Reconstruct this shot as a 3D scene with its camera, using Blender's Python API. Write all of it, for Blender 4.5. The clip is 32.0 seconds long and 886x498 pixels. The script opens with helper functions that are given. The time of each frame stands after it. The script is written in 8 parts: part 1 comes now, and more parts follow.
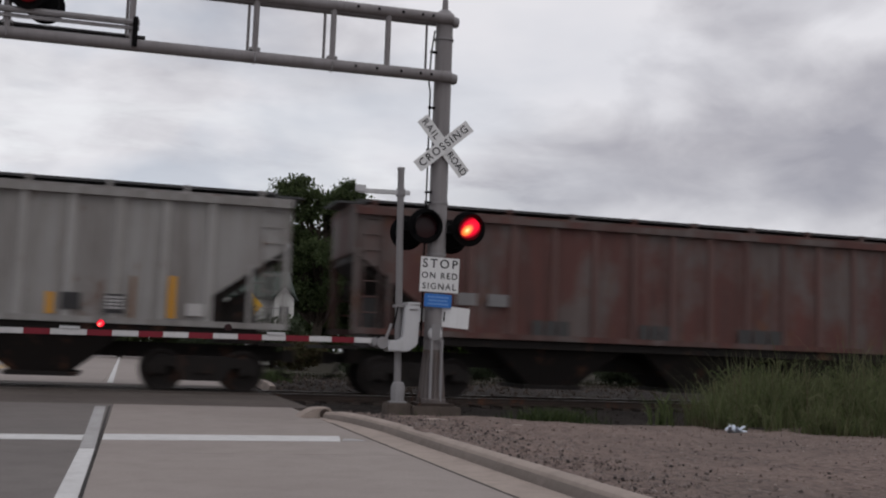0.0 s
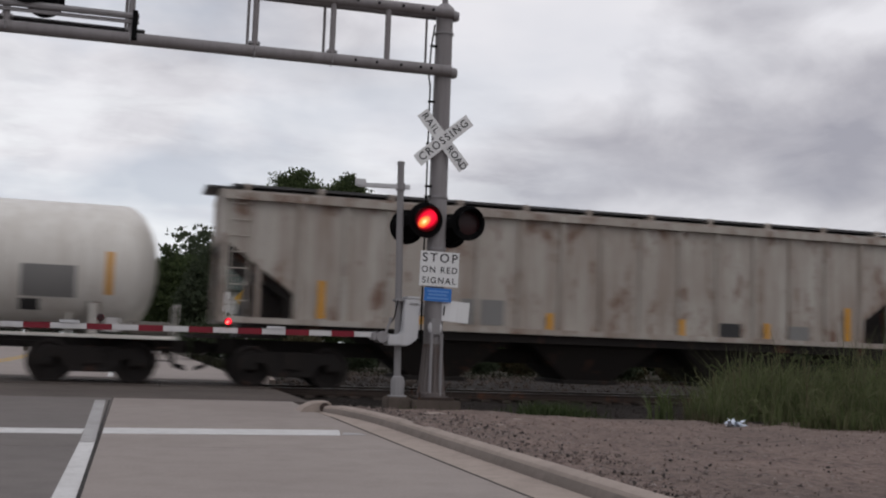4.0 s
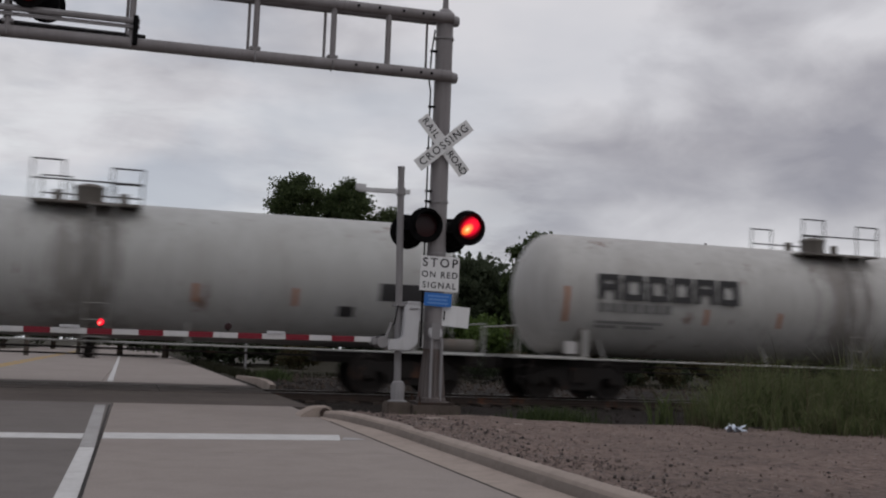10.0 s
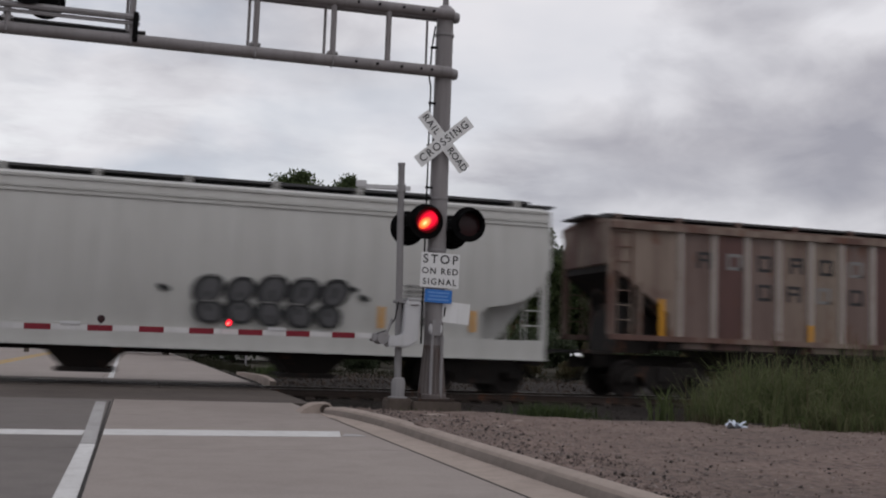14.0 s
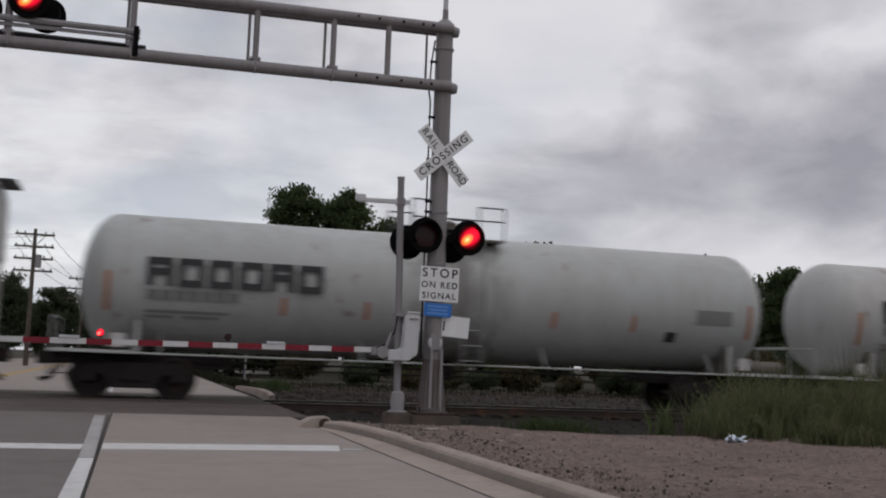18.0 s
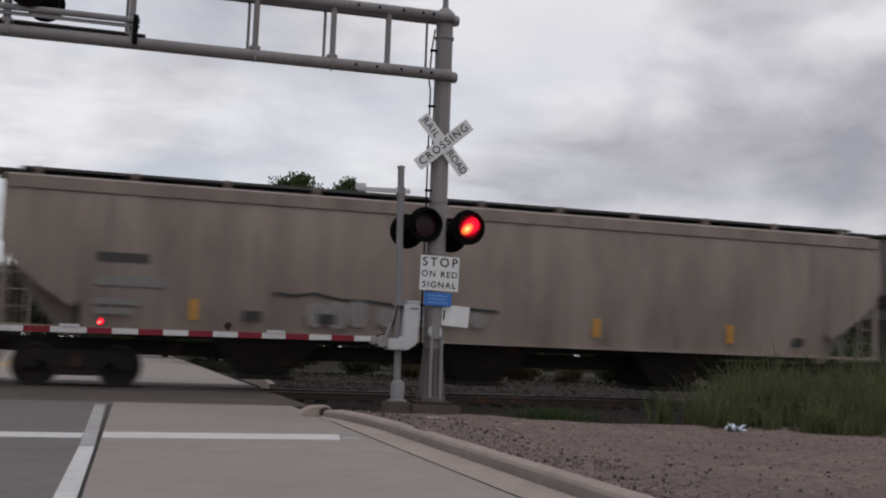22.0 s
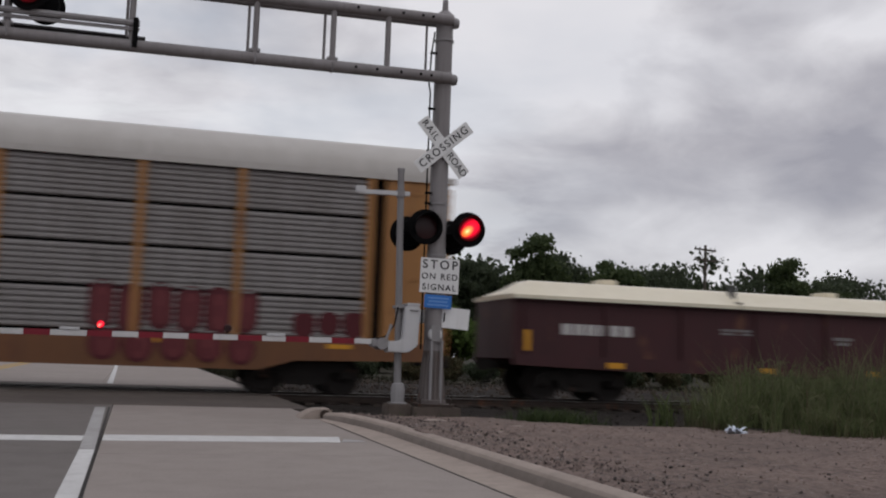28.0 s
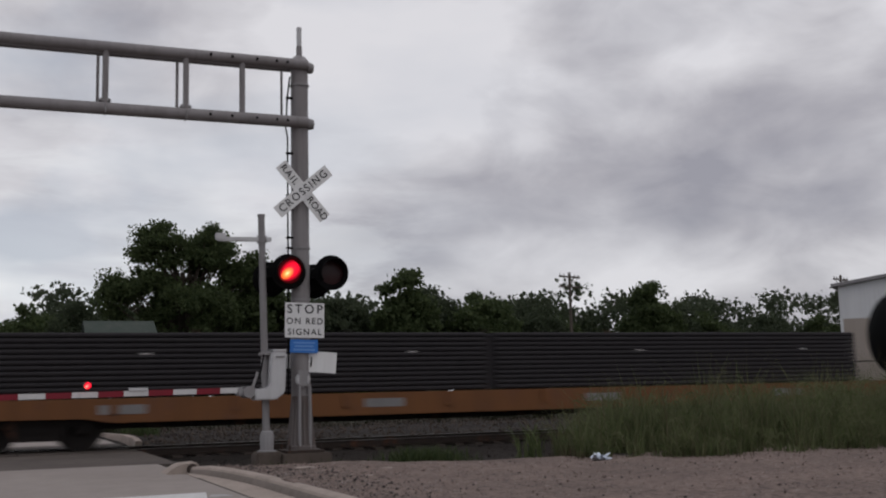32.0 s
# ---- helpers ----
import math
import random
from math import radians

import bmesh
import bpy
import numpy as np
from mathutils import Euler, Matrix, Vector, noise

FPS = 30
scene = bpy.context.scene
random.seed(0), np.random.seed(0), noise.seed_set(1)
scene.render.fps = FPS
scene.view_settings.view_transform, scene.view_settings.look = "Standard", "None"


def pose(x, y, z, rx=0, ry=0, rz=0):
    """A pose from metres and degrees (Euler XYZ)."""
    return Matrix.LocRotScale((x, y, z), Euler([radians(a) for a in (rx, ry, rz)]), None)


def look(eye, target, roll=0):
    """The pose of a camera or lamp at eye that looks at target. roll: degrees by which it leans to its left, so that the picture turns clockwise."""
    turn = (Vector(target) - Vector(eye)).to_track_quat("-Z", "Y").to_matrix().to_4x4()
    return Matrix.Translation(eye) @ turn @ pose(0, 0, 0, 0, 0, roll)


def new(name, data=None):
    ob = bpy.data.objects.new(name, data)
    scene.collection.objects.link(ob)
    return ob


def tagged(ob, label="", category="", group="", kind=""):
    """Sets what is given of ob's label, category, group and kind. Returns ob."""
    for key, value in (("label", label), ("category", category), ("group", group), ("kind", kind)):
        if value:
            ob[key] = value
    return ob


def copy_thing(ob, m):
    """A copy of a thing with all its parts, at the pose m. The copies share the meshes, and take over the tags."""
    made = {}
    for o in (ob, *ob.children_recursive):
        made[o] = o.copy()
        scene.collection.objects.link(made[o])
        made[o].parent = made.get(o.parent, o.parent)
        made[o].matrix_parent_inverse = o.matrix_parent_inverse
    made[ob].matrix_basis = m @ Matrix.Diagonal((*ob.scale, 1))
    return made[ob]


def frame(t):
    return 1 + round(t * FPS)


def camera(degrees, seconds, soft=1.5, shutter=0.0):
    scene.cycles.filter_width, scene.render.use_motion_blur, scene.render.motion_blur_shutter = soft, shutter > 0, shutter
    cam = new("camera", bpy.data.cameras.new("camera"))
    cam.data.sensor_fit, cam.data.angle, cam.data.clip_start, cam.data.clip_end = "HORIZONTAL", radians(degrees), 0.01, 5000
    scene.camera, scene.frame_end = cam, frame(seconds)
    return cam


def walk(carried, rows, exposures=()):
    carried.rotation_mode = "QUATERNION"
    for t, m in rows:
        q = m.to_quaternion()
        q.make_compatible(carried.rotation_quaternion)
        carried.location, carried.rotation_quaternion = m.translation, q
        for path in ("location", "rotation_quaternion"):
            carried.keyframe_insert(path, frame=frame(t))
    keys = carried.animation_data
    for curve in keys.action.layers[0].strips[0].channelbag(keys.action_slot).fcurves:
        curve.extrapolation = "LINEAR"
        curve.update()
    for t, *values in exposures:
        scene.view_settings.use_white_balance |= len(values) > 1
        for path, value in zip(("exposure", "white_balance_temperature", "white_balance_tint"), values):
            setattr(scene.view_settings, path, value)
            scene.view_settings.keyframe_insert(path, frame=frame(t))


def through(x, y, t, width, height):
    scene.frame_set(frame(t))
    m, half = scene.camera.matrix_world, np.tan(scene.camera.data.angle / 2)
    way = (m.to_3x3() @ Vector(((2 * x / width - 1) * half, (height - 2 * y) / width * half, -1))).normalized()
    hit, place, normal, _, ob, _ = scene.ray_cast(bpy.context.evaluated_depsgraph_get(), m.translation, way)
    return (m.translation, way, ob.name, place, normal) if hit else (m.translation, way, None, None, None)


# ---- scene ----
cam = camera(45.0, 32.0, soft=2.1, shutter=0.3)
EYE = (0.0, 0.0, 1.0)
# seconds, tilt, lean, turn
HELD = [
    (0, 95.66, -2.04, -16.10),    (0.5, 95.39, -2.02, -16.08),    (1, 95.54, -2.03, -16.10),    (1.5, 95.45, -1.96, -16.08),
    (2, 95.16, -2.06, -16.09),    (2.5, 94.90, -2.08, -16.08),    (3, 94.90, -2.04, -16.07),    (3.5, 95.27, -2.09, -16.11),
    (5.5, 95.40, -2.01, -16.10),    (6, 95.45, -2.02, -16.09),    (6.5, 95.67, -2.03, -16.09),    (7, 95.62, -2.08, -16.10),
    (7.5, 95.58, -2.04, -16.10),    (8, 95.44, -2.05, -16.09),    (8.5, 95.49, -2.04, -16.09),    (9, 95.58, -2.04, -16.10),
    (9.5, 95.71, -2.07, -16.10),    (10, 95.61, -2.10, -16.10),    (10.5, 95.62, -2.08, -16.10),    (11, 95.67, -2.07, -16.10),
    (11.5, 95.84, -2.15, -16.12),    (12, 95.68, -2.10, -16.11),    (12.5, 95.84, -2.10, -16.11),    (13, 95.73, -2.10, -16.11),
    (13.5, 95.49, -2.00, -16.08),    (14, 95.42, -2.07, -16.08),    (14.5, 95.57, -2.09, -16.10),    (16.5, 95.86, -2.10, -16.11),
    (17, 95.96, -2.10, -16.11),    (17.5, 96.00, -2.09, -16.11),    (18, 96.16, -2.10, -16.11),    (18.5, 96.24, -2.05, -16.11),
    (19, 96.30, -2.08, -16.11),    (19.5, 96.39, -2.08, -16.11),    (20, 96.23, -2.05, -16.11),    (20.5, 96.09, -2.02, -16.09),
    (21, 95.90, -2.04, -16.09),    (21.5, 95.56, -2.09, -16.10),    (22, 95.58, -2.12, -16.11),    (22.5, 95.66, -2.04, -16.10),
    (23, 95.85, -2.10, -16.11),    (23.5, 96.00, -2.05, -16.11),    (24, 96.12, -1.99, -16.10),    (24.5, 95.38, -2.00, -16.08),
    (25, 95.41, -2.05, -16.10),    (25.5, 95.47, -2.02, -16.08),    (27.5, 95.77, -2.08, -16.11),    (28, 95.71, -2.06, -16.10),
    (28.5, 95.36, -2.00, -16.08),
]
# seconds, place, tilt, lean, turn: the last moments, when the camera is lifted and swung
SWUNG = [
    (29.0, 0.024, 0.000, 0.998, 96.78, -2.01, -16.03),
    (29.5, 0.019, -0.010, 1.015, 96.96, -2.55, -16.19),
    (30.0, 0.000, -0.025, 1.036, 96.37, 0.50, -15.22),
    (30.5, -0.010, -0.036, 1.058, 97.34, 2.22, -16.42),
    (31.0, 0.018, -0.089, 1.121, 97.57, 2.08, -19.25),
    (31.5, 0.057, -0.094, 1.112, 97.03, 3.34, -22.94),
    (32.0, 0.058, -0.157, 1.095, 97.61, 1.34, -22.74),
]
PATH = [(t, pose(*EYE, a, b, c)) for t, a, b, c in HELD] + [(t, pose(x, y, z, a, b, c)) for t, x, y, z, a, b, c in SWUNG]
walk(cam, PATH, [(0, 0.0), (2, 0.02), (3, 0.12), (4.5, 0.0), (6, -0.17), (8, -0.17), (9, -0.24), (10, -0.23), (11, -0.19), (12, -0.17), (13, 0.04), (14, 0.0), (17, -0.08), (19, -0.13), (20, -0.1), (22, 0.0), (25, 0.05), (28, -0.04), (28.5, 0.15), (29, 0.42), (29.4, 0.32), (29.7, 0.0), (30, -0.08), (32, -0.12)])

# ---- light: an overcast day ----
world = bpy.data.worlds.new("overcast_sky")
scene.world = world
world.use_nodes = True


class Nodes:
    """Short hand for a node tree."""

    def __init__(self, tree):
        self.tree = tree
        tree.nodes.clear()

    def add(self, kind, **values):
        n = self.tree.nodes.new(kind)
        for key, v in values.items():
            if key in n.inputs:
                self.put(v, n.inputs[key])
        return n

    def put(self, v, socket):
        if isinstance(v, bpy.types.NodeSocket):
            self.tree.links.new(v, socket)
        else:
            socket.default_value = v

    def math(self, op, a, b=0.0, clamp=False):
        n = self.tree.nodes.new("ShaderNodeMath")
        n.operation, n.use_clamp = op, clamp
        self.put(a, n.inputs[0]), self.put(b, n.inputs[1])
        return n.outputs[0]

    def mix(self, fac, a, b, blend="MIX"):
        n = self.tree.nodes.new("ShaderNodeMix")
        n.data_type, n.blend_type = "RGBA", blend
        self.put(fac, n.inputs[0]), self.put(a, n.inputs[6]), self.put(b, n.inputs[7])
        return n.outputs[2]

    def ramp(self, fac, *stops):
        n = self.tree.nodes.new("ShaderNodeValToRGB")
        e = n.color_ramp.elements
        while len(e) < len(stops):
            e.new(0.5)
        for el, (p, c) in zip(e, stops):
            el.position = p
            el.color = (c, c, c, 1) if isinstance(c, (int, float)) else (*c, 1)
        self.put(fac, n.inputs[0])
        return n.outputs[0]

    def noise(self, vec, scale, detail=4.0, rough=0.55, dist=0.0):
        n = self.add("ShaderNodeTexNoise", Scale=scale, Detail=detail, Roughness=rough, Distortion=dist)
        if vec is not None:
            self.put(vec, n.inputs["Vector"])
        return n.outputs["Fac"]

    def mapped(self, vec, scale=(1, 1, 1), loc=(0, 0, 0), rot=(0, 0, 0)):
        n = self.add("ShaderNodeMapping", Scale=scale, Location=loc, Rotation=rot)
        self.put(vec, n.inputs["Vector"])
        return n.outputs["Vector"]


def build_sky():
    n = Nodes(world.node_tree)
    d = n.add("ShaderNodeTexCoord").outputs["Generated"]
    sep = n.add("ShaderNodeSeparateXYZ", Vector=d)
    x, y, z = sep.outputs
    # soft flattened cloud masses, finer rolls inside them
    big = n.noise(n.mapped(d, (1.0, 1.0, 2.5), (1.35, 0.4, 0.2)), 2.5, 3, 0.5, 0.2)
    rolls = n.noise(n.mapped(d, (1.0, 1.0, 1.9), (4.2, 2.2, 1.1)), 4.6, 5, 0.5, 0.2)
    wisps = n.noise(n.mapped(d, (1.0, 1.0, 1.9), (7.2, 1.2, 3.1)), 9.0, 6, 0.55, 0.5)
    mass = n.math("ADD", n.math("MULTIPLY", big, 0.62), n.math("ADD", n.math("MULTIPLY", rolls, 0.42), n.math("MULTIPLY", n.math("SUBTRACT", wisps, 0.56), 0.26)))
    # one heavy bank of cloud over the far side of the crossing
    away = n.tree.nodes.new("ShaderNodeVectorMath")
    away.operation = "LENGTH"
    n.put(n.mapped(d, (1.0, 1.0, 2.3), (-0.52, -0.85, -0.42)), away.inputs[0])
    bank = n.ramp(n.math("ADD", away.outputs["Value"], n.math("MULTIPLY", n.math("SUBTRACT", rolls, 0.5), 0.5)), (0.06, 1.0), (0.36, 0.0))
    mass = n.math("SUBTRACT", mass, n.math("MULTIPLY", bank, 0.072))
    # a lighter grey layer the other way
    veil = n.tree.nodes.new("ShaderNodeVectorMath")
    veil.operation = "LENGTH"
    n.put(n.mapped(d, (1.0, 1.0, 2.3), (0.02, -0.95, -0.66)), veil.inputs[0])
    mass = n.math("SUBTRACT", mass, n.math("MULTIPLY", n.ramp(veil.outputs["Value"], (0.06, 1.0), (0.42, 0.0)), 0.055))
    # thinner, brighter cloud above it
    thin = n.tree.nodes.new("ShaderNodeVectorMath")
    thin.operation = "LENGTH"
    n.put(n.mapped(d, (1.0, 1.0, 1.7), (-0.36, -0.88, -0.53)), thin.inputs[0])
    mass = n.math("ADD", mass, n.math("MULTIPLY", n.ramp(thin.outputs["Value"], (0.04, 1.0), (0.31, 0.0)), 0.10))
    cloud = n.ramp(mass, (0.345, (0.352, 0.340, 0.383)), (0.435, (0.488, 0.472, 0.508)), (0.515, (0.648, 0.632, 0.664)), (0.60, (0.815, 0.80, 0.832)))
    # thin bright gaps low over the ground
    gaps = n.noise(n.mapped(d, (1.0, 1.0, 5.0), (2.3, 8.4, 0)), 5.0, 5, 0.6, 0.3)
    low = n.ramp(z, (0.0, 0.6), (0.10, 1.0), (0.30, 0.0))
    east = n.ramp(x, (0.0, 0.95), (0.30, 0.55), (0.42, 0.0))
    bright = n.math("MULTIPLY", n.math("MULTIPLY", n.ramp(gaps, (0.42, 0.0), (0.57, 1.0)), low), east)
    cloud = n.mix(bright, cloud, (0.93, 0.94, 0.96, 1))
    # paler blue where the cover thins
    thin_blue = n.math("MULTIPLY", n.ramp(n.noise(n.mapped(d, (1.0, 1.0, 2.8), (0.7, 3.1, 5.2)), 4.2, 4, 0.5, 0.2), (0.42, 0.0), (0.62, 1.0)), n.ramp(x, (0.0, 0.75), (0.45, 0.1)))
    cloud = n.mix(thin_blue, cloud, (0.48, 0.52, 0.60, 1))
    sky = n.tree.nodes.new("ShaderNodeTexSky")
    sky.sky_type, sky.sun_disc = "NISHITA", False
    sky.sun_elevation, sky.sun_rotation = radians(48), radians(200)
    clear = n.mix(1.0, sky.outputs[0], (0.09, 0.09, 0.09, 1), "MULTIPLY")
    both = n.mix(0.93, clear, cloud)
    # an overcast sky is brightest overhead
    over = n.math("ADD", 1.0, n.math("MULTIPLY", n.ramp(z, (0.45, 0.0), (1.0, 1.0)), 0.5))
    both = n.mix(1.0, both, over, "MULTIPLY")
    bg = n.add("ShaderNodeBackground", Color=both, Strength=1.0)
    out = n.add("ShaderNodeOutputWorld")
    n.tree.links.new(bg.outputs[0], out.inputs[0])


build_sky()
sun = new("sun", bpy.data.lights.new("sun", "SUN"))
sun.data.energy, sun.data.angle, sun.data.color = 0.35, radians(40), (1.0, 0.97, 0.92)
sun.matrix_basis = look((22, -26, 50), (4, 6, 0))
scene.view_settings.exposure = 0.0


# ---- materials ----
def material(name, rough=0.6, metal=0.0, shine=0.3):
    m = bpy.data.materials.new(name)
    m.use_nodes = True
    n = Nodes(m.node_tree)
    bsdf = n.add("ShaderNodeBsdfPrincipled", Roughness=rough, Metallic=metal)
    n.put(shine, bsdf.inputs["Specular IOR Level"])
    out = n.add("ShaderNodeOutputMaterial")
    n.tree.links.new(bsdf.outputs[0], out.inputs[0])
    return m, n, bsdf


def bump(n, bsdf, height, strength=0.3, distance=0.02):
    b = n.add("ShaderNodeBump", Strength=strength, Distance=distance, Height=height)
    n.tree.links.new(b.outputs[0], bsdf.inputs["Normal"])


def col(c):
    return (*c, 1)


def paint(name, base, dirt=(0.10, 0.085, 0.075), amount=0.5, rust=0.0, rough=0.45, streak=1.0, second=None, share=0.5, metal=0.0, shine=0.3, spill=0.0):
    """Weathered vehicle or sign paint: blotches, run-down streaks, rust spots and grit."""
    m, n, bsdf = material(name, rough, metal, shine)
    obj = n.add("ShaderNodeTexCoord").outputs["Object"]
    info = n.add("ShaderNodeObjectInfo").outputs["Random"]
    shift = n.add("ShaderNodeCombineXYZ", X=n.math("MULTIPLY", info, 37.0), Y=0.0, Z=0.0).outputs[0]
    add = n.tree.nodes.new("ShaderNodeVectorMath")
    n.put(obj, add.inputs[0]), n.put(shift, add.inputs[1])
    p = add.outputs[0]
    broad = n.noise(n.mapped(p, (0.55, 0.55, 0.35)), 1.0, 5, 0.6)
    runs = n.noise(n.mapped(p, (3.2 * streak, 3.2 * streak, 0.22)), 1.0, 5, 0.65)
    grit = n.noise(p, 28.0, 3, 0.6)
    c = col(base)
    if second:
        c = n.mix(n.ramp(broad, (0.5 - 0.12 * share, 0.0), (0.62 - 0.12 * share, 1.0)), c, col(second))
    grime = n.math("ADD", n.math("MULTIPLY", runs, 0.6), n.math("MULTIPLY", broad, 0.4))
    c = n.mix(n.math("MULTIPLY", n.ramp(grime, (0.40, 0.0), (0.72, 1.0)), amount), c, col(dirt))
    # narrow run-down weeps and scuffed patches
    weeps = n.noise(n.mapped(p, (7.5 * streak, 7.5 * streak, 0.30), (2, 7, 4)), 1.0, 4, 0.7)
    c = n.mix(n.math("MULTIPLY", n.ramp(weeps, (0.54, 0.0), (0.70, 1.0)), 0.55 * amount), c, col([0.8 * v for v in dirt]))
    scuffs = n.noise(n.mapped(p, (1.6, 1.6, 2.2), (9, 1, 6)), 1.5, 6, 0.72)
    c = n.mix(n.math("MULTIPLY", n.ramp(scuffs, (0.60, 0.0), (0.68, 1.0)), 0.45 * amount), c, col([0.55 * u + 0.45 * v for u, v in zip(base, dirt)]))
    if rust:
        spots = n.noise(n.mapped(p, (1.3, 1.3, 0.6), (5, 3, 1)), 1.4, 7, 0.7)
        c = n.mix(n.math("MULTIPLY", n.ramp(spots, (0.62 - 0.16 * rust, 0.0), (0.70 - 0.10 * rust, 1.0)), 0.85), c, (0.13, 0.055, 0.03, 1))
    if spill:
        # dark product spilt from the manway, run down the shell below it
        along = n.add("ShaderNodeSeparateXYZ", Vector=obj).outputs[0]
        ragged = n.math("ADD", n.math("ABSOLUTE", along), n.math("MULTIPLY", n.math("SUBTRACT", n.noise(n.mapped(p, (2.6, 2.6, 0.25), (3, 5, 8)), 1.0, 5, 0.7), 0.5), 4.2))
        c = n.mix(n.math("MULTIPLY", n.ramp(ragged, (0.15, 1.0), (1.25, 0.0)), spill), c, col([0.7 * v for v in dirt]))
    c = n.mix(n.math("MULTIPLY", grit, 0.16), c, col([0.55 * v for v in base]))
    n.put(c, bsdf.inputs["Base Color"])
    n.put(n.math("ADD", n.math("MULTIPLY", grime, 0.35), rough - 0.15, True), bsdf.inputs["Roughness"])
    bump(n, bsdf, n.math("ADD", n.math("MULTIPLY", grit, 0.3), n.noise(n.mapped(p, (0.9, 0.9, 0.9)), 1.3, 2)), 0.12, 0.015)
    return m


def ground_like(name, a, b, c, scale=1.0, rough=0.9, strength=0.6, depth=0.02):
    """Loose or poured ground: broad stains, medium patches and grit."""
    m, n, bsdf = material(name, rough, 0.0, 0.15)
    p = n.add("ShaderNodeTexCoord").outputs["Object"]
    broad = n.noise(p, 0.35 * scale, 5, 0.6)
    mid = n.noise(p, 2.6 * scale, 6, 0.65)
    grit = n.noise(p, 38.0 * scale, 4, 0.7)
    k = n.mix(n.ramp(broad, (0.38, 0.0), (0.62, 1.0)), col(a), col(b))
    k = n.mix(n.math("MULTIPLY", n.ramp(mid, (0.45, 0.0), (0.70, 1.0)), 0.6), k, col(c))
    k = n.mix(n.math("MULTIPLY", n.ramp(grit, (0.35, 0.0), (0.7, 1.0)), 0.35), k, col([0.5 * v for v in a]))
    n.put(k, bsdf.inputs["Base Color"])
    bump(n, bsdf, n.math("ADD", n.math("MULTIPLY", grit, 0.5), mid), strength, depth)
    return m


def gravelly(name):
    """Bare reddish dirt with grit of several sizes trodden into it."""
    m, n, bsdf = material(name, 0.95, 0.0, 0.12)
    p = n.add("ShaderNodeTexCoord").outputs["Object"]
    broad = n.noise(p, 0.55, 5, 0.6)
    lumps = n.noise(p, 9.0, 7, 0.78)
    fine = n.noise(p, 45.0, 4, 0.75)

    def cells(scale):
        v = n.add("ShaderNodeTexVoronoi", Scale=scale, Randomness=1.0)
        n.put(p, v.inputs["Vector"])
        return v.outputs["Distance"], v.outputs["Color"]

    near, tone = cells(17.0)
    k = n.mix(n.ramp(broad, (0.36, 0.0), (0.62, 1.0)), (0.195, 0.150, 0.131, 1), (0.262, 0.196, 0.170, 1))
    k = n.mix(n.math("MULTIPLY", n.ramp(lumps, (0.45, 0.0), (0.60, 1.0)), 0.85), k, (0.095, 0.073, 0.066, 1))
    sep = n.add("ShaderNodeSeparateColor", Color=tone)
    pale = n.math("MULTIPLY", n.ramp(sep.outputs[0], (0.80, 0.0), (0.84, 1.0)), n.ramp(near, (0.22, 1.0), (0.34, 0.0)))
    dark = n.math("MULTIPLY", n.ramp(sep.outputs[1], (0.62, 0.0), (0.66, 1.0)), n.ramp(near, (0.25, 1.0), (0.38, 0.0)))
    k = n.mix(n.math("MULTIPLY", pale, 0.85), k, (0.34, 0.305, 0.285, 1))
    k = n.mix(n.math("MULTIPLY", dark, 0.45), k, (0.075, 0.060, 0.055, 1))
    k = n.mix(n.math("MULTIPLY", n.ramp(fine, (0.35, 0.0), (0.7, 1.0)), 0.4), k, (0.08, 0.06, 0.053, 1))
    n.put(k, bsdf.inputs["Base Color"])
    bump(n, bsdf, n.math("ADD", n.math("MULTIPLY", fine, 0.35), n.math("SUBTRACT", lumps, n.math("MULTIPLY", near, 0.5))), 0.9, 0.03)
    return m


def film_wrap(name):
    """Loose woven plastic wrap with drawn creases."""
    m, n, bsdf = material(name, 0.5, 0.0, 0.3)
    p = n.add("ShaderNodeTexCoord").outputs["Object"]
    crease = n.noise(n.mapped(p, (0.9, 0.9, 5.5), (0, 0, 0), (0, radians(12), 0)), 1.6, 6, 0.65, 1.2)
    drape = n.noise(n.mapped(p, (0.5, 0.5, 1.6)), 1.3, 4, 0.55, 0.5)
    c = n.mix(n.ramp(crease, (0.40, 0.0), (0.60, 1.0)), (0.56, 0.56, 0.60, 1), (0.69, 0.69, 0.71, 1))
    c = n.mix(n.math("MULTIPLY", n.ramp(drape, (0.5, 0.0), (0.7, 1.0)), 0.5), c, (0.50, 0.50, 0.54, 1))
    n.put(c, bsdf.inputs["Base Color"])
    bump(n, bsdf, n.math("ADD", crease, n.math("MULTIPLY", drape, 0.6)), 0.7, 0.06)
    return m


def foliage(name, a, b, gloss=0.55):
    """Leaves: part of the light passes through them."""
    m, n, bsdf = material(name, gloss, 0.0, 0.12)
    geo = n.add("ShaderNodeNewGeometry").outputs["Random Per Island"]
    p = n.add("ShaderNodeTexCoord").outputs["Object"]
    k = n.mix(geo, col(a), col(b))
    k = n.mix(n.math("MULTIPLY", n.noise(p, 0.6, 3), 0.6), k, col([0.55 * v for v in a]))
    n.put(k, bsdf.inputs["Base Color"])
    through = n.add("ShaderNodeBsdfTranslucent", Color=k)
    both = n.add("ShaderNodeMixShader", Fac=0.45)
    out = [q for q in n.tree.nodes if q.type == "OUTPUT_MATERIAL"][0]
    n.tree.links.new(bsdf.outputs[0], both.inputs[1])
    n.tree.links.new(through.outputs[0], both.inputs[2])
    n.tree.links.new(both.outputs[0], out.inputs[0])
    return m


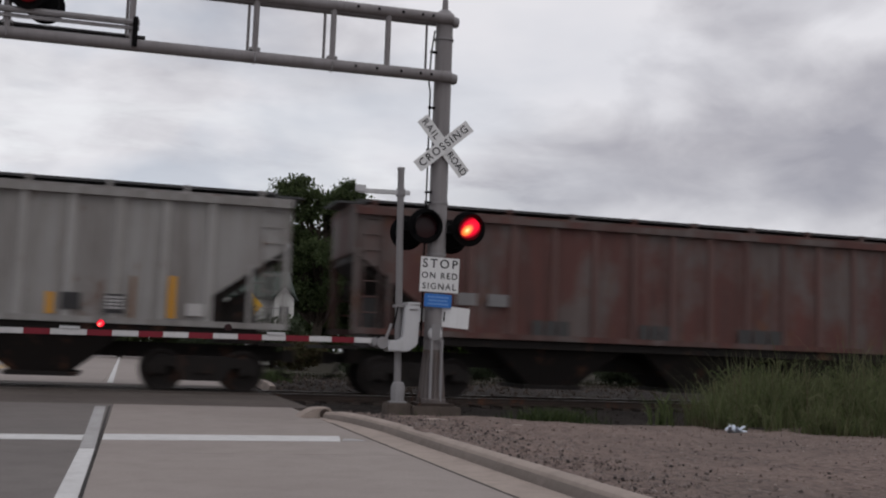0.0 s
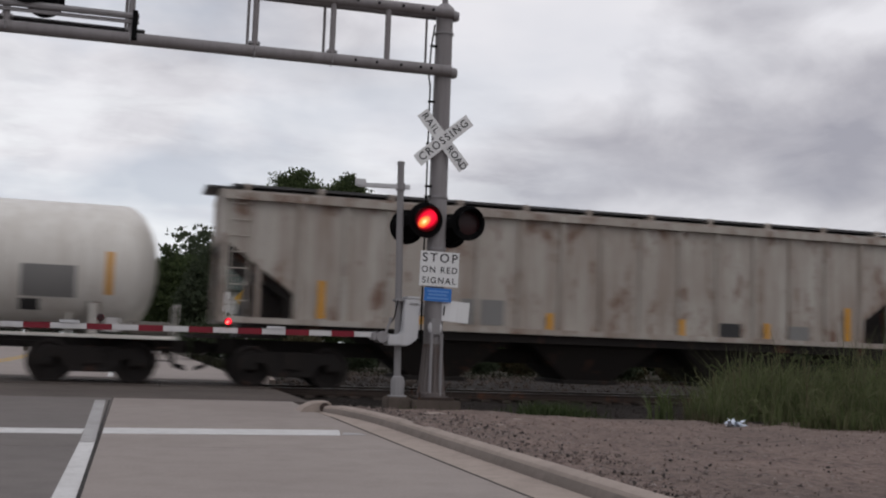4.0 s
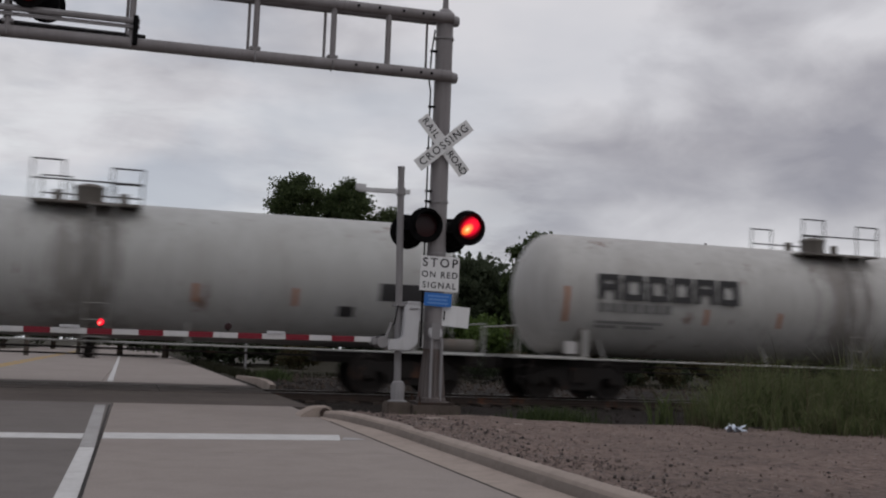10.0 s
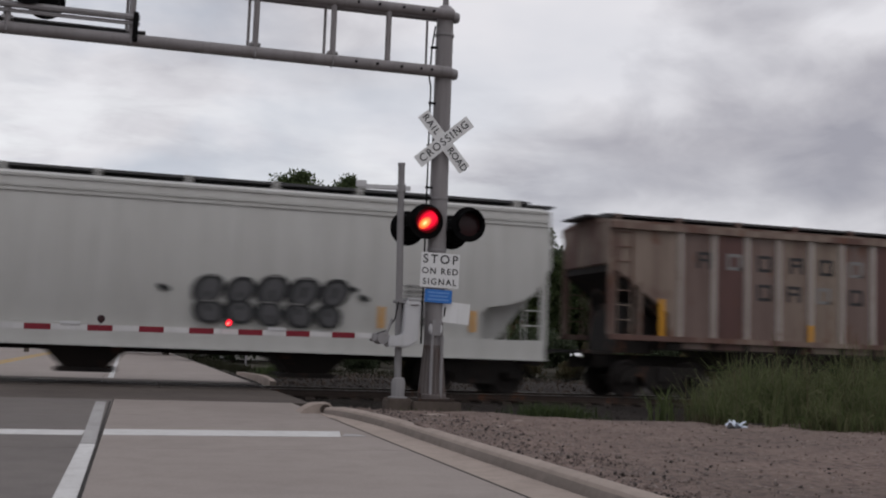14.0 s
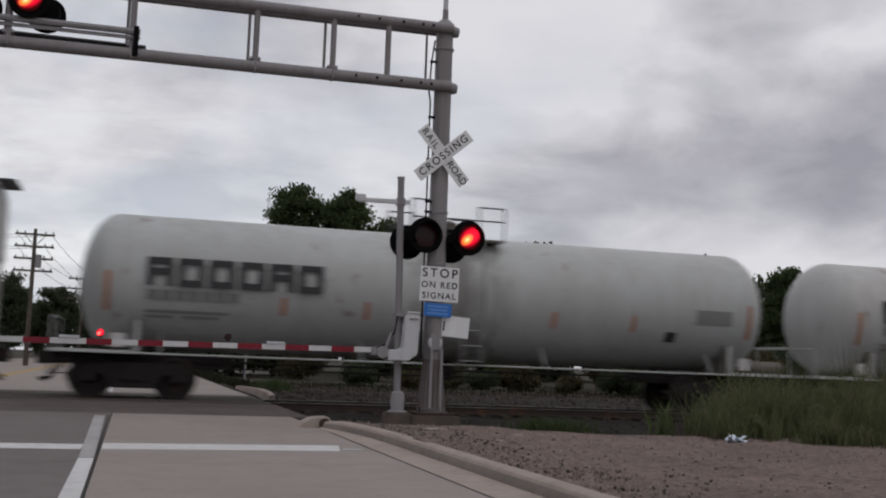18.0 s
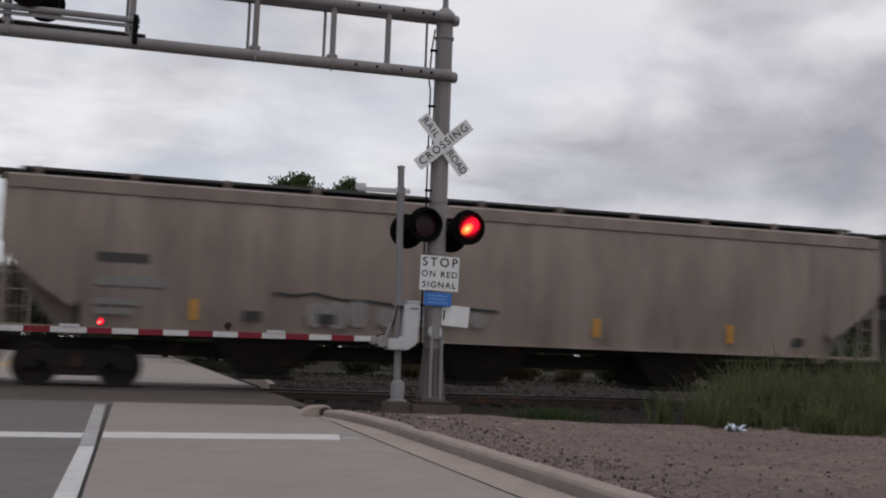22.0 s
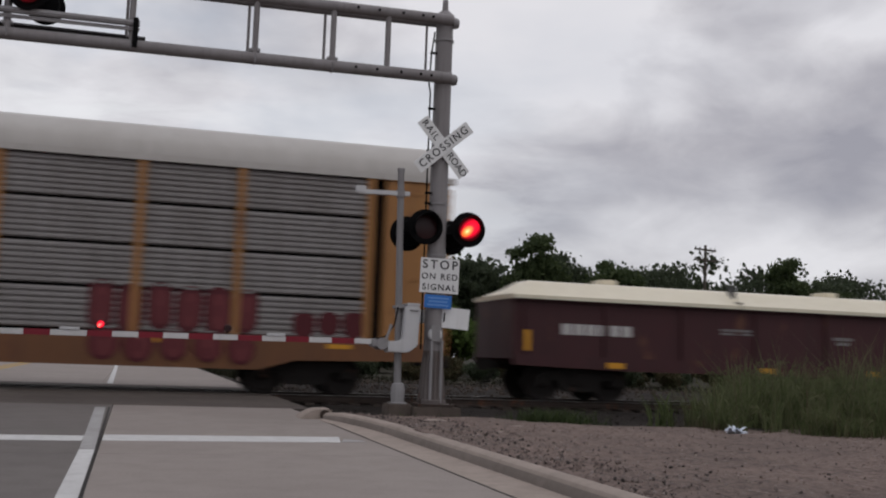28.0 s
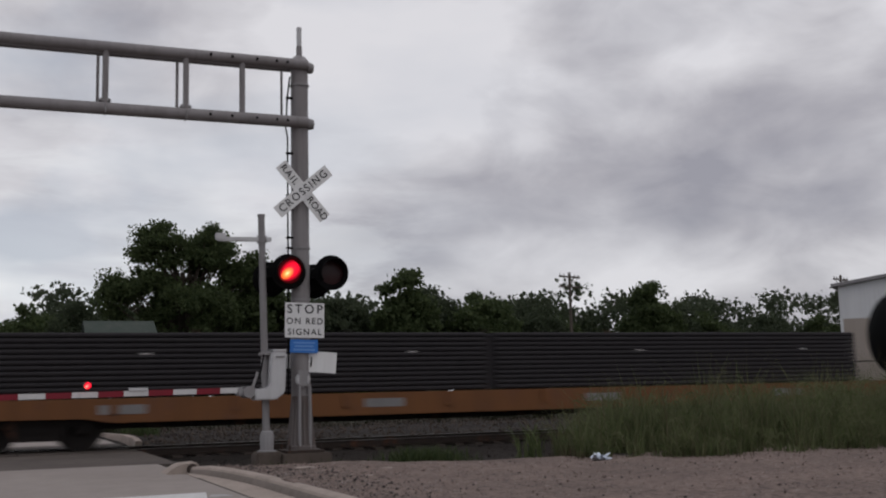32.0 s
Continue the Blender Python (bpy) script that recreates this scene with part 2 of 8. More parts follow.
def glow(name, strength, size=1.0, core=(1.0, 0.80, 0.30), rim=(1.0, 0.30, 0.035)):
    """A lit signal lamp: a hot spot low in the lens, a red flare leaning up across it."""
    m = bpy.data.materials.new(name)
    m.use_nodes = True
    n = Nodes(m.node_tree)
    p = n.add("ShaderNodeTexCoord").outputs["Object"]

    def reach(loc, scale):
        moved = n.mapped(p, (1, 0, 1), (-loc[0] * size, 0, -loc[1] * size))
        length = n.tree.nodes.new("ShaderNodeVectorMath")
        length.operation = "LENGTH"
        turned = n.mapped(moved, rot=(0, radians(42), 0))
        n.put(n.mapped(turned, (scale[0] / size, 1, scale[1] / size)), length.inputs[0])
        return length.outputs["Value"]

    red = n.ramp(reach((0.03, 0.02), (4.2, 6.2)), (0.0, (1.0, 0.022, 0.05)), (0.60, (0.8, 0.006, 0.028)), (1.0, (0.03, 0.002, 0.003)))
    hot = n.ramp(reach((-0.035, -0.035), (7.2, 11.5)), (0.0, core), (0.45, rim), (1.0, 0.0))
    c = n.mix(1.0, red, hot, "ADD")
    e = n.add("ShaderNodeEmission", Color=c, Strength=strength)
    out = n.add("ShaderNodeOutputMaterial")
    n.tree.links.new(e.outputs[0], out.inputs[0])
    return m


M = {
    "galv": paint("galvanised_steel", (0.27, 0.26, 0.265), (0.13, 0.12, 0.115), 0.5, 0.0, 0.5),
    "pole": paint("painted_steel_pole", (0.235, 0.22, 0.222), (0.11, 0.094, 0.09), 0.55, 0.0, 0.55),
    "polebase": paint("grimy_pole_base", (0.15, 0.132, 0.128), (0.07, 0.05, 0.042), 0.8, 0.35, 0.7),
    "foundation": ground_like("stained_foundation", (0.13, 0.105, 0.09), (0.10, 0.08, 0.068), (0.06, 0.047, 0.04), 2.0, 0.95, 0.5, 0.01),
    "case": paint("silver_painted_case", (0.52, 0.52, 0.53), (0.22, 0.2, 0.19), 0.35, 0.0, 0.5),
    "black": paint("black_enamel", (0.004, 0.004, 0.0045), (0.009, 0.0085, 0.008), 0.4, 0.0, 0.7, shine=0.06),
    "white": paint("white_sign_sheeting", (0.72, 0.72, 0.72), (0.45, 0.44, 0.42), 0.35, 0.0, 0.5),
    "ink": paint("black_sign_ink", (0.02, 0.02, 0.022), (0.05, 0.05, 0.05), 0.3, 0.0, 0.6),
    "blue": paint("blue_sign_sheeting", (0.03, 0.16, 0.50), (0.05, 0.1, 0.2), 0.3, 0.0, 0.5),
    "bluebar": paint("pale_blue_ink", (0.12, 0.27, 0.60), (0.1, 0.2, 0.4), 0.3, 0.0, 0.5),
    "redtape": paint("red_reflective_tape", (0.185, 0.008, 0.020), (0.10, 0.012, 0.018), 0.4, 0.0, 0.4),
    "whitetape": paint("white_reflective_tape", (0.56, 0.55, 0.55), (0.32, 0.31, 0.30), 0.4, 0.0, 0.4),
    "lens": paint("dark_red_lens", (0.022, 0.003, 0.004), (0.012, 0.003, 0.003), 0.3, 0.0, 0.35),
    "lit": glow("lit_signal_lamp", 1.5),
    "litsmall": glow("lit_gate_lamp", 1.6, 0.42, (1.0, 0.42, 0.30), (1.0, 0.10, 0.07)),
    "concrete": ground_like("worn_road_concrete", (0.305, 0.266, 0.243), (0.272, 0.236, 0.216), (0.228, 0.198, 0.182), 1.0, 0.85, 0.12, 0.006),
    "oldconcrete": ground_like("older_road_concrete", (0.174, 0.156, 0.146), (0.154, 0.138, 0.129), (0.127, 0.114, 0.107), 1.0, 0.85, 0.12, 0.006),
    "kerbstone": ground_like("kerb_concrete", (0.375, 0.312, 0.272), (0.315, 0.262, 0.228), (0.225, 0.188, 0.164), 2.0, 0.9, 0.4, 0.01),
    "kerbface": ground_like("darker_kerb_face", (0.245, 0.207, 0.183), (0.20, 0.17, 0.15), (0.14, 0.119, 0.106), 2.4, 0.9, 0.4, 0.01),
    "joint": ground_like("joint_sealant", (0.03, 0.028, 0.027), (0.05, 0.045, 0.04), (0.02, 0.02, 0.02), 2.0, 0.8, 0.3),
    "line": ground_like("worn_white_road_paint", (0.62, 0.61, 0.60), (0.55, 0.54, 0.53), (0.40, 0.39, 0.38), 2.4, 0.8, 0.12, 0.004),
    "yellow": ground_like("worn_yellow_road_paint", (0.50, 0.30, 0.03), (0.42, 0.26, 0.05), (0.3, 0.22, 0.1), 2.4, 0.8, 0.12, 0.004),
    "asphalt": ground_like("dark_crossing_asphalt", (0.098, 0.082, 0.074), (0.125, 0.105, 0.094), (0.066, 0.055, 0.05), 1.6, 0.9, 0.5, 0.012),
    "rubber": ground_like("crossing_panel", (0.080, 0.065, 0.058), (0.112, 0.092, 0.082), (0.054, 0.044, 0.039), 2.0, 0.85, 0.3, 0.008),
    "dirt": gravelly("gravelly_dirt"),
    "rubble": ground_like("brown_rubble", (0.078, 0.060, 0.050), (0.11, 0.088, 0.075), (0.045, 0.035, 0.03), 3.0, 0.95, 0.6, 0.03),
    "ballast": ground_like("dark_ballast", (0.032, 0.027, 0.024), (0.048, 0.040, 0.036), (0.02, 0.017, 0.015), 3.0, 0.95, 1.0, 0.05),
    "field": ground_like("rough_grass_ground", (0.046, 0.042, 0.031), (0.064, 0.056, 0.044), (0.030, 0.031, 0.019), 0.5, 0.95, 0.9, 0.05),
    "rail": paint("rail_steel", (0.05, 0.036, 0.03), (0.03, 0.022, 0.018), 0.6, 0.4, 0.5, metal=0.3),
    "railtop": paint("polished_rail_head", (0.35, 0.34, 0.33), (0.2, 0.18, 0.16), 0.4, 0.0, 0.3, metal=0.9),
    "tie": paint("creosoted_timber", (0.055, 0.042, 0.035), (0.03, 0.025, 0.02), 0.6, 0.0, 0.85),
    "darkstone": ground_like("dark_pebbles", (0.05, 0.043, 0.04), (0.075, 0.062, 0.056), (0.03, 0.026, 0.024), 4.0, 0.9, 0.4),
    # weed colour taken down to hold the train's shade beyond the rails
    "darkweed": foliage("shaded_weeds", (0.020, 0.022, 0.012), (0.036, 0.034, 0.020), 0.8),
    "greyline": ground_like("worn_thin_road_paint", (0.40, 0.39, 0.385), (0.34, 0.33, 0.32), (0.27, 0.255, 0.245), 3.4, 0.85, 0.15, 0.004),
    "pebble": ground_like("mixed_pebbles", (0.17, 0.13, 0.115), (0.28, 0.235, 0.215), (0.09, 0.07, 0.065), 4.0, 0.9, 0.4),
    "leaf": foliage("dark_tree_leaves", (0.050, 0.072, 0.030), (0.098, 0.125, 0.052)),
    # leaf colour lifted a little, with the distance haze put into it
    "leaf2": foliage("far_tree_leaves", (0.052, 0.068, 0.040), (0.082, 0.099, 0.057)),
    "leaf3": foliage("light_shrub_leaves", (0.07, 0.11, 0.028), (0.11, 0.16, 0.045)),
    "leaf4": foliage("rusty_shrub_leaves", (0.085, 0.06, 0.035), (0.075, 0.085, 0.04)),
    "grass": foliage("tall_grass", (0.077, 0.101, 0.041), (0.169, 0.193, 0.088), 0.7),
    "olive": foliage("olive_grass", (0.114, 0.125, 0.063), (0.202, 0.206, 0.113), 0.75),
    "weed": foliage("broadleaf_weeds", (0.045, 0.066, 0.026), (0.088, 0.112, 0.045), 0.6),
    "straw": foliage("dry_seed_heads", (0.12, 0.104, 0.06), (0.176, 0.152, 0.096), 0.8),
    "drygrass": foliage("dry_short_grass", (0.075, 0.06, 0.04), (0.12, 0.10, 0.06), 0.85),
    "bark": ground_like("tree_bark", (0.06, 0.048, 0.038), (0.085, 0.07, 0.055), (0.04, 0.03, 0.025), 3.0, 0.95, 0.9, 0.04),
    "timber": ground_like("weathered_pole_timber", (0.085, 0.07, 0.058), (0.11, 0.095, 0.08), (0.05, 0.042, 0.036), 2.0, 0.9, 0.5),
    "siding": paint("white_house_siding", (0.62, 0.61, 0.58), (0.4, 0.38, 0.35), 0.3, 0.0, 0.7),
    "shingle": ground_like("dark_green_shingles", (0.05, 0.065, 0.055), (0.07, 0.08, 0.07), (0.035, 0.045, 0.04), 3.0, 0.9, 0.5),
    "metalwall": paint("white_metal_cladding", (0.66, 0.66, 0.67), (0.45, 0.44, 0.43), 0.3, 0.0, 0.5),
    "tanwall": paint("tan_metal_cladding", (0.36, 0.31, 0.27), (0.25, 0.2, 0.18), 0.3, 0.0, 0.6),
    "glass": paint("dark_window_glass", (0.02, 0.022, 0.025), (0.03, 0.03, 0.03), 0.2, 0.0, 0.12),
    "litter": paint("pale_plastic_litter", (0.55, 0.60, 0.68), (0.4, 0.42, 0.48), 0.3, 0.0, 0.4),
    "diamond": paint("yellow_warning_sheeting", (0.75, 0.42, 0.02), (0.5, 0.3, 0.05), 0.3, 0.0, 0.5),
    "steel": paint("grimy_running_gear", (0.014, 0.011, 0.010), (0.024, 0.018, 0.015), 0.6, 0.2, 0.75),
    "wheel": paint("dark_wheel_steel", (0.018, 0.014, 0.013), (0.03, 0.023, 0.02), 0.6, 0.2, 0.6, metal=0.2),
    "grate": paint("dark_roof_walkway", (0.055, 0.055, 0.058), (0.09, 0.085, 0.08), 0.4, 0.0, 0.6),
    "reflect": paint("yellow_reflective_strip", (0.62, 0.29, 0.02), (0.3, 0.17, 0.05), 0.35, 0.0, 0.5),
    "oldreflect": paint("faded_red_strip", (0.38, 0.17, 0.09), (0.25, 0.16, 0.12), 0.4, 0.0, 0.6),
    "manway": paint("grimy_manway", (0.16, 0.145, 0.13), (0.07, 0.06, 0.05), 0.7, 0.2, 0.7),
    "wrap": film_wrap("white_lumber_wrap"),
    "emblem": paint("dark_faded_emblem", (0.10, 0.115, 0.10), (0.15, 0.15, 0.12), 0.4, 0.0, 0.6),
    "stencil": paint("black_stencil", (0.035, 0.034, 0.036), (0.07, 0.065, 0.06), 0.4, 0.0, 0.7),
    "wrapink": paint("grey_printing_ink", (0.11, 0.11, 0.115), (0.2, 0.2, 0.21), 0.4, 0.0, 0.7),
    "greystencil": paint("faded_grey_stencil", (0.20, 0.195, 0.19), (0.27, 0.26, 0.25), 0.4, 0.0, 0.7),
    "whitestencil": paint("faded_white_stencil", (0.50, 0.48, 0.47), (0.3, 0.28, 0.27), 0.5, 0.0, 0.7),
    "faintstencil": paint("faint_grey_stencil", (0.065, 0.062, 0.062), (0.035, 0.033, 0.032), 0.6, 0.0, 0.7),
    "rustystrip": paint("rusty_strip", (0.24, 0.15, 0.10), (0.15, 0.09, 0.06), 0.6, 0.0, 0.8),
    "rosestencil": paint("reddish_grey_stencil", (0.20, 0.135, 0.13), (0.12, 0.06, 0.055), 0.6, 0.0, 0.7),
    "dimstencil": paint("dim_white_stencil", (0.22, 0.21, 0.21), (0.1, 0.1, 0.1), 0.5, 0.0, 0.7),
}


# ---- mesh tools ----
class G:
    """Collects plain solids into one mesh."""

    def __init__(self):
        self.v, self.f = [], []

    def faces(self, verts, faces):
        k = len(self.v)
        self.v += [tuple(p) for p in verts]
        self.f += [tuple(k + i for i in q) for q in faces]
        return self

    def box(self, x0, x1, y0, y1, z0, z1):
        return self.faces([(x, y, z) for x in (x0, x1) for y in (y0, y1) for z in (z0, z1)],
                          [(0, 1, 3, 2), (4, 6, 7, 5), (0, 4, 5, 1), (2, 3, 7, 6), (0, 2, 6, 4), (1, 5, 7, 3)])

    def cyl(self, a, b, r0, r1=None, n=10, cap=True):
        a, b = Vector(a), Vector(b)
        r1 = r0 if r1 is None else r1
        w = (b - a).normalized()
        u = w.orthogonal().normalized()
        s = w.cross(u)
        vs = []
        for p, r in ((a, r0), (b, r1)):
            for i in range(n):
                t = 2 * math.pi * i / n
                vs.append(p + r * (math.cos(t) * u + math.sin(t) * s))
        fs = [(i, (i + 1) % n, n + (i + 1) % n, n + i) for i in range(n)]
        if cap:
            fs += [tuple(range(n))[::-1], tuple(range(n, 2 * n))]
        return self.faces(vs, fs)

    def lathe(self, axis, profile, n=24):
        """profile: (along, radius) pairs, turned about x, y or z through the origin."""
        vs, fs, rows = [], [], []
        for s, r in profile:
            row = []
            for i in range(1 if r < 1e-6 else n):
                t = 2 * math.pi * i / n
                c, d = r * math.cos(t), r * math.sin(t)
                row.append(len(vs))
                vs.append({"x": (s, c, d), "y": (d, s, c), "z": (c, d, s)}[axis])
            rows.append(row)
        for a, b in zip(rows, rows[1:]):
            for i in range(n):
                j = (i + 1) % n
                q = [a[i % len(a)], a[j % len(a)], b[j % len(b)], b[i % len(b)]]
                q = list(dict.fromkeys(q))
                if len(q) > 2:
                    fs.append(tuple(q))
        for row, flip in ((rows[0], True), (rows[-1], False)):
            if len(row) > 2:
                fs.append(tuple(row[::-1] if flip else row))
        return self.faces(vs, fs)

    def prism(self, poly, axis, a, b):
        """poly: pairs in the two other axes (xz for y, yz for x, xy for z), extruded from a to b."""
        put = {"y": lambda p, s: (p[0], s, p[1]), "x": lambda p, s: (s, p[0], p[1]), "z": lambda p, s: (p[0], p[1], s)}[axis]
        n = len(poly)
        vs = [put(p, a) for p in poly] + [put(p, b) for p in poly]
        return self.faces(vs, [tuple(range(n))[::-1], tuple(range(n, 2 * n))] + [(i, (i + 1) % n, n + (i + 1) % n, n + i) for i in range(n)])

    def tube(self, pts, r, n=8):
        for a, b in zip(pts, pts[1:]):
            self.cyl(a, b, r, r, n)
        return self

    def moved(self, m):
        self.v = [tuple(m @ Vector(p)) for p in self.v]
        return self

    def mirrored_y(self):
        k = len(self.v)
        self.f += [tuple(k + i for i in q)[::-1] for q in self.f]
        self.v += [(x, -y, z) for x, y, z in self.v]
        return self


def mesh(name, g, mat, smooth=40, bevel=0.0):
    me = bpy.data.meshes.new(name)
    me.from_pydata(g.v, [], g.f)
    bm = bmesh.new()
    bm.from_mesh(me)
    if bevel:
        bmesh.ops.bevel(bm, geom=bm.edges[:], offset=bevel, segments=2, affect="EDGES", clamp_overlap=True)
    bmesh.ops.recalc_face_normals(bm, faces=bm.faces[:])
    bm.to_mesh(me)
    bm.free()
    for m in (mat if isinstance(mat, (list, tuple)) else [mat]):
        me.materials.append(m)
    if smooth:
        me.polygons.foreach_set("use_smooth", [True] * len(me.polygons))
        me.set_sharp_from_angle(angle=radians(smooth))
    me.update()
    return me


def part(name, g, mat, parent, label="", smooth=40, bevel=0.0, at=None):
    """One mesh object under a thing or a part."""
    ob = new(name, g if isinstance(g, bpy.types.Mesh) else mesh(name, g, mat, smooth, bevel))
    ob.parent = parent
    if at is not None:
        ob.matrix_basis = at
    return tagged(ob, label)


def thing(name, label, category, group="", kind="", at=None, g=None, mat=None, smooth=40, bevel=0.0):
    ob = new(name, mesh(name, g, mat, smooth, bevel) if g else None)
    if at is not None:
        ob.matrix_basis = at
    return tagged(ob, label, category, group, kind)


def lettering(text, size, spacing=1.0):
    """A flat mesh of the words in the built-in font, centred, in the xz plane, facing -y."""
    cu = bpy.data.curves.new("words", "FONT")
    cu.body, cu.size, cu.align_x, cu.align_y, cu.space_character = text, size, "CENTER", "CENTER", spacing
    cu.extrude = 0.001
    cu.offset = size * 0.012
    ob = bpy.data.objects.new("words", cu)
    me = bpy.data.meshes.new_from_object(ob)
    bpy.data.objects.remove(ob)
    me.transform(Matrix.Rotation(radians(90), 4, "X"))
    return me


# ---- ground, road and track ----
TRACK = 25.5


def kerb_x(y):
    """The foot of the kerb face beside the near lane."""
    return 3.12 - 0.005 * (y - 6.5) - (0.034 * (y - 12.8) ** 2 if y > 12.8 else 0.0)


def ground_z(x, y):
    if -11.6 < x < (kerb_x(y) + 0.10 if y < 16.4 else 3.0) and not 28.0 < y < 29.0:
        return -0.16
    bed = -0.16 - 0.10 * min(1.0, max(0.0, (abs(y - TRACK) - 1.8) / 1.2))
    fall = min(1.0, max(0.0, (x - 3.9) / 3.6))
    near = 0.115 - 0.10 * fall * fall * (3 - 2 * fall) + 0.04 * noise.noise((x * 0.7, y * 0.7, 0)) + 0.03 * noise.noise((x * 2.3, y * 2.3, 3))
    if y < TRACK:
        k = min(1.0, max(0.0, (y - 15.2) / 3.2))
        k = k * k * (3 - 2 * k)
        return near * (1 - k) + k * (bed - 0.05 + 0.05 * noise.noise((x, y, 5)))
    k = min(1.0, max(0.0, (y - 28.2) / 4.0))
    far = 0.02 + 0.10 * noise.noise((x * 0.12, y * 0.12, 9)) + 0.04 * noise.noise((x * 0.6, y * 0.6, 2))
    return bed * (1 - k) + far * k


def build_ground():
    xs = np.concatenate([np.linspace(-900, -30, 14), np.linspace(-24, 2.3, 14), np.linspace(2.4, 3.6, 16), np.linspace(3.7, 17, 62), np.linspace(18, 70, 40), np.linspace(90, 900, 14)])
    ys = np.concatenate([np.linspace(-500, -20, 8), np.linspace(-15, 3, 8), np.linspace(4, 30, 88), np.linspace(31, 80, 34), np.linspace(95, 1500, 12)])
    g = G()
    for y in ys:
        for x in xs:
            g.v.append((x, y, ground_z(x, y)))
    w = len(xs)
    slots = []
    for j in range(len(ys) - 1):
        for i in range(w - 1):
            g.f.append((j * w + i, j * w + i + 1, (j + 1) * w + i + 1, (j + 1) * w + i))
            y = 0.5 * (ys[j] + ys[j + 1])
            x = 0.5 * (xs[i] + xs[i + 1])
            edge = max(15.2, 16.9 - 0.36 * max(0.0, x - 5.0)) + 0.6 * noise.noise((x * 0.8, 3.0, 1.0))
            slots.append(0 if y < edge and x < 60 else 1 if y < 36.0 + 2.0 * noise.noise((x * 0.5, 6.0, 2.0)) else 2)
    ob = thing("ground", "bare gravelly dirt and rough grass around the crossing", "ground", kind="structure", g=g, mat=[M["dirt"], M["ballast"], M["field"]], smooth=60)
    ob.data.polygons.foreach_set("material_index", slots)


build_ground()


def slab(x0, x1, y0, y1, mat="concrete", z0=-0.15, z1=0.0):
    g = G().box(x0 + 0.006, x1 - 0.006, y0 + 0.006, y1 - 0.006, z0, z1)
    return mesh("slab", g, M[mat], 0)


road = thing("road", "worn grey concrete road leading over the railway crossing", "road", kind="structure")
cuts = [-8.0, -3.4, 1.2, 5.8, 10.4, 15.0, 18.7]
for ya, yb in zip(cuts, cuts[1:]):
    for xa, xb in ((-11.4, -7.6), (-7.6, -4.0), (-4.0, -0.262), (-0.262, 2.705)):
        part("slab", slab(xa, xb, ya, yb, "concrete" if xa > -1 else "oldconcrete"), None, road)
far_cuts = [28.3, 33.0, 37.6, 42.2, 46.8, 56, 66, 80, 100, 150, 300]
for ya, yb in zip(far_cuts, far_cuts[1:]):
    for xa, xb in ((-12.0, -8.2), (-8.2, -4.5), (-4.5, -0.7), (-0.7, 3.0)):
        part("slab", slab(xa, xb, ya, yb), None, road)

# gutter and kerb, cast in lengths
gutter = thing("gutter", "pale concrete gutter strip along the kerb", "gutter", kind="structure")
kerb = thing("kerb", "worn pale concrete kerb with rounded edge", "kerb", kind="structure")
ends = [-6.0, -1.0, 3.0, 6.0, 9.0, 12.0, 13.5, 14.6, 15.3, 15.9]
for ya, yb in zip(ends, ends[1:]):
    joint = 0.004 if yb < 13 or abs(yb - 15.9) < 0.1 else 0.0
    ps = [ya + (yb - ya) * i / 3 for i in range(4)]
    g = G()
    for a, b in zip(ps, ps[1:]):
        xa, xb = kerb_x(a), kerb_x(b)
        g.faces([(2.715, a, -0.15), (xa, a, -0.15), (xb, b, -0.15), (2.715, b, -0.15), (2.715, a, 0.0), (xa, a, 0.012), (xb, b, 0.012), (2.715, b, 0.0)],
                [(3, 2, 1, 0), (4, 5, 6, 7), (0, 1, 5, 4), (1, 2, 6, 5), (2, 3, 7, 6), (3, 0, 4, 7)])
    part("gutter_length", g, M["kerbstone"], gutter, smooth=0)
    g = G()
    rim = [(0.0, -0.15), (0.004, 0.02), (0.028, 0.085), (0.045, 0.112), (0.07, 0.126), (0.155, 0.134), (0.18, 0.125), (0.19, -0.15)]
    n = len(rim)
    for i, y in enumerate(ps):
        yy = y + (joint if i == 0 else -joint if i == 3 else 0)
        sink = 0.06 * max(0.0, y - 15.4)
        for dx, z in rim:
            g.v.append((kerb_x(y) + dx + 0.004 * noise.noise((y * 3, z * 9, 1)), yy, z - (sink if z > 0 else 0) + 0.004 * noise.noise((y * 5, dx * 20, 4))))
    for k in range(3):
        g.f += [(k * n + i, k * n + (i + 1) % n, (k + 1) * n + (i + 1) % n, (k + 1) * n + i) for i in range(n)]
    g.f += [tuple(range(n))[::-1], tuple(range(3 * n, 4 * n))]
    # the two face strips take a darker tone than the rest of the kerb
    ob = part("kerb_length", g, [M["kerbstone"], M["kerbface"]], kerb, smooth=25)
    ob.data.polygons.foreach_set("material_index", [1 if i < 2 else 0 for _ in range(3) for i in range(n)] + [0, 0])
far_kerb = thing("kerb", "short curved concrete kerb end beyond the tracks, sinking into the dirt", "kerb", kind="structure")
bend = [(3.03, 33.2, 0.13), (3.10, 32.3, 0.14), (3.24, 31.5, 0.14), (3.38, 30.8, 0.13), (3.47, 30.1, 0.11), (3.51, 29.4, 0.08), (3.52, 28.75, 0.02)]
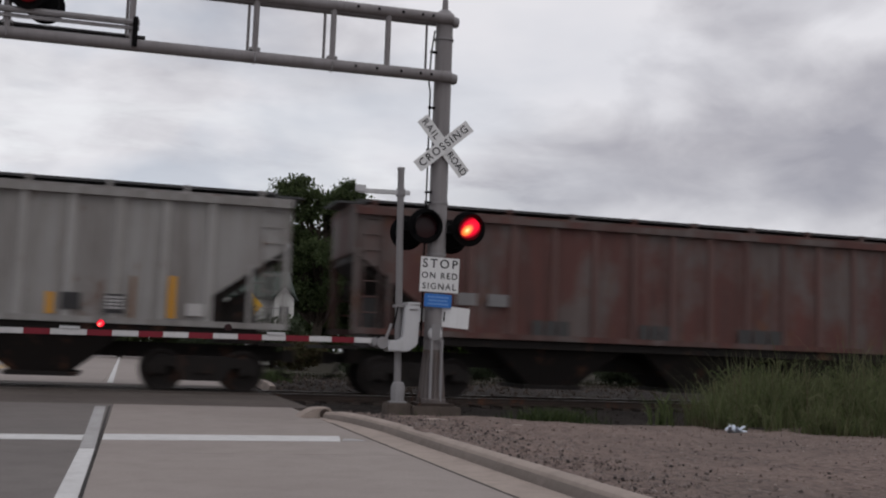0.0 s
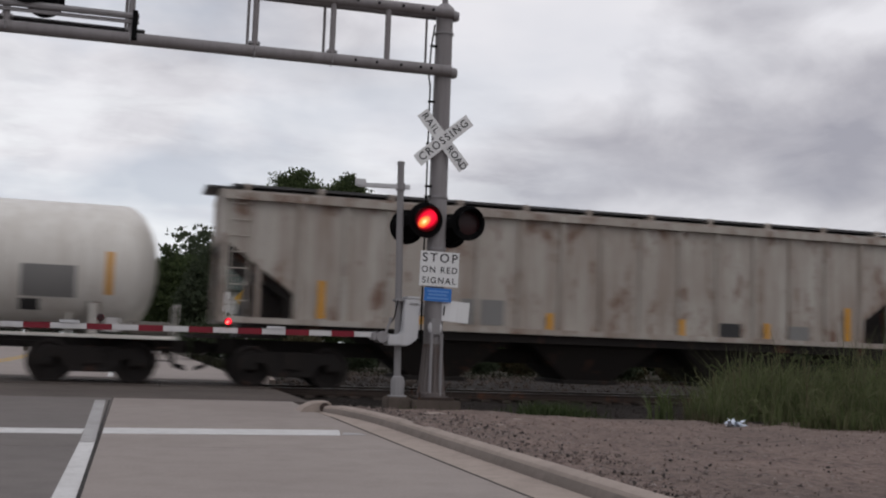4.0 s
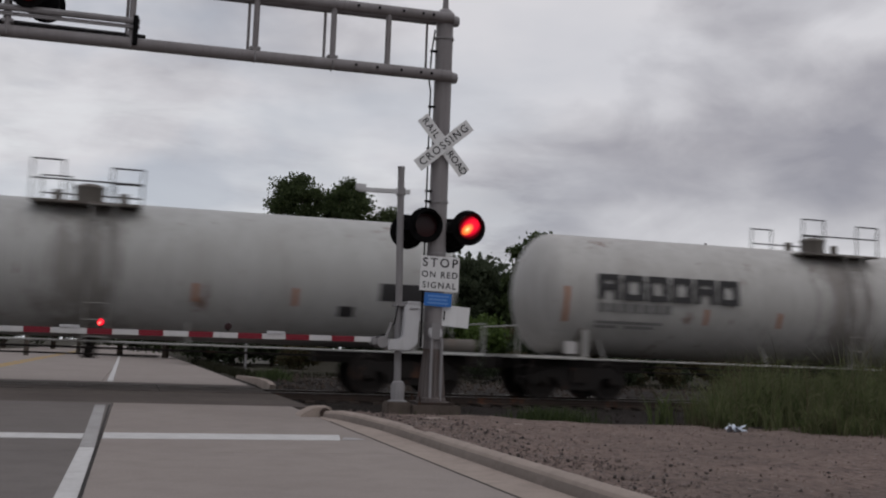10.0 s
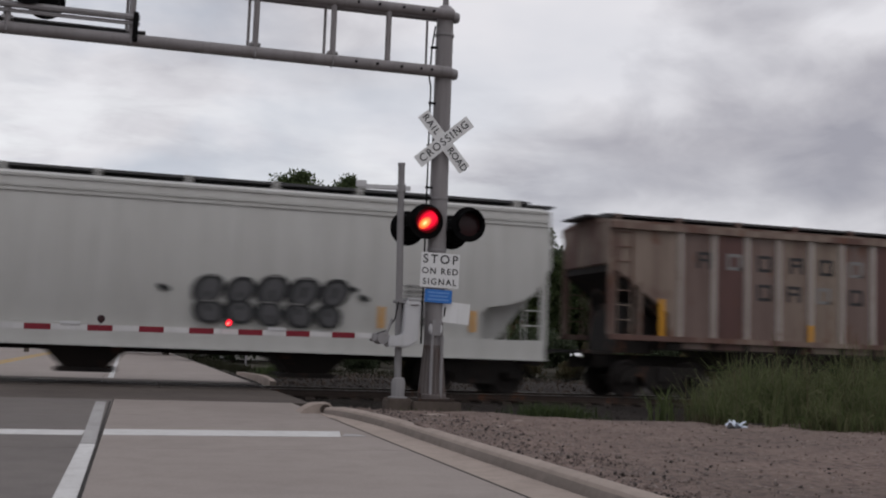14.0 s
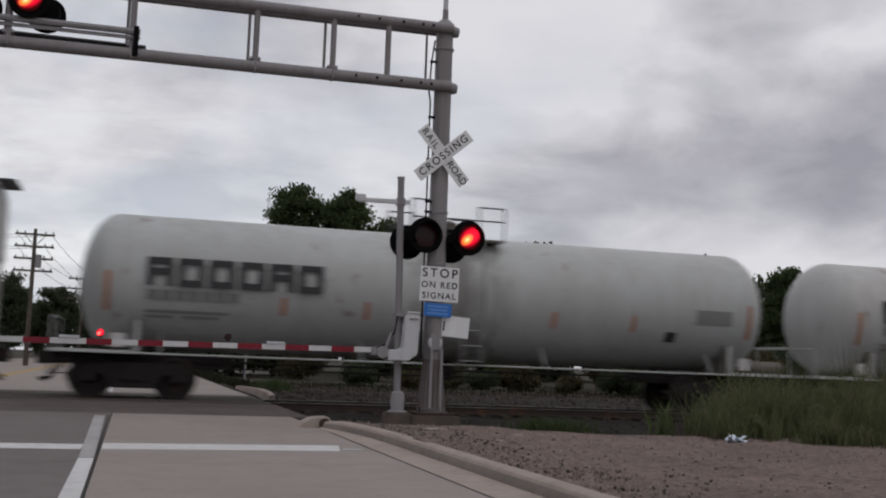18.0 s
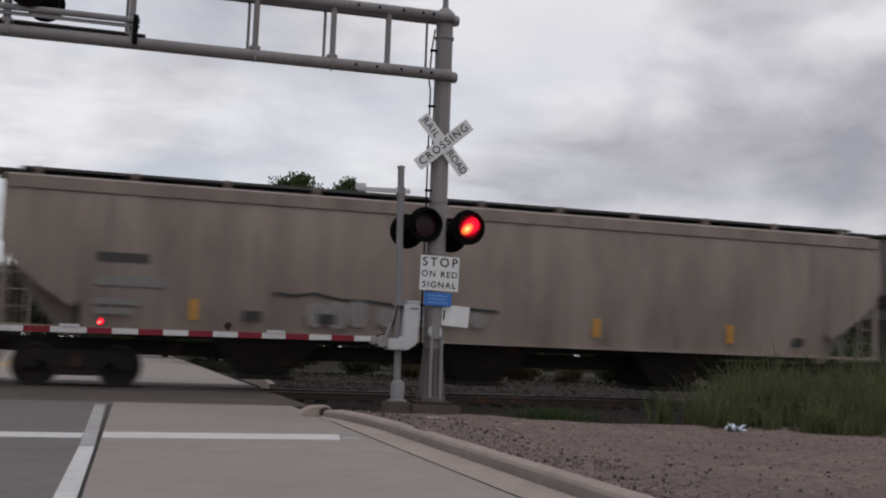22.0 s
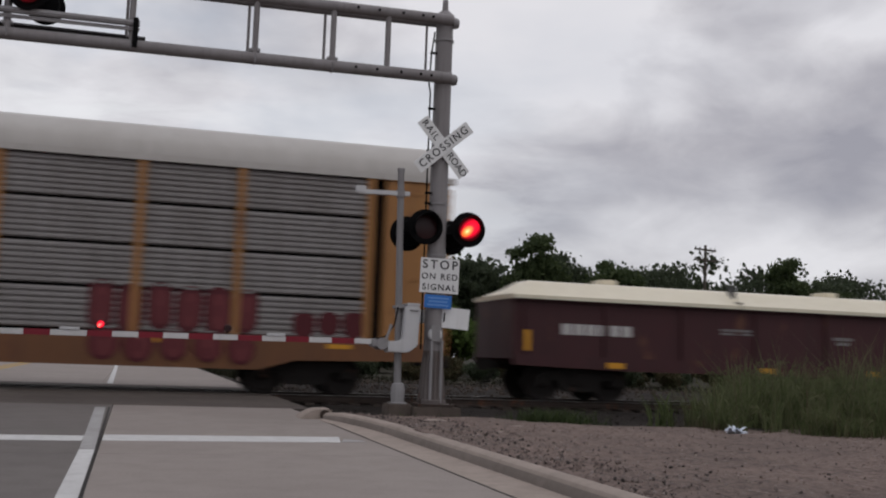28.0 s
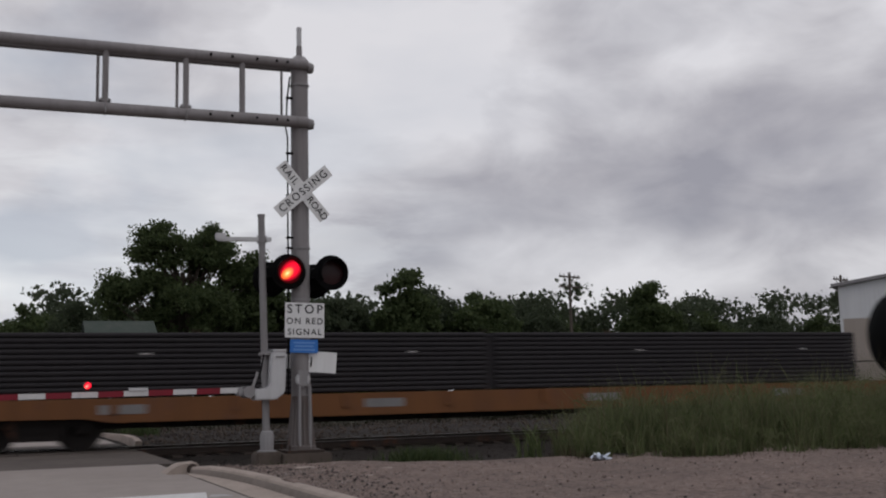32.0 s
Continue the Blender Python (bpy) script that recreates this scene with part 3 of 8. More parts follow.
for (xa, ya, za), (xb, yb, zb) in zip(bend, bend[1:]):
    g = G()
    g.faces([(xa, ya, -0.15), (xb, yb + 0.008, -0.15), (xb + 0.20, yb + 0.048, -0.15), (xa + 0.20, ya + 0.04, -0.15),
             (xa + 0.03, ya, za), (xb + 0.03, yb + 0.008, zb), (xb + 0.20, yb + 0.048, zb), (xa + 0.20, ya + 0.04, za)],
            [(3, 2, 1, 0), (4, 5, 6, 7), (0, 1, 5, 4), (1, 2, 6, 5), (2, 3, 7, 6), (3, 0, 4, 7)])
    part("kerb_length", g, M["kerbstone"], far_kerb, bevel=0.015)

# broken kerb end with a rusted pipe mouth
nose = thing("kerb_block", "broken concrete kerb end with a rusty pipe mouth", "kerb")
g = G().prism([(2.40, -0.05), (2.48, 0.05), (2.66, 0.14), (2.90, 0.15), (2.93, -0.05)], "y", 15.93, 16.5)
part("block", g, M["kerbstone"], nose, bevel=0.02)
part("pipe_mouth", G().cyl((2.80, 15.90, 0.065), (2.80, 15.97, 0.065), 0.075, n=14), M["rail"], nose, "rusty dark pipe mouth")

# road paint, 4 mm above the slabs
marks = thing("road_marking", "worn white lane line and stop bar painted on the concrete", "road marking", kind="structure")


def stripe(name, pts, z=0.004, mat="line", thick=0.003):
    g = G().prism(pts, "z", z - thick, z)
    part(name, g, M[mat], marks, smooth=0)


stripe("lane_line", [(-0.42, 3.0), (-0.275, 3.0), (-0.29, 10.75), (-0.43, 10.75)])
stripe("lane_line", [(-0.43, 10.8), (-0.29, 10.8), (-0.36, 17.9), (-0.52, 17.9)], mat="greyline")
stripe("stop_bar", [(-11.0, 11.66), (-0.45, 11.7), (-0.45, 12.32), (-11.0, 12.32)])
stripe("stop_bar", [(-0.25, 11.75), (2.28, 11.88), (2.40, 12.62), (-0.25, 12.5)])
stripe("stop_bar_end", [(2.30, 11.95), (2.60, 12.02), (2.55, 12.2), (2.40, 12.3)], mat="greyline")
g = G()
for i in range(60):
    y0, y1 = 3.0 + i * 0.25, 3.25 + i * 0.25
    c0, c1 = [-0.268 - 0.0035 * max(0, y - 8) + 0.004 * noise.noise((y * 3, 2, 0)) for y in (y0, y1)]
    w0, w1 = [0.013 + 0.006 * noise.noise((y * 4, 8, 0)) for y in (y0, y1)]
    g.faces([(c0 - w0, y0, 0.003), (c0 + w0, y0, 0.003), (c1 + w1, y1, 0.003), (c1 - w1, y1, 0.003)], [(0, 1, 2, 3)])
part("sealed_joint", g, M["joint"], road, smooth=0)
stripe("lane_line", [(-0.58, 28.7), (-0.44, 28.7), (-1.1, 118), (-1.24, 118)])
stripe("yellow_line", [(-4.42, 30.0), (-4.28, 30.0), (-4.9, 110), (-5.05, 110)], mat="yellow")
stripe("yellow_line", [(-4.72, 30.0), (-4.58, 30.0), (-5.25, 110), (-5.4, 110)], mat="yellow")

# sealed joint beside the gutter
g = G()
for i in range(44):
    y0, y1 = 4.0 + i * 0.25, 4.0 + (i + 1) * 0.25
    a, b = [2.71 + 0.006 * noise.noise((y * 3, 0, 0)) + (0.004 * max(0, y - 12)) for y in (y0, y1)]
    wa, wb = [0.011 + 0.007 * noise.noise((y * 4, 5, 0)) for y in (y0, y1)]
    g.faces([(a - wa, y0, 0.003), (a + wa, y0, 0.003), (b + wb, y1, 0.003), (b - wb, y1, 0.003)], [(0, 1, 2, 3)])
part("sealed_joint", g, M["joint"], gutter, smooth=0)

# crossing surface
crossing = thing("crossing_surface", "dark worn asphalt and panels between the rails", "level crossing", kind="structure")
part("asphalt_apron", G().box(-11.4, 3.05, 18.71, 23.65, -0.15, -0.004), M["asphalt"], crossing)
part("asphalt_apron", G().box(-11.8, 3.05, 27.35, 28.29, -0.15, -0.004), M["asphalt"], crossing)
for k in range(6):
    x0 = -11.4 + k * 2.4
    for y0, y1 in ((23.66, 24.69), (24.86, 26.14), (26.31, 27.34)):
        part("crossing_panel", G().box(x0 + 0.01, x0 + 2.39, y0, y1, -0.14, 0.005), M["rubber"], crossing)

track = thing("railway_track", "single railway track on dark stone ballast", "railway track", kind="structure")
for y in (TRACK - 0.755, TRACK + 0.755):
    g = G().prism([(y - 0.07, -0.17), (y - 0.07, -0.155), (y - 0.012, -0.13), (y - 0.012, -0.045), (y - 0.036, -0.03), (y - 0.036, -0.008),
                   (y + 0.036, -0.008), (y + 0.036, -0.03), (y + 0.012, -0.045), (y + 0.012, -0.13), (y + 0.07, -0.155), (y + 0.07, -0.17)], "x", -800, 800)
    rail = part("rail", g, M["rail"], track)
    part("rail_head", G().box(-800, 800, y - 0.03, y + 0.03, -0.008, 0.0), M["railtop"], rail, "polished rail head")
tie_mesh = mesh("tie", G().box(-0.115, 0.115, -1.3, 1.3, -0.16, 0.0), M["tie"], 0, 0.012)
for i in range(64):
    part("tie", tie_mesh, None, track, at=pose(3.4 + i * 0.52, TRACK + random.uniform(-0.03, 0.03), -0.165, 0, 0, random.uniform(-1, 1)))
g = G()
for i in range(160):
    for sx in (-1, 1):
        x = (-13 - i * 0.9) if sx < 0 else (37 + i * 0.9)
        g.box(x - 0.115, x + 0.115, TRACK - 1.3, TRACK + 1.3, -0.32, -0.165)
part("far_ties", g, M["tie"], track, smooth=0)["kind"] = "stuff"


def stones(name, label, count, where, size, mat, category):
    g = G()
    for _ in range(count):
        x, y, s = where()
        z = ground_z(x, y)
        s *= random.choice((0.45, 0.6, 0.7, 0.9, 1.1, 1.7)) * random.uniform(0.8, 1.2)
        q = Euler((random.random() * 6, random.random() * 6, random.random() * 6)).to_matrix()
        vs = [Vector((x, y, z + 0.2 * s)) + q @ Vector(p) * s for p in ((1, 0, 0), (-0.9, 0.1, 0), (0, 0.8, 0.1), (0.1, -0.8, 0), (0, 0.1, 0.6), (0, 0, -0.5))]
        g.faces(vs, [(0, 2, 4), (2, 1, 4), (1, 3, 4), (3, 0, 4), (2, 0, 5), (1, 2, 5), (3, 1, 5), (0, 3, 5)])
    return thing(name, label, category, kind="stuff", g=g, mat=mat, smooth=0)


def by_kerb():
    y = random.uniform(3.0, 15.6)
    return kerb_x(y) + 0.20 + abs(random.gauss(0, 0.55)), y, 0.016


def on_dirt():
    return random.uniform(3.6, 16), random.uniform(4, 16.2), 0.013


def on_bed():
    return random.uniform(3.4, 32), random.choice((random.uniform(16, 23.9), random.uniform(24.9, 26.1), random.uniform(26.9, 30))), 0.028


stones("gravel", "loose grey and brown pebbles strewn behind the kerb", 2400, by_kerb, 0.02, M["pebble"], "gravel")
stones("gravel", "dark loose pebbles along the back of the kerb", 700, by_kerb, 0.02, M["darkstone"], "gravel")
stones("gravel", "dark pebbles scattered over the dirt", 500, on_dirt, 0.02, M["darkstone"], "gravel")
stones("gravel", "scattered pebbles over the bare dirt", 3600, on_dirt, 0.02, M["dirt"], "gravel")
stones("gravel", "brown rubble strewn over the dirt beyond the tracks", 3000, lambda: (random.uniform(3.7, 24), random.uniform(28.6, 36.5), 0.05), 0.02, M["rubble"], "gravel")
stones("ballast", "dark crushed stone ballast beside the rails", 6000, on_bed, 0.03, M["ballast"], "ballast")
stones("gravel", "small pale chips strewn over the dirt", 520, lambda: (random.uniform(3.5, 12), random.uniform(7, 15.4), 0.011), 0.02, M["kerbstone"], "gravel")
stones("rubble", "loose rubble and dirt beyond the tracks", 500, lambda: (random.uniform(3.4, 9), random.uniform(28.5, 33), 0.05), 0.05, M["darkstone"], "rubble")
for x, y, s in ((4.0, 14.1, 0.14), (4.3, 12.3, 0.06), (5.1, 13.9, 0.06)):
    g = G()
    for k, (r, z) in enumerate(((1.0, 0), (0.92, 0.18), (0.5, 0.26))):
        for i in range(9):
            t = 2 * math.pi * i / 9
            q = r * (1 + 0.2 * noise.noise((i * 1.7, k, x)))
            g.v.append((q * math.cos(t) * s * 1.3, q * math.sin(t) * s, z * s))
    for k in range(2):
        g.f += [(k * 9 + i, k * 9 + (i + 1) % 9, (k + 1) * 9 + (i + 1) % 9, (k + 1) * 9 + i) for i in range(9)]
    g.f += [tuple(range(18, 27)), tuple(range(9))[::-1]]
    thing("stone", "flat grey stone lying on the dirt", "stone", "loose stones", at=pose(x, y, ground_z(x, y)), g=g, mat=M["kerbstone"])
g = G()
for i in range(26):
    a = random.random() * 6.28
    c = Vector((random.uniform(-0.16, 0.16), random.uniform(-0.06, 0.06), 0.015 + random.uniform(0, 0.06)))
    u = Vector((math.cos(a), math.sin(a), random.uniform(-0.4, 0.6))) * random.uniform(0.03, 0.08)
    w = Vector((-math.sin(a), math.cos(a), random.uniform(-0.3, 0.9))) * random.uniform(0.02, 0.05)
    g.faces([c - u - w, c + u - w * 0.7, c + u * 0.8 + w, c - u * 0.6 + w], [(0, 1, 2, 3)])
thing("litter", "crumpled pale blue and white plastic litter on the dirt", "litter", at=pose(8.66, 14.2, ground_z(8.66, 14.2)), g=g, mat=M["litter"], smooth=0)


# ---- weeds ----
def blades(name, label, spots, mat, category, seed_heads=None):
    g = G()
    for x, y, h, wdt in spots:
        z = ground_z(x, y) - 0.02
        a, lean = random.random() * 6.28, random.uniform(0.05, 0.95) * h
        d = Vector((math.cos(a), math.sin(a), 0))
        s = Vector((-d.y, d.x, 0)) * wdt
        p0, p1, p2 = Vector((x, y, z)), Vector((x, y, z + 0.6 * h)) + d * lean * 0.35, Vector((x, y, z + h)) + d * lean
        g.faces([p0 - s, p0 + s, p1 + s * 0.8, p1 - s * 0.8, p2], [(0, 1, 2, 3), (3, 2, 4)])
    return thing(name, label, category, kind="stuff", g=g, mat=mat, smooth=0)


def reed_spots(count, low=0.55, high=1.25, thin=(0.003, 0.0075), front=0.0):
    out = []
    while len(out) < count:
        x, y = random.uniform(7.0, 20), random.uniform(12.8, 20.0)
        edge = 13.65 + 0.50 * max(0, 10 - x) + 0.5 * noise.noise((x * 1.3, 0, 0)) - 0.06 * max(0, x - 10) - front
        left = 8.55 + 0.42 * (y - 14.3) + 0.5 * noise.noise((y * 1.6, 1, 1)) - front
        clump = noise.noise((x * 1.1, y * 1.1, 2)) + 0.6 * noise.noise((x * 3.1, y * 3.1, 5))
        if y > edge and x > left and random.random() < 0.30 + 1.35 * clump:
            tall = 0.20 + (0.58 + 0.03 * max(0.0, x - 10)) * min(1, (y - edge) / 1.8)
            tuft = max(0.35, 1 + 0.95 * noise.noise((x * 1.9, y * 1.9, 7)))
            out.append((x, y, tall * random.uniform(low, high) * tuft, random.uniform(*thin)))
    return out


blades("tall_grass", "dense tall green grass beside the dirt lot", reed_spots(13000, 0.4, 1.3, (0.004, 0.011)), M["grass"], "grass")
blades("tall_grass", "tufts of grey-olive grass mixed into the green", reed_spots(7500, 0.4, 1.45, (0.004, 0.011)), M["olive"], "grass")
blades("tall_grass", "dry straw-coloured stems among the green grass", reed_spots(2600, 0.6, 1.7, (0.002, 0.005)), M["straw"], "grass")
blades("short_grass", "short brownish dry grass at the foot of the tall grass", reed_spots(5200, 0.12, 0.4, (0.003, 0.007), 0.35), M["drygrass"], "grass")


def leafy_stalks(count):
    """Single stalks that stand over the rest, with long leaves drooping to both sides."""
    g = G()
    for x, y, h, _ in reed_spots(count, 0.9, 1.6):
        z, h = ground_z(x, y) - 0.02, min(h, 1.15)
        sway = Vector((random.gauss(0, 0.08), random.gauss(0, 0.05), 0))
        foot = Vector((x, y, z))
        s = Vector((0.005, 0.002, 0))
        tip = foot + sway + Vector((0, 0, h))
        g.faces([foot - s, foot + s, tip + s * 0.5, tip - s * 0.5], [(0, 1, 2, 3)])
        for k in range(random.randint(4, 7)):
            u = random.uniform(0.3, 0.98)
            base = foot + sway * u + Vector((0, 0, h * u))
            a = random.random() * 6.28
            d = Vector((math.cos(a), math.sin(a), 0)) * random.uniform(0.10, 0.26)
            w = Vector((0, 0, random.uniform(0.007, 0.014)))
            mid, end = base + d * 0.5 + Vector((0, 0, 0.08)), base + d + Vector((0, 0, random.uniform(-0.10, 0.07)))
            g.faces([base - w * 0.6, mid - w, end, mid + w, base + w * 0.6], [(0, 1, 3, 4), (1, 2, 3)])
    return g


thing("tall_grass", "pale green leafy stalks standing over the grass", "grass", kind="stuff", g=leafy_stalks(620), mat=M["olive"], smooth=0)
thing("tall_grass", "green leafy stalks among the grass", "grass", kind="stuff", g=leafy_stalks(520), mat=M["grass"], smooth=0)
blades("weeds", "low broadleaf weeds at the edge of the dirt",
       [(random.gauss(7.45, 0.38), random.gauss(18.3, 0.25), random.uniform(0.1, 0.5), random.uniform(0.006, 0.016)) for _ in range(1300)], M["weed"], "weeds")
blades("weeds", "single spindly weed by the ballast", [(8.55 + random.gauss(0, 0.12), 16.4 + random.gauss(0, 0.1), random.uniform(0.3, 0.75), random.uniform(0.008, 0.02)) for _ in range(46)], M["grass"], "weeds")
blades("weeds", "weeds round the signal foundations", [(random.uniform(4.0, 5.6), random.uniform(17.0, 18.3), random.uniform(0.1, 0.3), 0.014) for _ in range(220)], M["weed"], "weeds")
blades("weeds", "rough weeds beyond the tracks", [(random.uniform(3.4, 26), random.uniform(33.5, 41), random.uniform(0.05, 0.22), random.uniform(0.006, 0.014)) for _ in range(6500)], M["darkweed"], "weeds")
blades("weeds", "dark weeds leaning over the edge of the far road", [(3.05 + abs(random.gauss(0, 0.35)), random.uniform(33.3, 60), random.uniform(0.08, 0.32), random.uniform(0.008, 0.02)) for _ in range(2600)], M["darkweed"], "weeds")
blades("weeds", "clump of green weeds behind the far kerb end", [(random.gauss(4.15, 0.28), random.gauss(33.0, 0.5), random.uniform(0.12, 0.45), random.uniform(0.008, 0.018)) for _ in range(420)], M["weed"], "weeds")
for k in range(26):
    x, y = random.uniform(8.3, 16), random.uniform(13.8, 17.5)
    h = random.uniform(0.6, 0.95)
    g = G().tube([(0, 0, 0), (0.02, 0, 0.55 * h), (0.06, 0.02, h)], 0.006, 5)
    g.lathe("z", [(0, 0.0), (0.05, 0.008), (0.16, 0.007), (0.24, 0.0)], 6)
    g.v[-14:] = [(a + 0.06, b + 0.02, c + h - 0.05) for a, b, c in g.v[-14:]]
    thing("reed", "tall reed stalk with a pale seed head", "reed", "reeds", at=pose(x, y, ground_z(x, y), 0, 0, random.uniform(0, 360)), g=g, mat=M["straw"])


# ---- crossing signal ----
POLE = (4.98, 17.9)


def flasher(parent, x, y, z, facing, small=False):
    """One flashing light unit; returns the lamp disc that swings into view when lit."""
    turn = pose(x, y, z, 0, 0, 0 if facing < 0 else 180)
    r = 0.305
    unit = part("light_unit", G().lathe("y", [(-0.012, 0.13), (-0.012, r), (0.0, r + 0.004), (0.012, r - 0.01), (0.03, 0.23), (0.20, 0.215), (0.24, 0.12), (0.24, 0.0)], 30), M["black"], parent,
                "black round backplate and lamp housing", at=turn)
    part("lens", G().lathe("y", [(-0.03, 0.0), (-0.028, 0.09), (-0.02, 0.16), (-0.013, 0.205)], 26), M["lens"], unit, "dark red lens")
    g = G()
    n = 22
    for k in range(n + 1):
        t = radians(-38 + 256 * k / n)
        c, s = math.cos(t), math.sin(t)
        depth = 0.28 * (0.45 + 0.55 * max(0.0, s))
        for rr, yy in ((0.212, 0.0), (0.217, -depth), (0.224, -depth), (0.219, 0.0)):
            g.v.append((rr * c, yy, rr * s))
    for k in range(n):
        g.f += [(k * 4 + i, k * 4 + (i + 1) % 4, k * 4 + 4 + (i + 1) % 4, k * 4 + 4 + i) for i in range(4)]
    part("hood", g, M["black"], unit, "long black sun hood")
    disc = part("lamp", G().lathe("y", [(-0.004, 0.0), (0.0, 0.205)], 26), M["lit"], unit, "glowing red signal lamp", at=pose(0, -0.06, 0))
    return disc


LAMPS = {0: [], 1: []}
signal = thing("crossing_signal", "grey steel cantilever crossing signal with crossbuck, red lights and signs", "crossing signal", at=pose(POLE[0], POLE[1], 0))
flutes = []
base = G()
for i in range(16):
    a = 2 * math.pi * i / 16
    c = Vector((0.215 * math.cos(a), 0.215 * math.sin(a), 0))
    flutes.append(G().cyl(c + Vector((0, 0, 0.2)), Vector((0.155 * math.cos(a), 0.155 * math.sin(a), 1.02)), 0.032, 0.02, 6))
base.lathe("z", [(0.18, 0.25), (0.24, 0.25), (0.26, 0.215), (0.95, 0.165), (1.06, 0.172), (1.10, 0.16)], 24)
part("fluted_base", base, M["polebase"], signal, "fluted cast base of the pole")
for g in flutes:
    part("flute", g, M["polebase"], signal)
part("base_plate", G().box(-0.33, 0.33, -0.33, 0.33, 0.13, 0.18), M["rail"], signal, "rusty steel base plate", bevel=0.01)
part("foundation", G().box(-0.42, 0.42, -0.42, 0.42, -0.35, 0.13), M["foundation"], signal, "stained concrete foundation", bevel=0.015)
for sx in (-1, 1):
    for sy in (-1, 1):
        part("anchor_bolt", G().cyl((sx * 0.27, sy * 0.27, 0.16), (sx * 0.27, sy * 0.27, 0.27), 0.018, n=6), M["rail"], signal)
part("shaft", G().lathe("z", [(1.0, 0.165), (3.0, 0.160), (6.92, 0.150), (6.93, 0.172), (7.02, 0.172), (7.10, 0.10), (7.12, 0.055), (7.30, 0.05)], 28), M["pole"], signal)
for z in (2.72, 3.62, 6.55):
    part("clamp_band", G().lathe("z", [(z, 0.16), (z, 0.172), (z + 0.035, 0.172), (z + 0.035, 0.16)], 24), M["galv"], signal)
g = G().tube([(0, 0, 7.22), (0, 0, 7.65)], 0.045, 12)
part("top_lamp", g, M["case"], signal, "slim grey fitting on the pole top")
# flanges where the arm pipes pass through the shaft
for z in (5.87, 6.90):
    part("flange", G().lathe("x", [(0.13, 0.10), (0.20, 0.10), (0.205, 0.085), (0.235, 0.085), (0.235, 0.0)], 18).moved(pose(0, -0.05, z)), M["galv"], signal)
ARM = 12.5
for name, z, r, yy in (("lower_pipe", 5.87, 0.103, -0.16), ("upper_pipe", 6.92, 0.095, -0.16), ("lower_back_pipe", 5.95, 0.08, 0.22), ("upper_back_pipe", 6.95, 0.07, 0.22)):
    part(name, G().cyl((0.1, yy, z), (-ARM, yy, z - 0.10), r, r * 0.95, 18), M["pole"], signal)
for x in (-1.06, -2.02, -3.33, -5.32, -7.2, -9.2, -11.2):
    part("strut", G().cyl((x, -0.16, 5.88), (x, -0.16, 6.92), 0.052, n=10), M["pole"], signal)
    if x < -1.5:
        part("back_strut", G().cyl((x - 0.09, 0.22, 5.9), (x - 0.09, 0.22, 6.9), 0.026, n=8), M["pole"], signal)
        part("bracket", G().box(x - 0.09, x + 0.09, -0.20, 0.30, 5.955, 6.01), M["galv"], signal, bevel=0.01)
        part("u_bolt", G().tube([(x, -0.27, 5.9), (x, -0.25, 5.76), (x, -0.07, 5.76)], 0.014, 6), M["galv"], signal)
part("thin_strut", G().cyl((-0.27, 0.22, 5.9), (-0.27, 0.22, 6.92), 0.022, n=8), M["pole"], signal)
for z in (5.86, 6.91):
    for x in (-0.28, -0.47, -0.82, -1.25, -1.62):
        part("bolt", G().cyl((x, -0.275, z), (x, -0.24, z), 0.024, n=8), M["black"], signal)
# walkway rails round the hanging lights
for z, r in ((6.20, 0.055), (6.115, 0.018), (6.085, 0.018)):
    part("walkway_rail", G().cyl((-5.2, -0.22, z - 0.01), (-9.0, -0.22, z - 0.03), r, n=8), M["galv"], signal)
part("rail_bracket", G().box(-5.30, -5.22, -0.30, -0.18, 5.78, 6.27), M["black"], signal, bevel=0.01)
part("walkway_grating", G().box(-9.2, -5.1, -0.15, 0.3, 5.97, 6.0), M["grate"], signal)
# conduit up the pole
g = G().tube([(-0.235, -0.06, 1.1), (-0.235, -0.06, 5.6), (-0.265, -0.06, 5.75), (-0.24, -0.06, 6.3), (-0.19, -0.06, 6.7)], 0.014, 6)
part("conduit", g, M["black"], signal, "thin black cable run")
for z in (3.3, 3.62, 3.8, 4.3, 4.55, 5.3, 6.3):
    part("cable_clip", G().box(-0.26, -0.14, -0.08, -0.03, z, z + 0.035), M["black"], signal)
part("crossarm", G().cyl((-0.62, 0.02, 3.12), (0.62, 0.02, 3.12), 0.035, n=10), M["black"], signal)
for x, which in ((-0.27, 0), (0.50, 1)):
    LAMPS[which].append(flasher(signal, x, -0.22, 3.20, -1))
LAMPS[1].append(flasher(signal, -0.47, 0.30, 3.12, 1))
LAMPS[0].append(flasher(signal, 0.34, 0.30, 3.10, 1))
for x, which in ((-6.92, 1), (-7.9, 0)):
    LAMPS[which].append(flasher(signal, x, -0.30, 6.49, -1))
    flasher(signal, x + 0.22, 0.35, 6.46, 1).matrix_basis = pose(0, 0.08, 0)

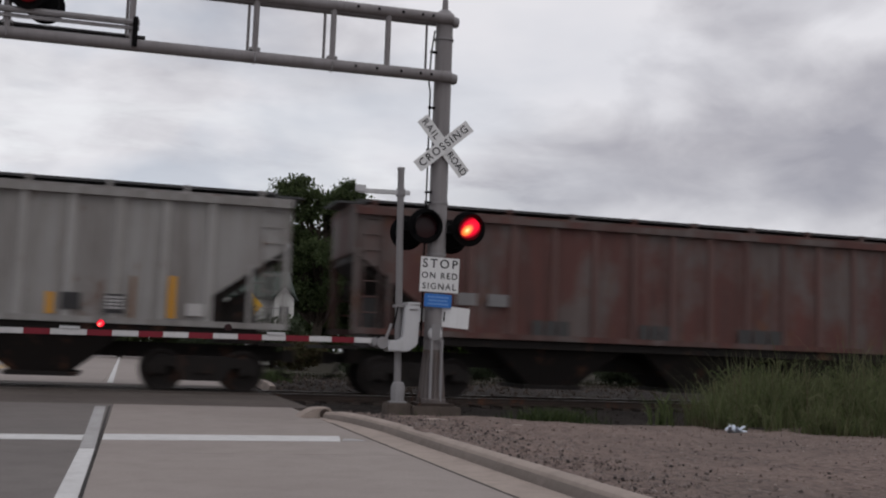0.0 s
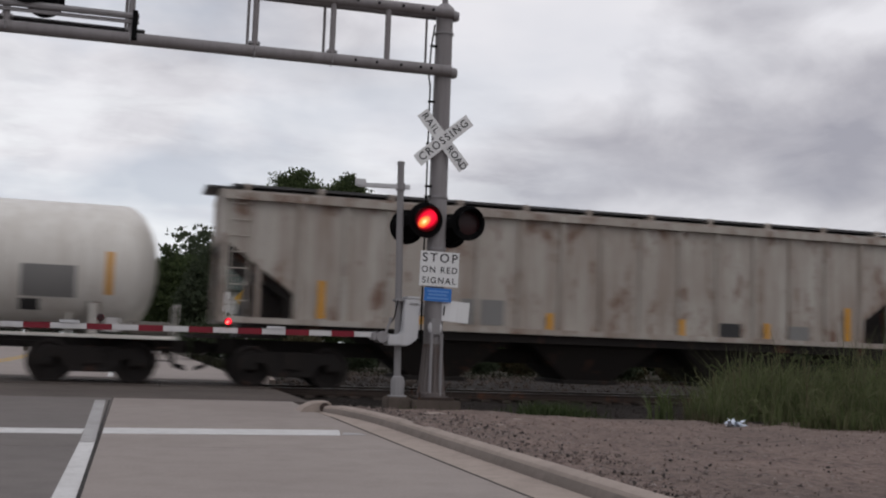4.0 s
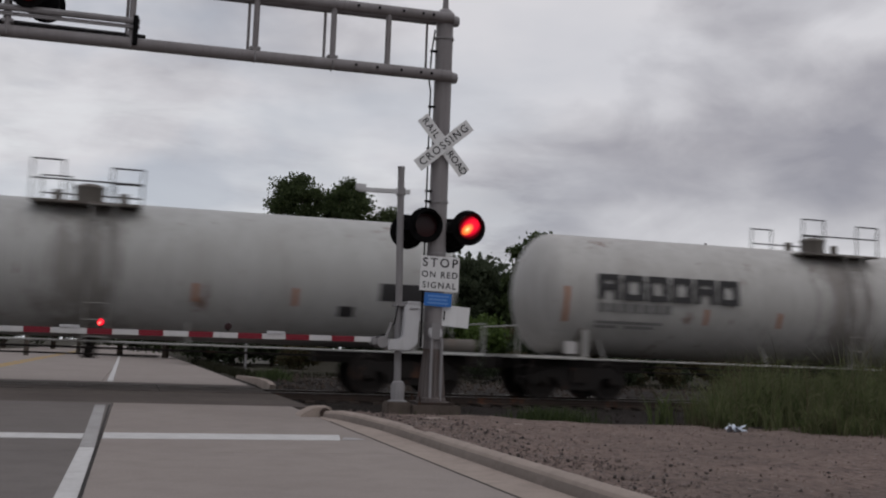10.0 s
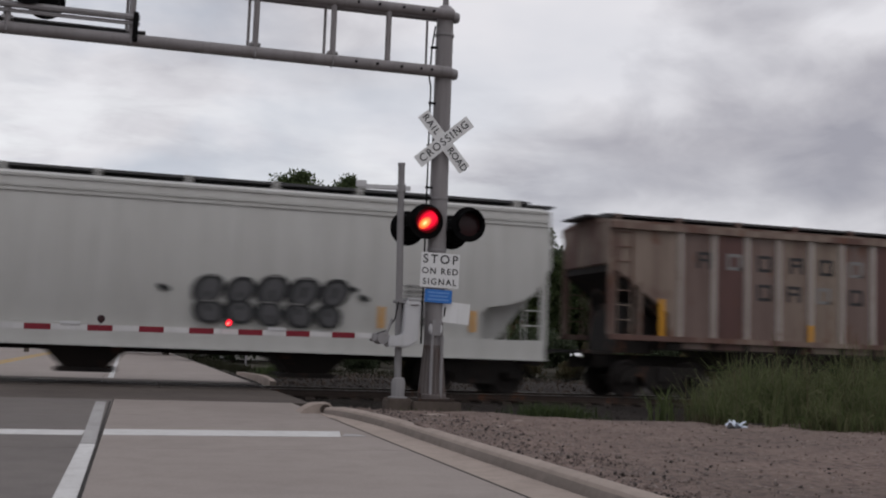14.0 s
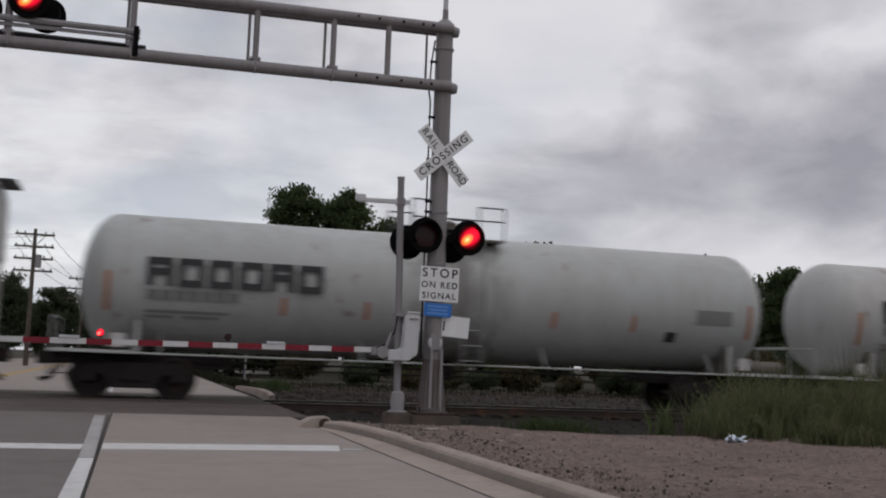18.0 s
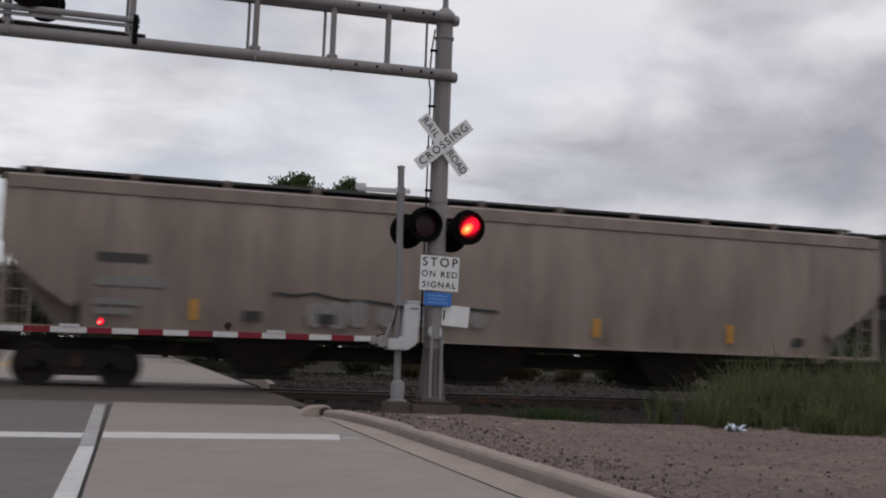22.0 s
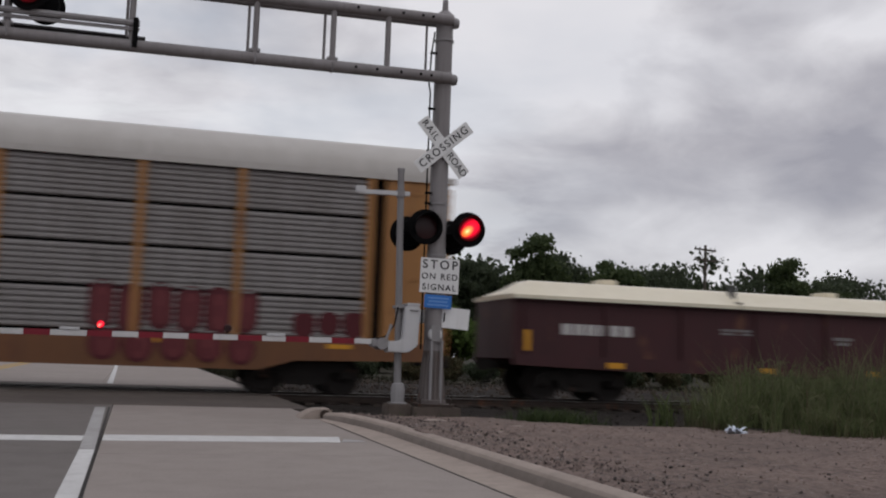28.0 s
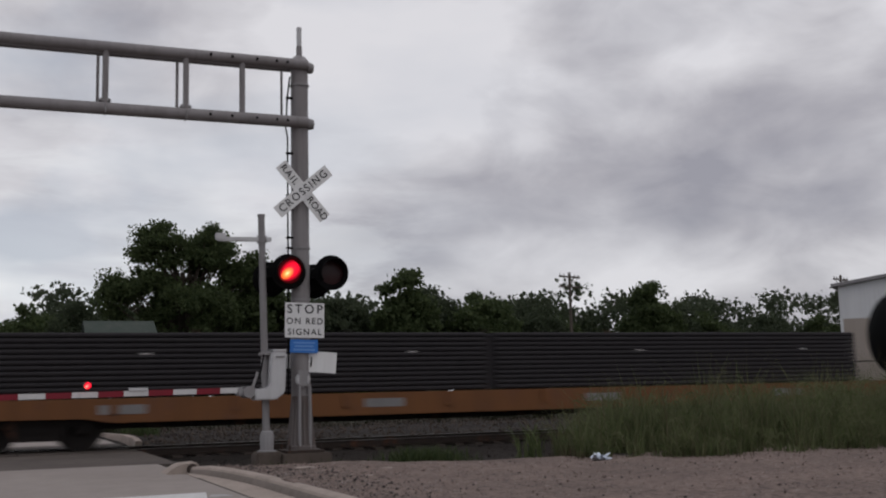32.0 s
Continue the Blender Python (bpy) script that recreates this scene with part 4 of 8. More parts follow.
# crossbuck: two lettered blades
for words, tilt, yy, off in (("RAIL      ROAD", -49.5, -0.205, 0.0), ("CROSSING", 41.0, -0.225, 0.0)):
    blade = part("crossbuck_blade", G().box(-0.61, 0.61, -0.004, 0.004, -0.115, 0.115), M["white"], signal, "white blade with black letters", bevel=0.003,
                 at=pose(0.0, yy, 4.62, 0, -tilt, 0))
    for word, x in ((words, 0.0),) if len(words) < 9 else (("RAIL", -0.375), ("ROAD", 0.388)):
        me = lettering(word, 0.19 if len(word) > 4 else 0.172, 1.27 if len(word) > 4 else 1.2 if word == "RAIL" else 0.98)
        me.materials.append(M["ink"])
        tagged(part("lettering", me, None, blade, "black capital letters", at=pose(x, -0.006, 0)), kind="stuff")
part("crossbuck_bracket", G().box(-0.05, 0.05, -0.20, -0.14, 4.5, 4.74), M["galv"], signal)


def plate(name, label, x0, x1, z0, z1, y, mat, tilt=0.0):
    cx, cz = 0.5 * (x0 + x1), 0.5 * (z0 + z1)
    return part(name, G().box(-(x1 - x0) / 2, (x1 - x0) / 2, -0.003, 0.003, -(z1 - z0) / 2, (z1 - z0) / 2), M[mat], signal, label, bevel=0.0025, at=pose(cx, y, cz, 0, tilt, 0))


def words_on(parent, text, size, x, z, spacing, mat="ink"):
    me = lettering(text, size, spacing)
    me.materials.append(M[mat])
    tagged(part("lettering", me, None, parent, "black capital letters", at=pose(x, -0.006, z)), kind="stuff")


stop = plate("stop_sign", "white sign with black words", -0.33, 0.365, 2.07, 2.67, -0.20, "white", 1.0)
words_on(stop, "STOP", 0.215, 0, 0.185, 1.36)
words_on(stop, "ON RED", 0.15, 0, -0.02, 1.24)
words_on(stop, "SIGNAL", 0.15, 0, -0.205, 1.26)
bluep = plate("notice_plate", "blue notice plate with unreadable pale lines", -0.24, 0.25, 1.81, 2.04, -0.195, "blue", 1.5)
for z, w in ((0.06, 0.19), (0.0, 0.17), (-0.06, 0.19)):
    part("print_bar", G().box(-w, w, -0.0055, -0.004, z - 0.016, z + 0.016), M["bluebar"], bluep)
plate("back_of_sign", "bare pale back of a sign", -0.26, 0.02, 1.56, 1.80, 0.2, "white")
side_plate = plate("white_panel", "blank white panel with a dark latch", 0.10, 0.60, 1.47, 1.83, -0.12, "white", 4.0)
part("latch", G().box(-0.215, -0.195, -0.02, -0.004, -0.08, 0.08), M["ink"], side_plate)
part("round_cover", G().lathe("y", [(-0.06, 0.0), (-0.055, 0.10), (-0.03, 0.125), (0.0, 0.125)], 20).moved(pose(-0.02, -0.16, 1.36)), M["case"], signal, "round grey cover plate")
part("junction_box", G().box(-0.10, 0.07, -0.22, -0.15, 1.24, 1.52), M["galv"], signal, bevel=0.012)
for x in (-0.08, 0.10):
    part("conduit_pipe", G().cyl((x, -0.2, 0.2), (x, -0.2, 1.26), 0.028, n=8), M["galv"], signal)

# ---- gate ----
GATE = (4.36, 17.8)
gate = thing("crossing_gate", "lowered red and white striped crossing gate on a grey mast", "crossing gate", at=pose(GATE[0], GATE[1], 0))
part("foundation", G().box(-0.22, 0.22, -0.2, 0.22, -0.35, 0.17), M["foundation"], gate, "weathered concrete foundation", bevel=0.03)
LEAN = pose(0, 0, 0, 0, -1.3, 0)
part("mast", G().lathe("z", [(0.4, 0.062), (4.14, 0.058), (4.16, 0.066), (4.2, 0.066), (4.21, 0.0)], 16), M["galv"], gate, at=LEAN)
part("base_casting", G().lathe("z", [(0.15, 0.17), (0.19, 0.17), (0.2, 0.115), (0.42, 0.125), (0.5, 0.10), (0.52, 0.07)], 12), M["galv"], gate, "grey cast mast base", smooth=20)
case = part("mechanism_case", G().prism([(-0.25, 1.03), (0.10, 1.03), (0.26, 1.15), (0.285, 1.80), (0.27, 1.84), (0.06, 1.84), (0.03, 1.80), (0.0, 1.26), (-0.06, 1.22), (-0.25, 1.22)], "y", -0.24, 0.14), M["case"], gate,
            "silver-grey gate mechanism case", bevel=0.02)
part("case_lid", G().box(0.05, 0.28, -0.25, 0.15, 1.83, 1.87), M["case"], case, bevel=0.01)
part("hinge", G().cyl((0.1, -0.255, 1.75), (0.24, -0.255, 1.75), 0.014, n=8), M["galv"], case)
part("bracket", G().box(-0.12, 0.08, -0.13, 0.13, 1.78, 1.83), M["galv"], gate, bevel=0.008)
part("arm_pivot", G().cyl((-0.34, -0.20, 1.17), (-0.34, 0.2, 1.17), 0.10, n=16), M["galv"], gate)
part("arm_clamp", G().box(-0.52, -0.22, -0.17, 0.1, 1.11, 1.25), M["galv"], gate, bevel=0.02)
part("counterweight_lever", G().tube([(-0.3, -0.18, 1.2), (-0.22, -0.18, 1.42), (-0.2, -0.18, 1.5)], 0.025, 8), M["galv"], gate)
part("cable", G().tube([(-0.08, -0.12, 1.8), (-0.14, -0.16, 1.5), (-0.28, -0.17, 1.3), (-0.5, -0.13, 1.22)], 0.012, 6), M["black"], gate)
# the arm: white tape with red bands; the tapered tip lies off to the side
arm = part("gate_arm", G().box(-10.2, -0.46, -0.13, -0.09, 1.160, 1.250), M["whitetape"], gate, "flat white gate arm", bevel=0.006, at=pose(0, 0, 0, 0, -0.55, 0))
reds = [(-0.80, 0.385), (-1.56, 0.39), (-2.335, 0.39), (-3.12, 0.385), (-3.90, 0.38), (-4.68, 0.38), (-5.60, 0.39), (-6.42, 0.4), (-7.22, 0.4), (-8.02, 0.4), (-8.82, 0.4)]
for x1, w in reds:
    part("red_band", G().box(x1 - w, x1, -0.1335, -0.0865, 1.1585, 1.2515), M["redtape"], arm, "red reflective band")
GATE_LAMPS = {0: [], 1: []}
for x, z, which in ((-2.90, 1.322, 0), (-4.873, 1.303, 1), (-8.4, 1.27, 1)):
    unit = part("arm_light", G().lathe("y", [(-0.06, 0.0), (-0.055, 0.055), (-0.03, 0.062), (0.03, 0.062), (0.035, 0.0)], 14).moved(pose(x, -0.11, z)), M["lens"], gate, "small red light on the arm")
    part("light_foot", G().box(x - 0.02, x + 0.02, -0.13, -0.09, z - 0.075, z - 0.03), M["black"], unit)
    GATE_LAMPS[which].append(part("lamp", G().lathe("y", [(-0.003, 0.0), (0.0, 0.058)], 16), M["litsmall"], unit, "glowing red lamp", at=pose(x, -0.19, z)))
for x in (-2.12, -5.33):
    part("arm_splice", G().box(x - 0.15, x + 0.15, -0.15, -0.07, 1.23 + 0.0085 * (x + 2), 1.275 + 0.0085 * (x + 2)), M["case"], gate, bevel=0.005)
part("top_crossarm", G().box(-0.76, 0.16, -0.05, -0.01, 3.72, 3.80), M["case"], gate, "pale horizontal arm near the mast top", bevel=0.01, at=LEAN)
part("crossarm_tip", G().box(-0.80, -0.62, -0.06, 0.0, 3.74, 3.86), M["case"], gate, bevel=0.012, at=LEAN)
part("mast_clamp", G().lathe("z", [(3.70, 0.066), (3.70, 0.085), (3.82, 0.085), (3.82, 0.066)], 14), M["galv"], gate, at=LEAN)


# ---- the train: each car is built round its own middle, x along the track, z from the rail top ----
PAINTS = {}


def body_paint(key, *args, **kw):
    if key not in PAINTS:
        PAINTS[key] = paint("car_paint_" + key, *args, **kw)
    return PAINTS[key]


def truck_meshes():
    frame_poly = [(-1.22, 0.34), (-1.20, 0.60), (-0.95, 0.72), (-0.45, 0.80), (0.45, 0.80), (0.95, 0.72), (1.20, 0.60), (1.22, 0.34), (1.05, 0.36), (0.92, 0.54), (0.62, 0.52), (0.45, 0.24), (-0.45, 0.24), (-0.62, 0.52), (-0.92, 0.54), (-1.05, 0.36)]
    side = mesh("side_frame", G().prism(frame_poly, "y", -0.08, 0.08), M["steel"], 30, 0.02)
    wheel = mesh("wheel", G().lathe("y", [(-0.07, 0.0), (-0.10, 0.07), (-0.09, 0.12), (-0.045, 0.16), (-0.04, 0.36), (-0.075, 0.40), (-0.075, 0.455), (0.03, 0.46), (0.035, 0.485), (0.06, 0.485), (0.06, 0.38), (0.02, 0.34), (0.02, 0.0)], 24), M["wheel"])
    spring = mesh("spring_set", G().cyl((-0.16, 0, 0.30), (-0.16, 0, 0.56), 0.07, n=10).cyl((0.02, 0, 0.30), (0.02, 0, 0.56), 0.07, n=10).cyl((0.18, 0, 0.30), (0.18, 0, 0.56), 0.07, n=10), M["steel"])
    g = G().box(-0.22, 0.22, -1.15, 1.15, 0.42, 0.78)
    for x in (-0.89, 0.89):
        g.cyl((x, -0.9, 0.46), (x, 0.9, 0.46), 0.08, n=10)
        g.cyl((x, -1.14, 0.46), (x, -0.9, 0.46), 0.09, n=10).cyl((x, 0.9, 0.46), (x, 1.14, 0.46), 0.09, n=10)
        g.box(x - 0.04, x + 0.04, -0.6, 0.6, 0.3, 0.4)
    bolster = mesh("truck", g, M["steel"])
    return bolster, side, wheel, spring


TRUCK = truck_meshes()


def add_truck(car, x):
    bolster, side, wheel, spring = TRUCK
    t = part("truck", bolster, None, car, "grimy two-axle truck", at=pose(x, 0, 0))
    for y in (-1.0, 1.0):
        part("side_frame", side, None, t, at=pose(0, y, 0))
        part("spring_set", spring, None, t, at=pose(0, y, 0))
        for xx in (-0.89, 0.89):
            part("wheel", wheel, None, t, at=pose(xx, 0.76 if y > 0 else -0.76, 0.46, 0, 0, 0 if y < 0 else 180))


COUPLER = mesh("coupler", G().box(-0.45, 0.18, -0.09, 0.09, 0.74, 0.94).prism([(0.1, -0.14), (0.36, -0.16), (0.42, -0.02), (0.30, 0.02), (0.42, 0.14), (0.16, 0.16)], "z", 0.70, 0.98)
               .tube([(-0.1, -0.22, 0.72), (0.1, -0.24, 0.40), (0.35, -0.2, 0.32)], 0.03, 6), M["steel"])


def add_running_gear(car, half, truck_in, reach=0.0):
    for s in (-1, 1):
        add_truck(car, s * (half - truck_in))
        part("coupler", COUPLER, None, car, at=pose(s * (half + reach), 0, 0, 0, 0, 0 if s > 0 else 180))
        hose = G().tube([(0, 0.25, 0.86), (0.06, 0.26, 0.62), (0.22, 0.24, 0.42), (0.40, 0.2, 0.38)], 0.025, 6)
        part("air_hose", hose, M["black"], car, at=pose(s * (half + reach - 0.05), 0, 0, 0, 0, 0 if s > 0 else 180))


def ladder(height, width=0.42, step=0.36):
    g = G()
    for x in (-width / 2, width / 2):
        g.box(x - 0.018, x + 0.018, -0.02, 0.02, 0, height)
    z = 0.15
    while z < height:
        g.cyl((-width / 2, 0, z), (width / 2, 0, z), 0.013, n=5)
        z += step
    return g


def mark(car, name, label, x0, x1, z0, z1, mat, y=-1.53, lift=0.004, tilt=0.0):
    """A thin painted or taped shape on the side that faces the road."""
    g = G().box(-(x1 - x0) / 2, (x1 - x0) / 2, -0.0015, 0.0015, -(z1 - z0) / 2, (z1 - z0) / 2)
    return part(name, g, M[mat] if isinstance(mat, str) else mat, car, label, smooth=0, at=pose((x0 + x1) / 2, y - lift, (z0 + z1) / 2, tilt, 0, 0))


def bars(car, x, z, w, h, mat, y, rows=1, gap=0.5, tilt=0.0, chars=6):
    """Unreadable stencilled lines, as rows of plain blocks."""
    g = G()
    for r in range(rows):
        zz = z - r * h * (1 + gap)
        cw = w / chars
        for k in range(chars):
            if (k * 7 + r * 3 + int(abs(x) * 10)) % 5 == 0 and chars > 4 and r:
                continue
            g.box(x + k * cw + cw * 0.08, x + (k + 1) * cw - cw * 0.10, -0.0015, 0.0015, zz - h / 2, zz + h / 2)
    g.v = [(a, b, c - z) for a, b, c in g.v]
    ob = part("stencil", g, M[mat], car, "unreadable stencilled marks", smooth=0, at=pose(0, y - 0.005, z, tilt, 0, 0))
    return tagged(ob, kind="stuff")


def ring_letters(car, x, z, w, h, mat, y, count=6, tilt=0.0):
    """A row of plain hollow blocks where the owner's name stands."""
    g = G()
    step = w / count
    t = h * 0.24
    for k in range(count):
        a, b = x + k * step, x + k * step + step * 0.86
        g.box(a, a + t, -0.0015, 0.0015, -h / 2, h / 2).box(b - t, b, -0.0015, 0.0015, -h / 2, h / 2)
        g.box(a + t, b - t, -0.0015, 0.0015, h / 2 - t, h / 2)
        if k % 2 == 0:
            g.box(a + t, b - t, -0.0015, 0.0015, -t / 2, t / 2) if k != 2 else g.box(a + t, b - t, -0.0015, 0.0015, -h / 2, -h / 2 + t)
        else:
            g.box(a + t, b - t, -0.0015, 0.0015, -h / 2, -h / 2 + t)
    ob = part("owner_mark", g, M[mat], car, "row of plain block shapes", smooth=0, at=pose(0, y - 0.006, z, tilt, 0, 0))
    return tagged(ob, kind="stuff")


def rounded(w, h, r, n=5):
    pts = []
    for cx, cz, a0 in ((w / 2 - r, h / 2 - r, 0), (-w / 2 + r, h / 2 - r, 90), (-w / 2 + r, -h / 2 + r, 180), (w / 2 - r, -h / 2 + r, 270)):
        for k in range(n + 1):
            a = radians(a0 + 90 * k / n)
            pts.append((cx + r * math.cos(a), cz + r * math.sin(a)))
    return pts


def scrawl(car, x, z, w, h, mat, y, count=5, label="spray-painted bulging shape", tilt=0.0, core=None, skew=0.0):
    """Graffiti: a run of plain bulging shapes, each with a paler inner field, a dark slit and a highlight."""
    rnd = random.Random(int(abs(x * 100 + z * 37 + w * 11)))
    step = w / count
    for k in range(count):
        ww, hh = step * rnd.uniform(0.84, 0.95) * (1.16 if skew else 1.0), h * rnd.uniform(0.9, 1.08)
        cx, cz = x + step * (k + 0.5), z + rnd.uniform(-0.06, 0.06) * h
        lean = skew + rnd.uniform(-0.04, 0.04)
        pinch = rnd.uniform(0.95, 1.0)

        def bent(pts, dx=0.0, dz=0.0):
            return [((px + dx) * (1.0 if pz > 0 else pinch) + lean * (pz + dz), pz + dz) for px, pz in pts]

        piece = part("graffiti_letter", G().prism(bent(rounded(ww, hh, min(ww, hh) * 0.48)), "y", -0.0015, 0.0015), mat, car, label, smooth=0, at=pose(cx, y - 0.006 - 0.0015 * (k % 2), cz, tilt, 0, 0))
        field = G().prism(bent(rounded(ww * 0.62, hh * 0.74, min(ww, hh) * 0.30), 0.03 * ww, -0.02 * hh), "y", -0.0045, -0.003)
        part("field", field, core or M["dimstencil"], piece, smooth=0)
        slit = G().prism(bent(rounded(ww * 0.12, hh * rnd.uniform(0.22, 0.4), ww * 0.05), rnd.uniform(-0.05, 0.05) * ww, rnd.choice((-0.18, 0.0, 0.16)) * hh), "y", -0.0075, -0.006)
        part("slit", slit, mat, piece, smooth=0)
        if k % 3 != 1:
            shine = G().prism(bent(rounded(ww * 0.5, hh * 0.05, hh * 0.02), 0.0, hh * 0.44), "y", -0.0105, -0.009)
            part("highlight", shine, M["greystencil"], piece, smooth=0)


def roof_gear(car, half, z, mat, posts=True, hatches=4):
    """Roof walk on posts, round hatches under it."""
    part("roof_walk", G().box(-half + 0.25, half - 0.25, -0.62, 0.62, z + 0.13, z + 0.19), M["grate"], car, "dark grated roof walkway")
    for s in (-1, 1):
        part("end_walk", G().box(s * half - 0.35, s * half + 0.35, -0.75, 0.75, z + 0.05, z + 0.10), M["grate"], car)
    n = 11
    for k in range(n):
        x = -half + 0.6 + (2 * half - 1.2) * k / (n - 1)
        part("walk_support", G().box(x - 0.05, x + 0.05, -0.68, 0.68, z - 0.12, z + 0.20), mat, car)
    for k in range(hatches):
        x = -half + (k + 0.5) * 2 * half / hatches
        part("hatch_cover", G().box(x - 1.2, x + 1.2, -0.36, 0.36, z - 0.02, z + 0.11), M["grate"], car, bevel=0.03)


RIB = {}


def ribbed_hopper(L, name_paint, ribs=16, bays=3, label="", z_top=4.32, slope=1.65, light=None, rib_paint=None, shift=0.0):
    """Covered hopper with outside stakes and sloping ends."""
    h = L / 2
    mat = name_paint
    car = thing("hopper_car", label, "train car", "train cars")
    side = [(-h, z_top), (h, z_top), (h, 3.30), (h - slope, 2.12), (h - slope, 1.46), (-h + slope, 1.46), (-h + slope, 2.12), (-h, 3.30)]
    part("body", G().prism(side, "y", -1.46, 1.46), mat, car, smooth=0)
    part("roof", G().prism([(-1.56, z_top), (-1.56, z_top + 0.05), (-0.7, z_top + 0.17), (0.7, z_top + 0.17), (1.56, z_top + 0.05), (1.56, z_top)], "x", -h - 0.02, h + 0.02), mat, car, smooth=0)
    for y in (-1.53, 1.53):
        part("top_chord", G().box(-h, h, y - 0.05, y + 0.05, z_top - 0.16, z_top - 0.003), mat, car)
        part("side_sill", G().box(-h, h, y - 0.06, y + 0.06, 1.42, 1.55), mat, car)
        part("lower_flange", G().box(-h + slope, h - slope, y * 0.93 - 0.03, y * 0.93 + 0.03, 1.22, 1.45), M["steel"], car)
    key = (round(z_top, 2), mat.name)
    if key not in RIB:
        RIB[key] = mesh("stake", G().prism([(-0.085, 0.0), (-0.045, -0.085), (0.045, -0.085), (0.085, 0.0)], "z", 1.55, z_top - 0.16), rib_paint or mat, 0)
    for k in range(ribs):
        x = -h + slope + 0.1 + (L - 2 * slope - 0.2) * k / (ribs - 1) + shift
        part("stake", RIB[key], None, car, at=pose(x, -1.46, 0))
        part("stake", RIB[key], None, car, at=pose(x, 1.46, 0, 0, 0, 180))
    for s in (-1, 1):
        for y in (-1.45, 1.45):
            part("end_post", G().box(s * (h - 0.06) - 0.06, s * (h - 0.06) + 0.06, y - 0.05, y + 0.05, 1.55, 3.4), mat, car)
            part("inner_post", G().box(s * (h - 0.85) - 0.05, s * (h - 0.85) + 0.05, y - 0.05, y + 0.05, 1.55, 2.85), mat, car)
            part("ladder", ladder(2.9), mat, car, at=pose(s * (h - 0.4), y * 1.03, 1.4))
        part("end_platform", G().box(s * h - 0.55, s * h + 0.2, -1.35, 1.35, 1.06, 1.14), M["steel"], car)
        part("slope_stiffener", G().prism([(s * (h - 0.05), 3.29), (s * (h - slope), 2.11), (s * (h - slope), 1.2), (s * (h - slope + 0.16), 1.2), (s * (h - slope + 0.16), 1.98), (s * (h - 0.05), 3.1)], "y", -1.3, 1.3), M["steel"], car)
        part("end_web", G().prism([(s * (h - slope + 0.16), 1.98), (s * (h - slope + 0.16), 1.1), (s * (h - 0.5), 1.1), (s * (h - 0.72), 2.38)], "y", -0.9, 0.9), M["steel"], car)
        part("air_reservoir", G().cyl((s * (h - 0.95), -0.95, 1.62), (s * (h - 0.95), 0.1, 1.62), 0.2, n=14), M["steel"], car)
    part("brake_wheel", G().lathe("x", [(0, 0.26), (0.03, 0.28), (0.03, 0.22), (0, 0.22)], 16).moved(pose(-h - 0.02, -0.7, 2.4)), M["steel"], car)
    bay_row(car, h, bays, z=1.45)
    part("centre_sill", G().box(-h + 0.1, h - 0.1, -0.25, 0.25, 0.72, 1.06), M["steel"], car)
    roof_gear(car, h, z_top + 0.13, mat)
    add_running_gear(car, h, 1.75)
    return car


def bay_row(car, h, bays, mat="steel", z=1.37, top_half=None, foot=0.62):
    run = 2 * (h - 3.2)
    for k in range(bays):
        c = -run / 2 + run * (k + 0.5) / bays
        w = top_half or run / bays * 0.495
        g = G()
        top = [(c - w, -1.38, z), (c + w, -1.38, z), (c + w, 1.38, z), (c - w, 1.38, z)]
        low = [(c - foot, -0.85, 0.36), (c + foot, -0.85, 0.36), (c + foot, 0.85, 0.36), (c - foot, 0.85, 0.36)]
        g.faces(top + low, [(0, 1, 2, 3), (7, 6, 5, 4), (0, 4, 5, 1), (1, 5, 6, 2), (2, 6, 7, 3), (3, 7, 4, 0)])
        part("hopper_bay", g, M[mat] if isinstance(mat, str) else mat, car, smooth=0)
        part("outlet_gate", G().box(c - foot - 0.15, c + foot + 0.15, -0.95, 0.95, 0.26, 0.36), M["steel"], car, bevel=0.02)


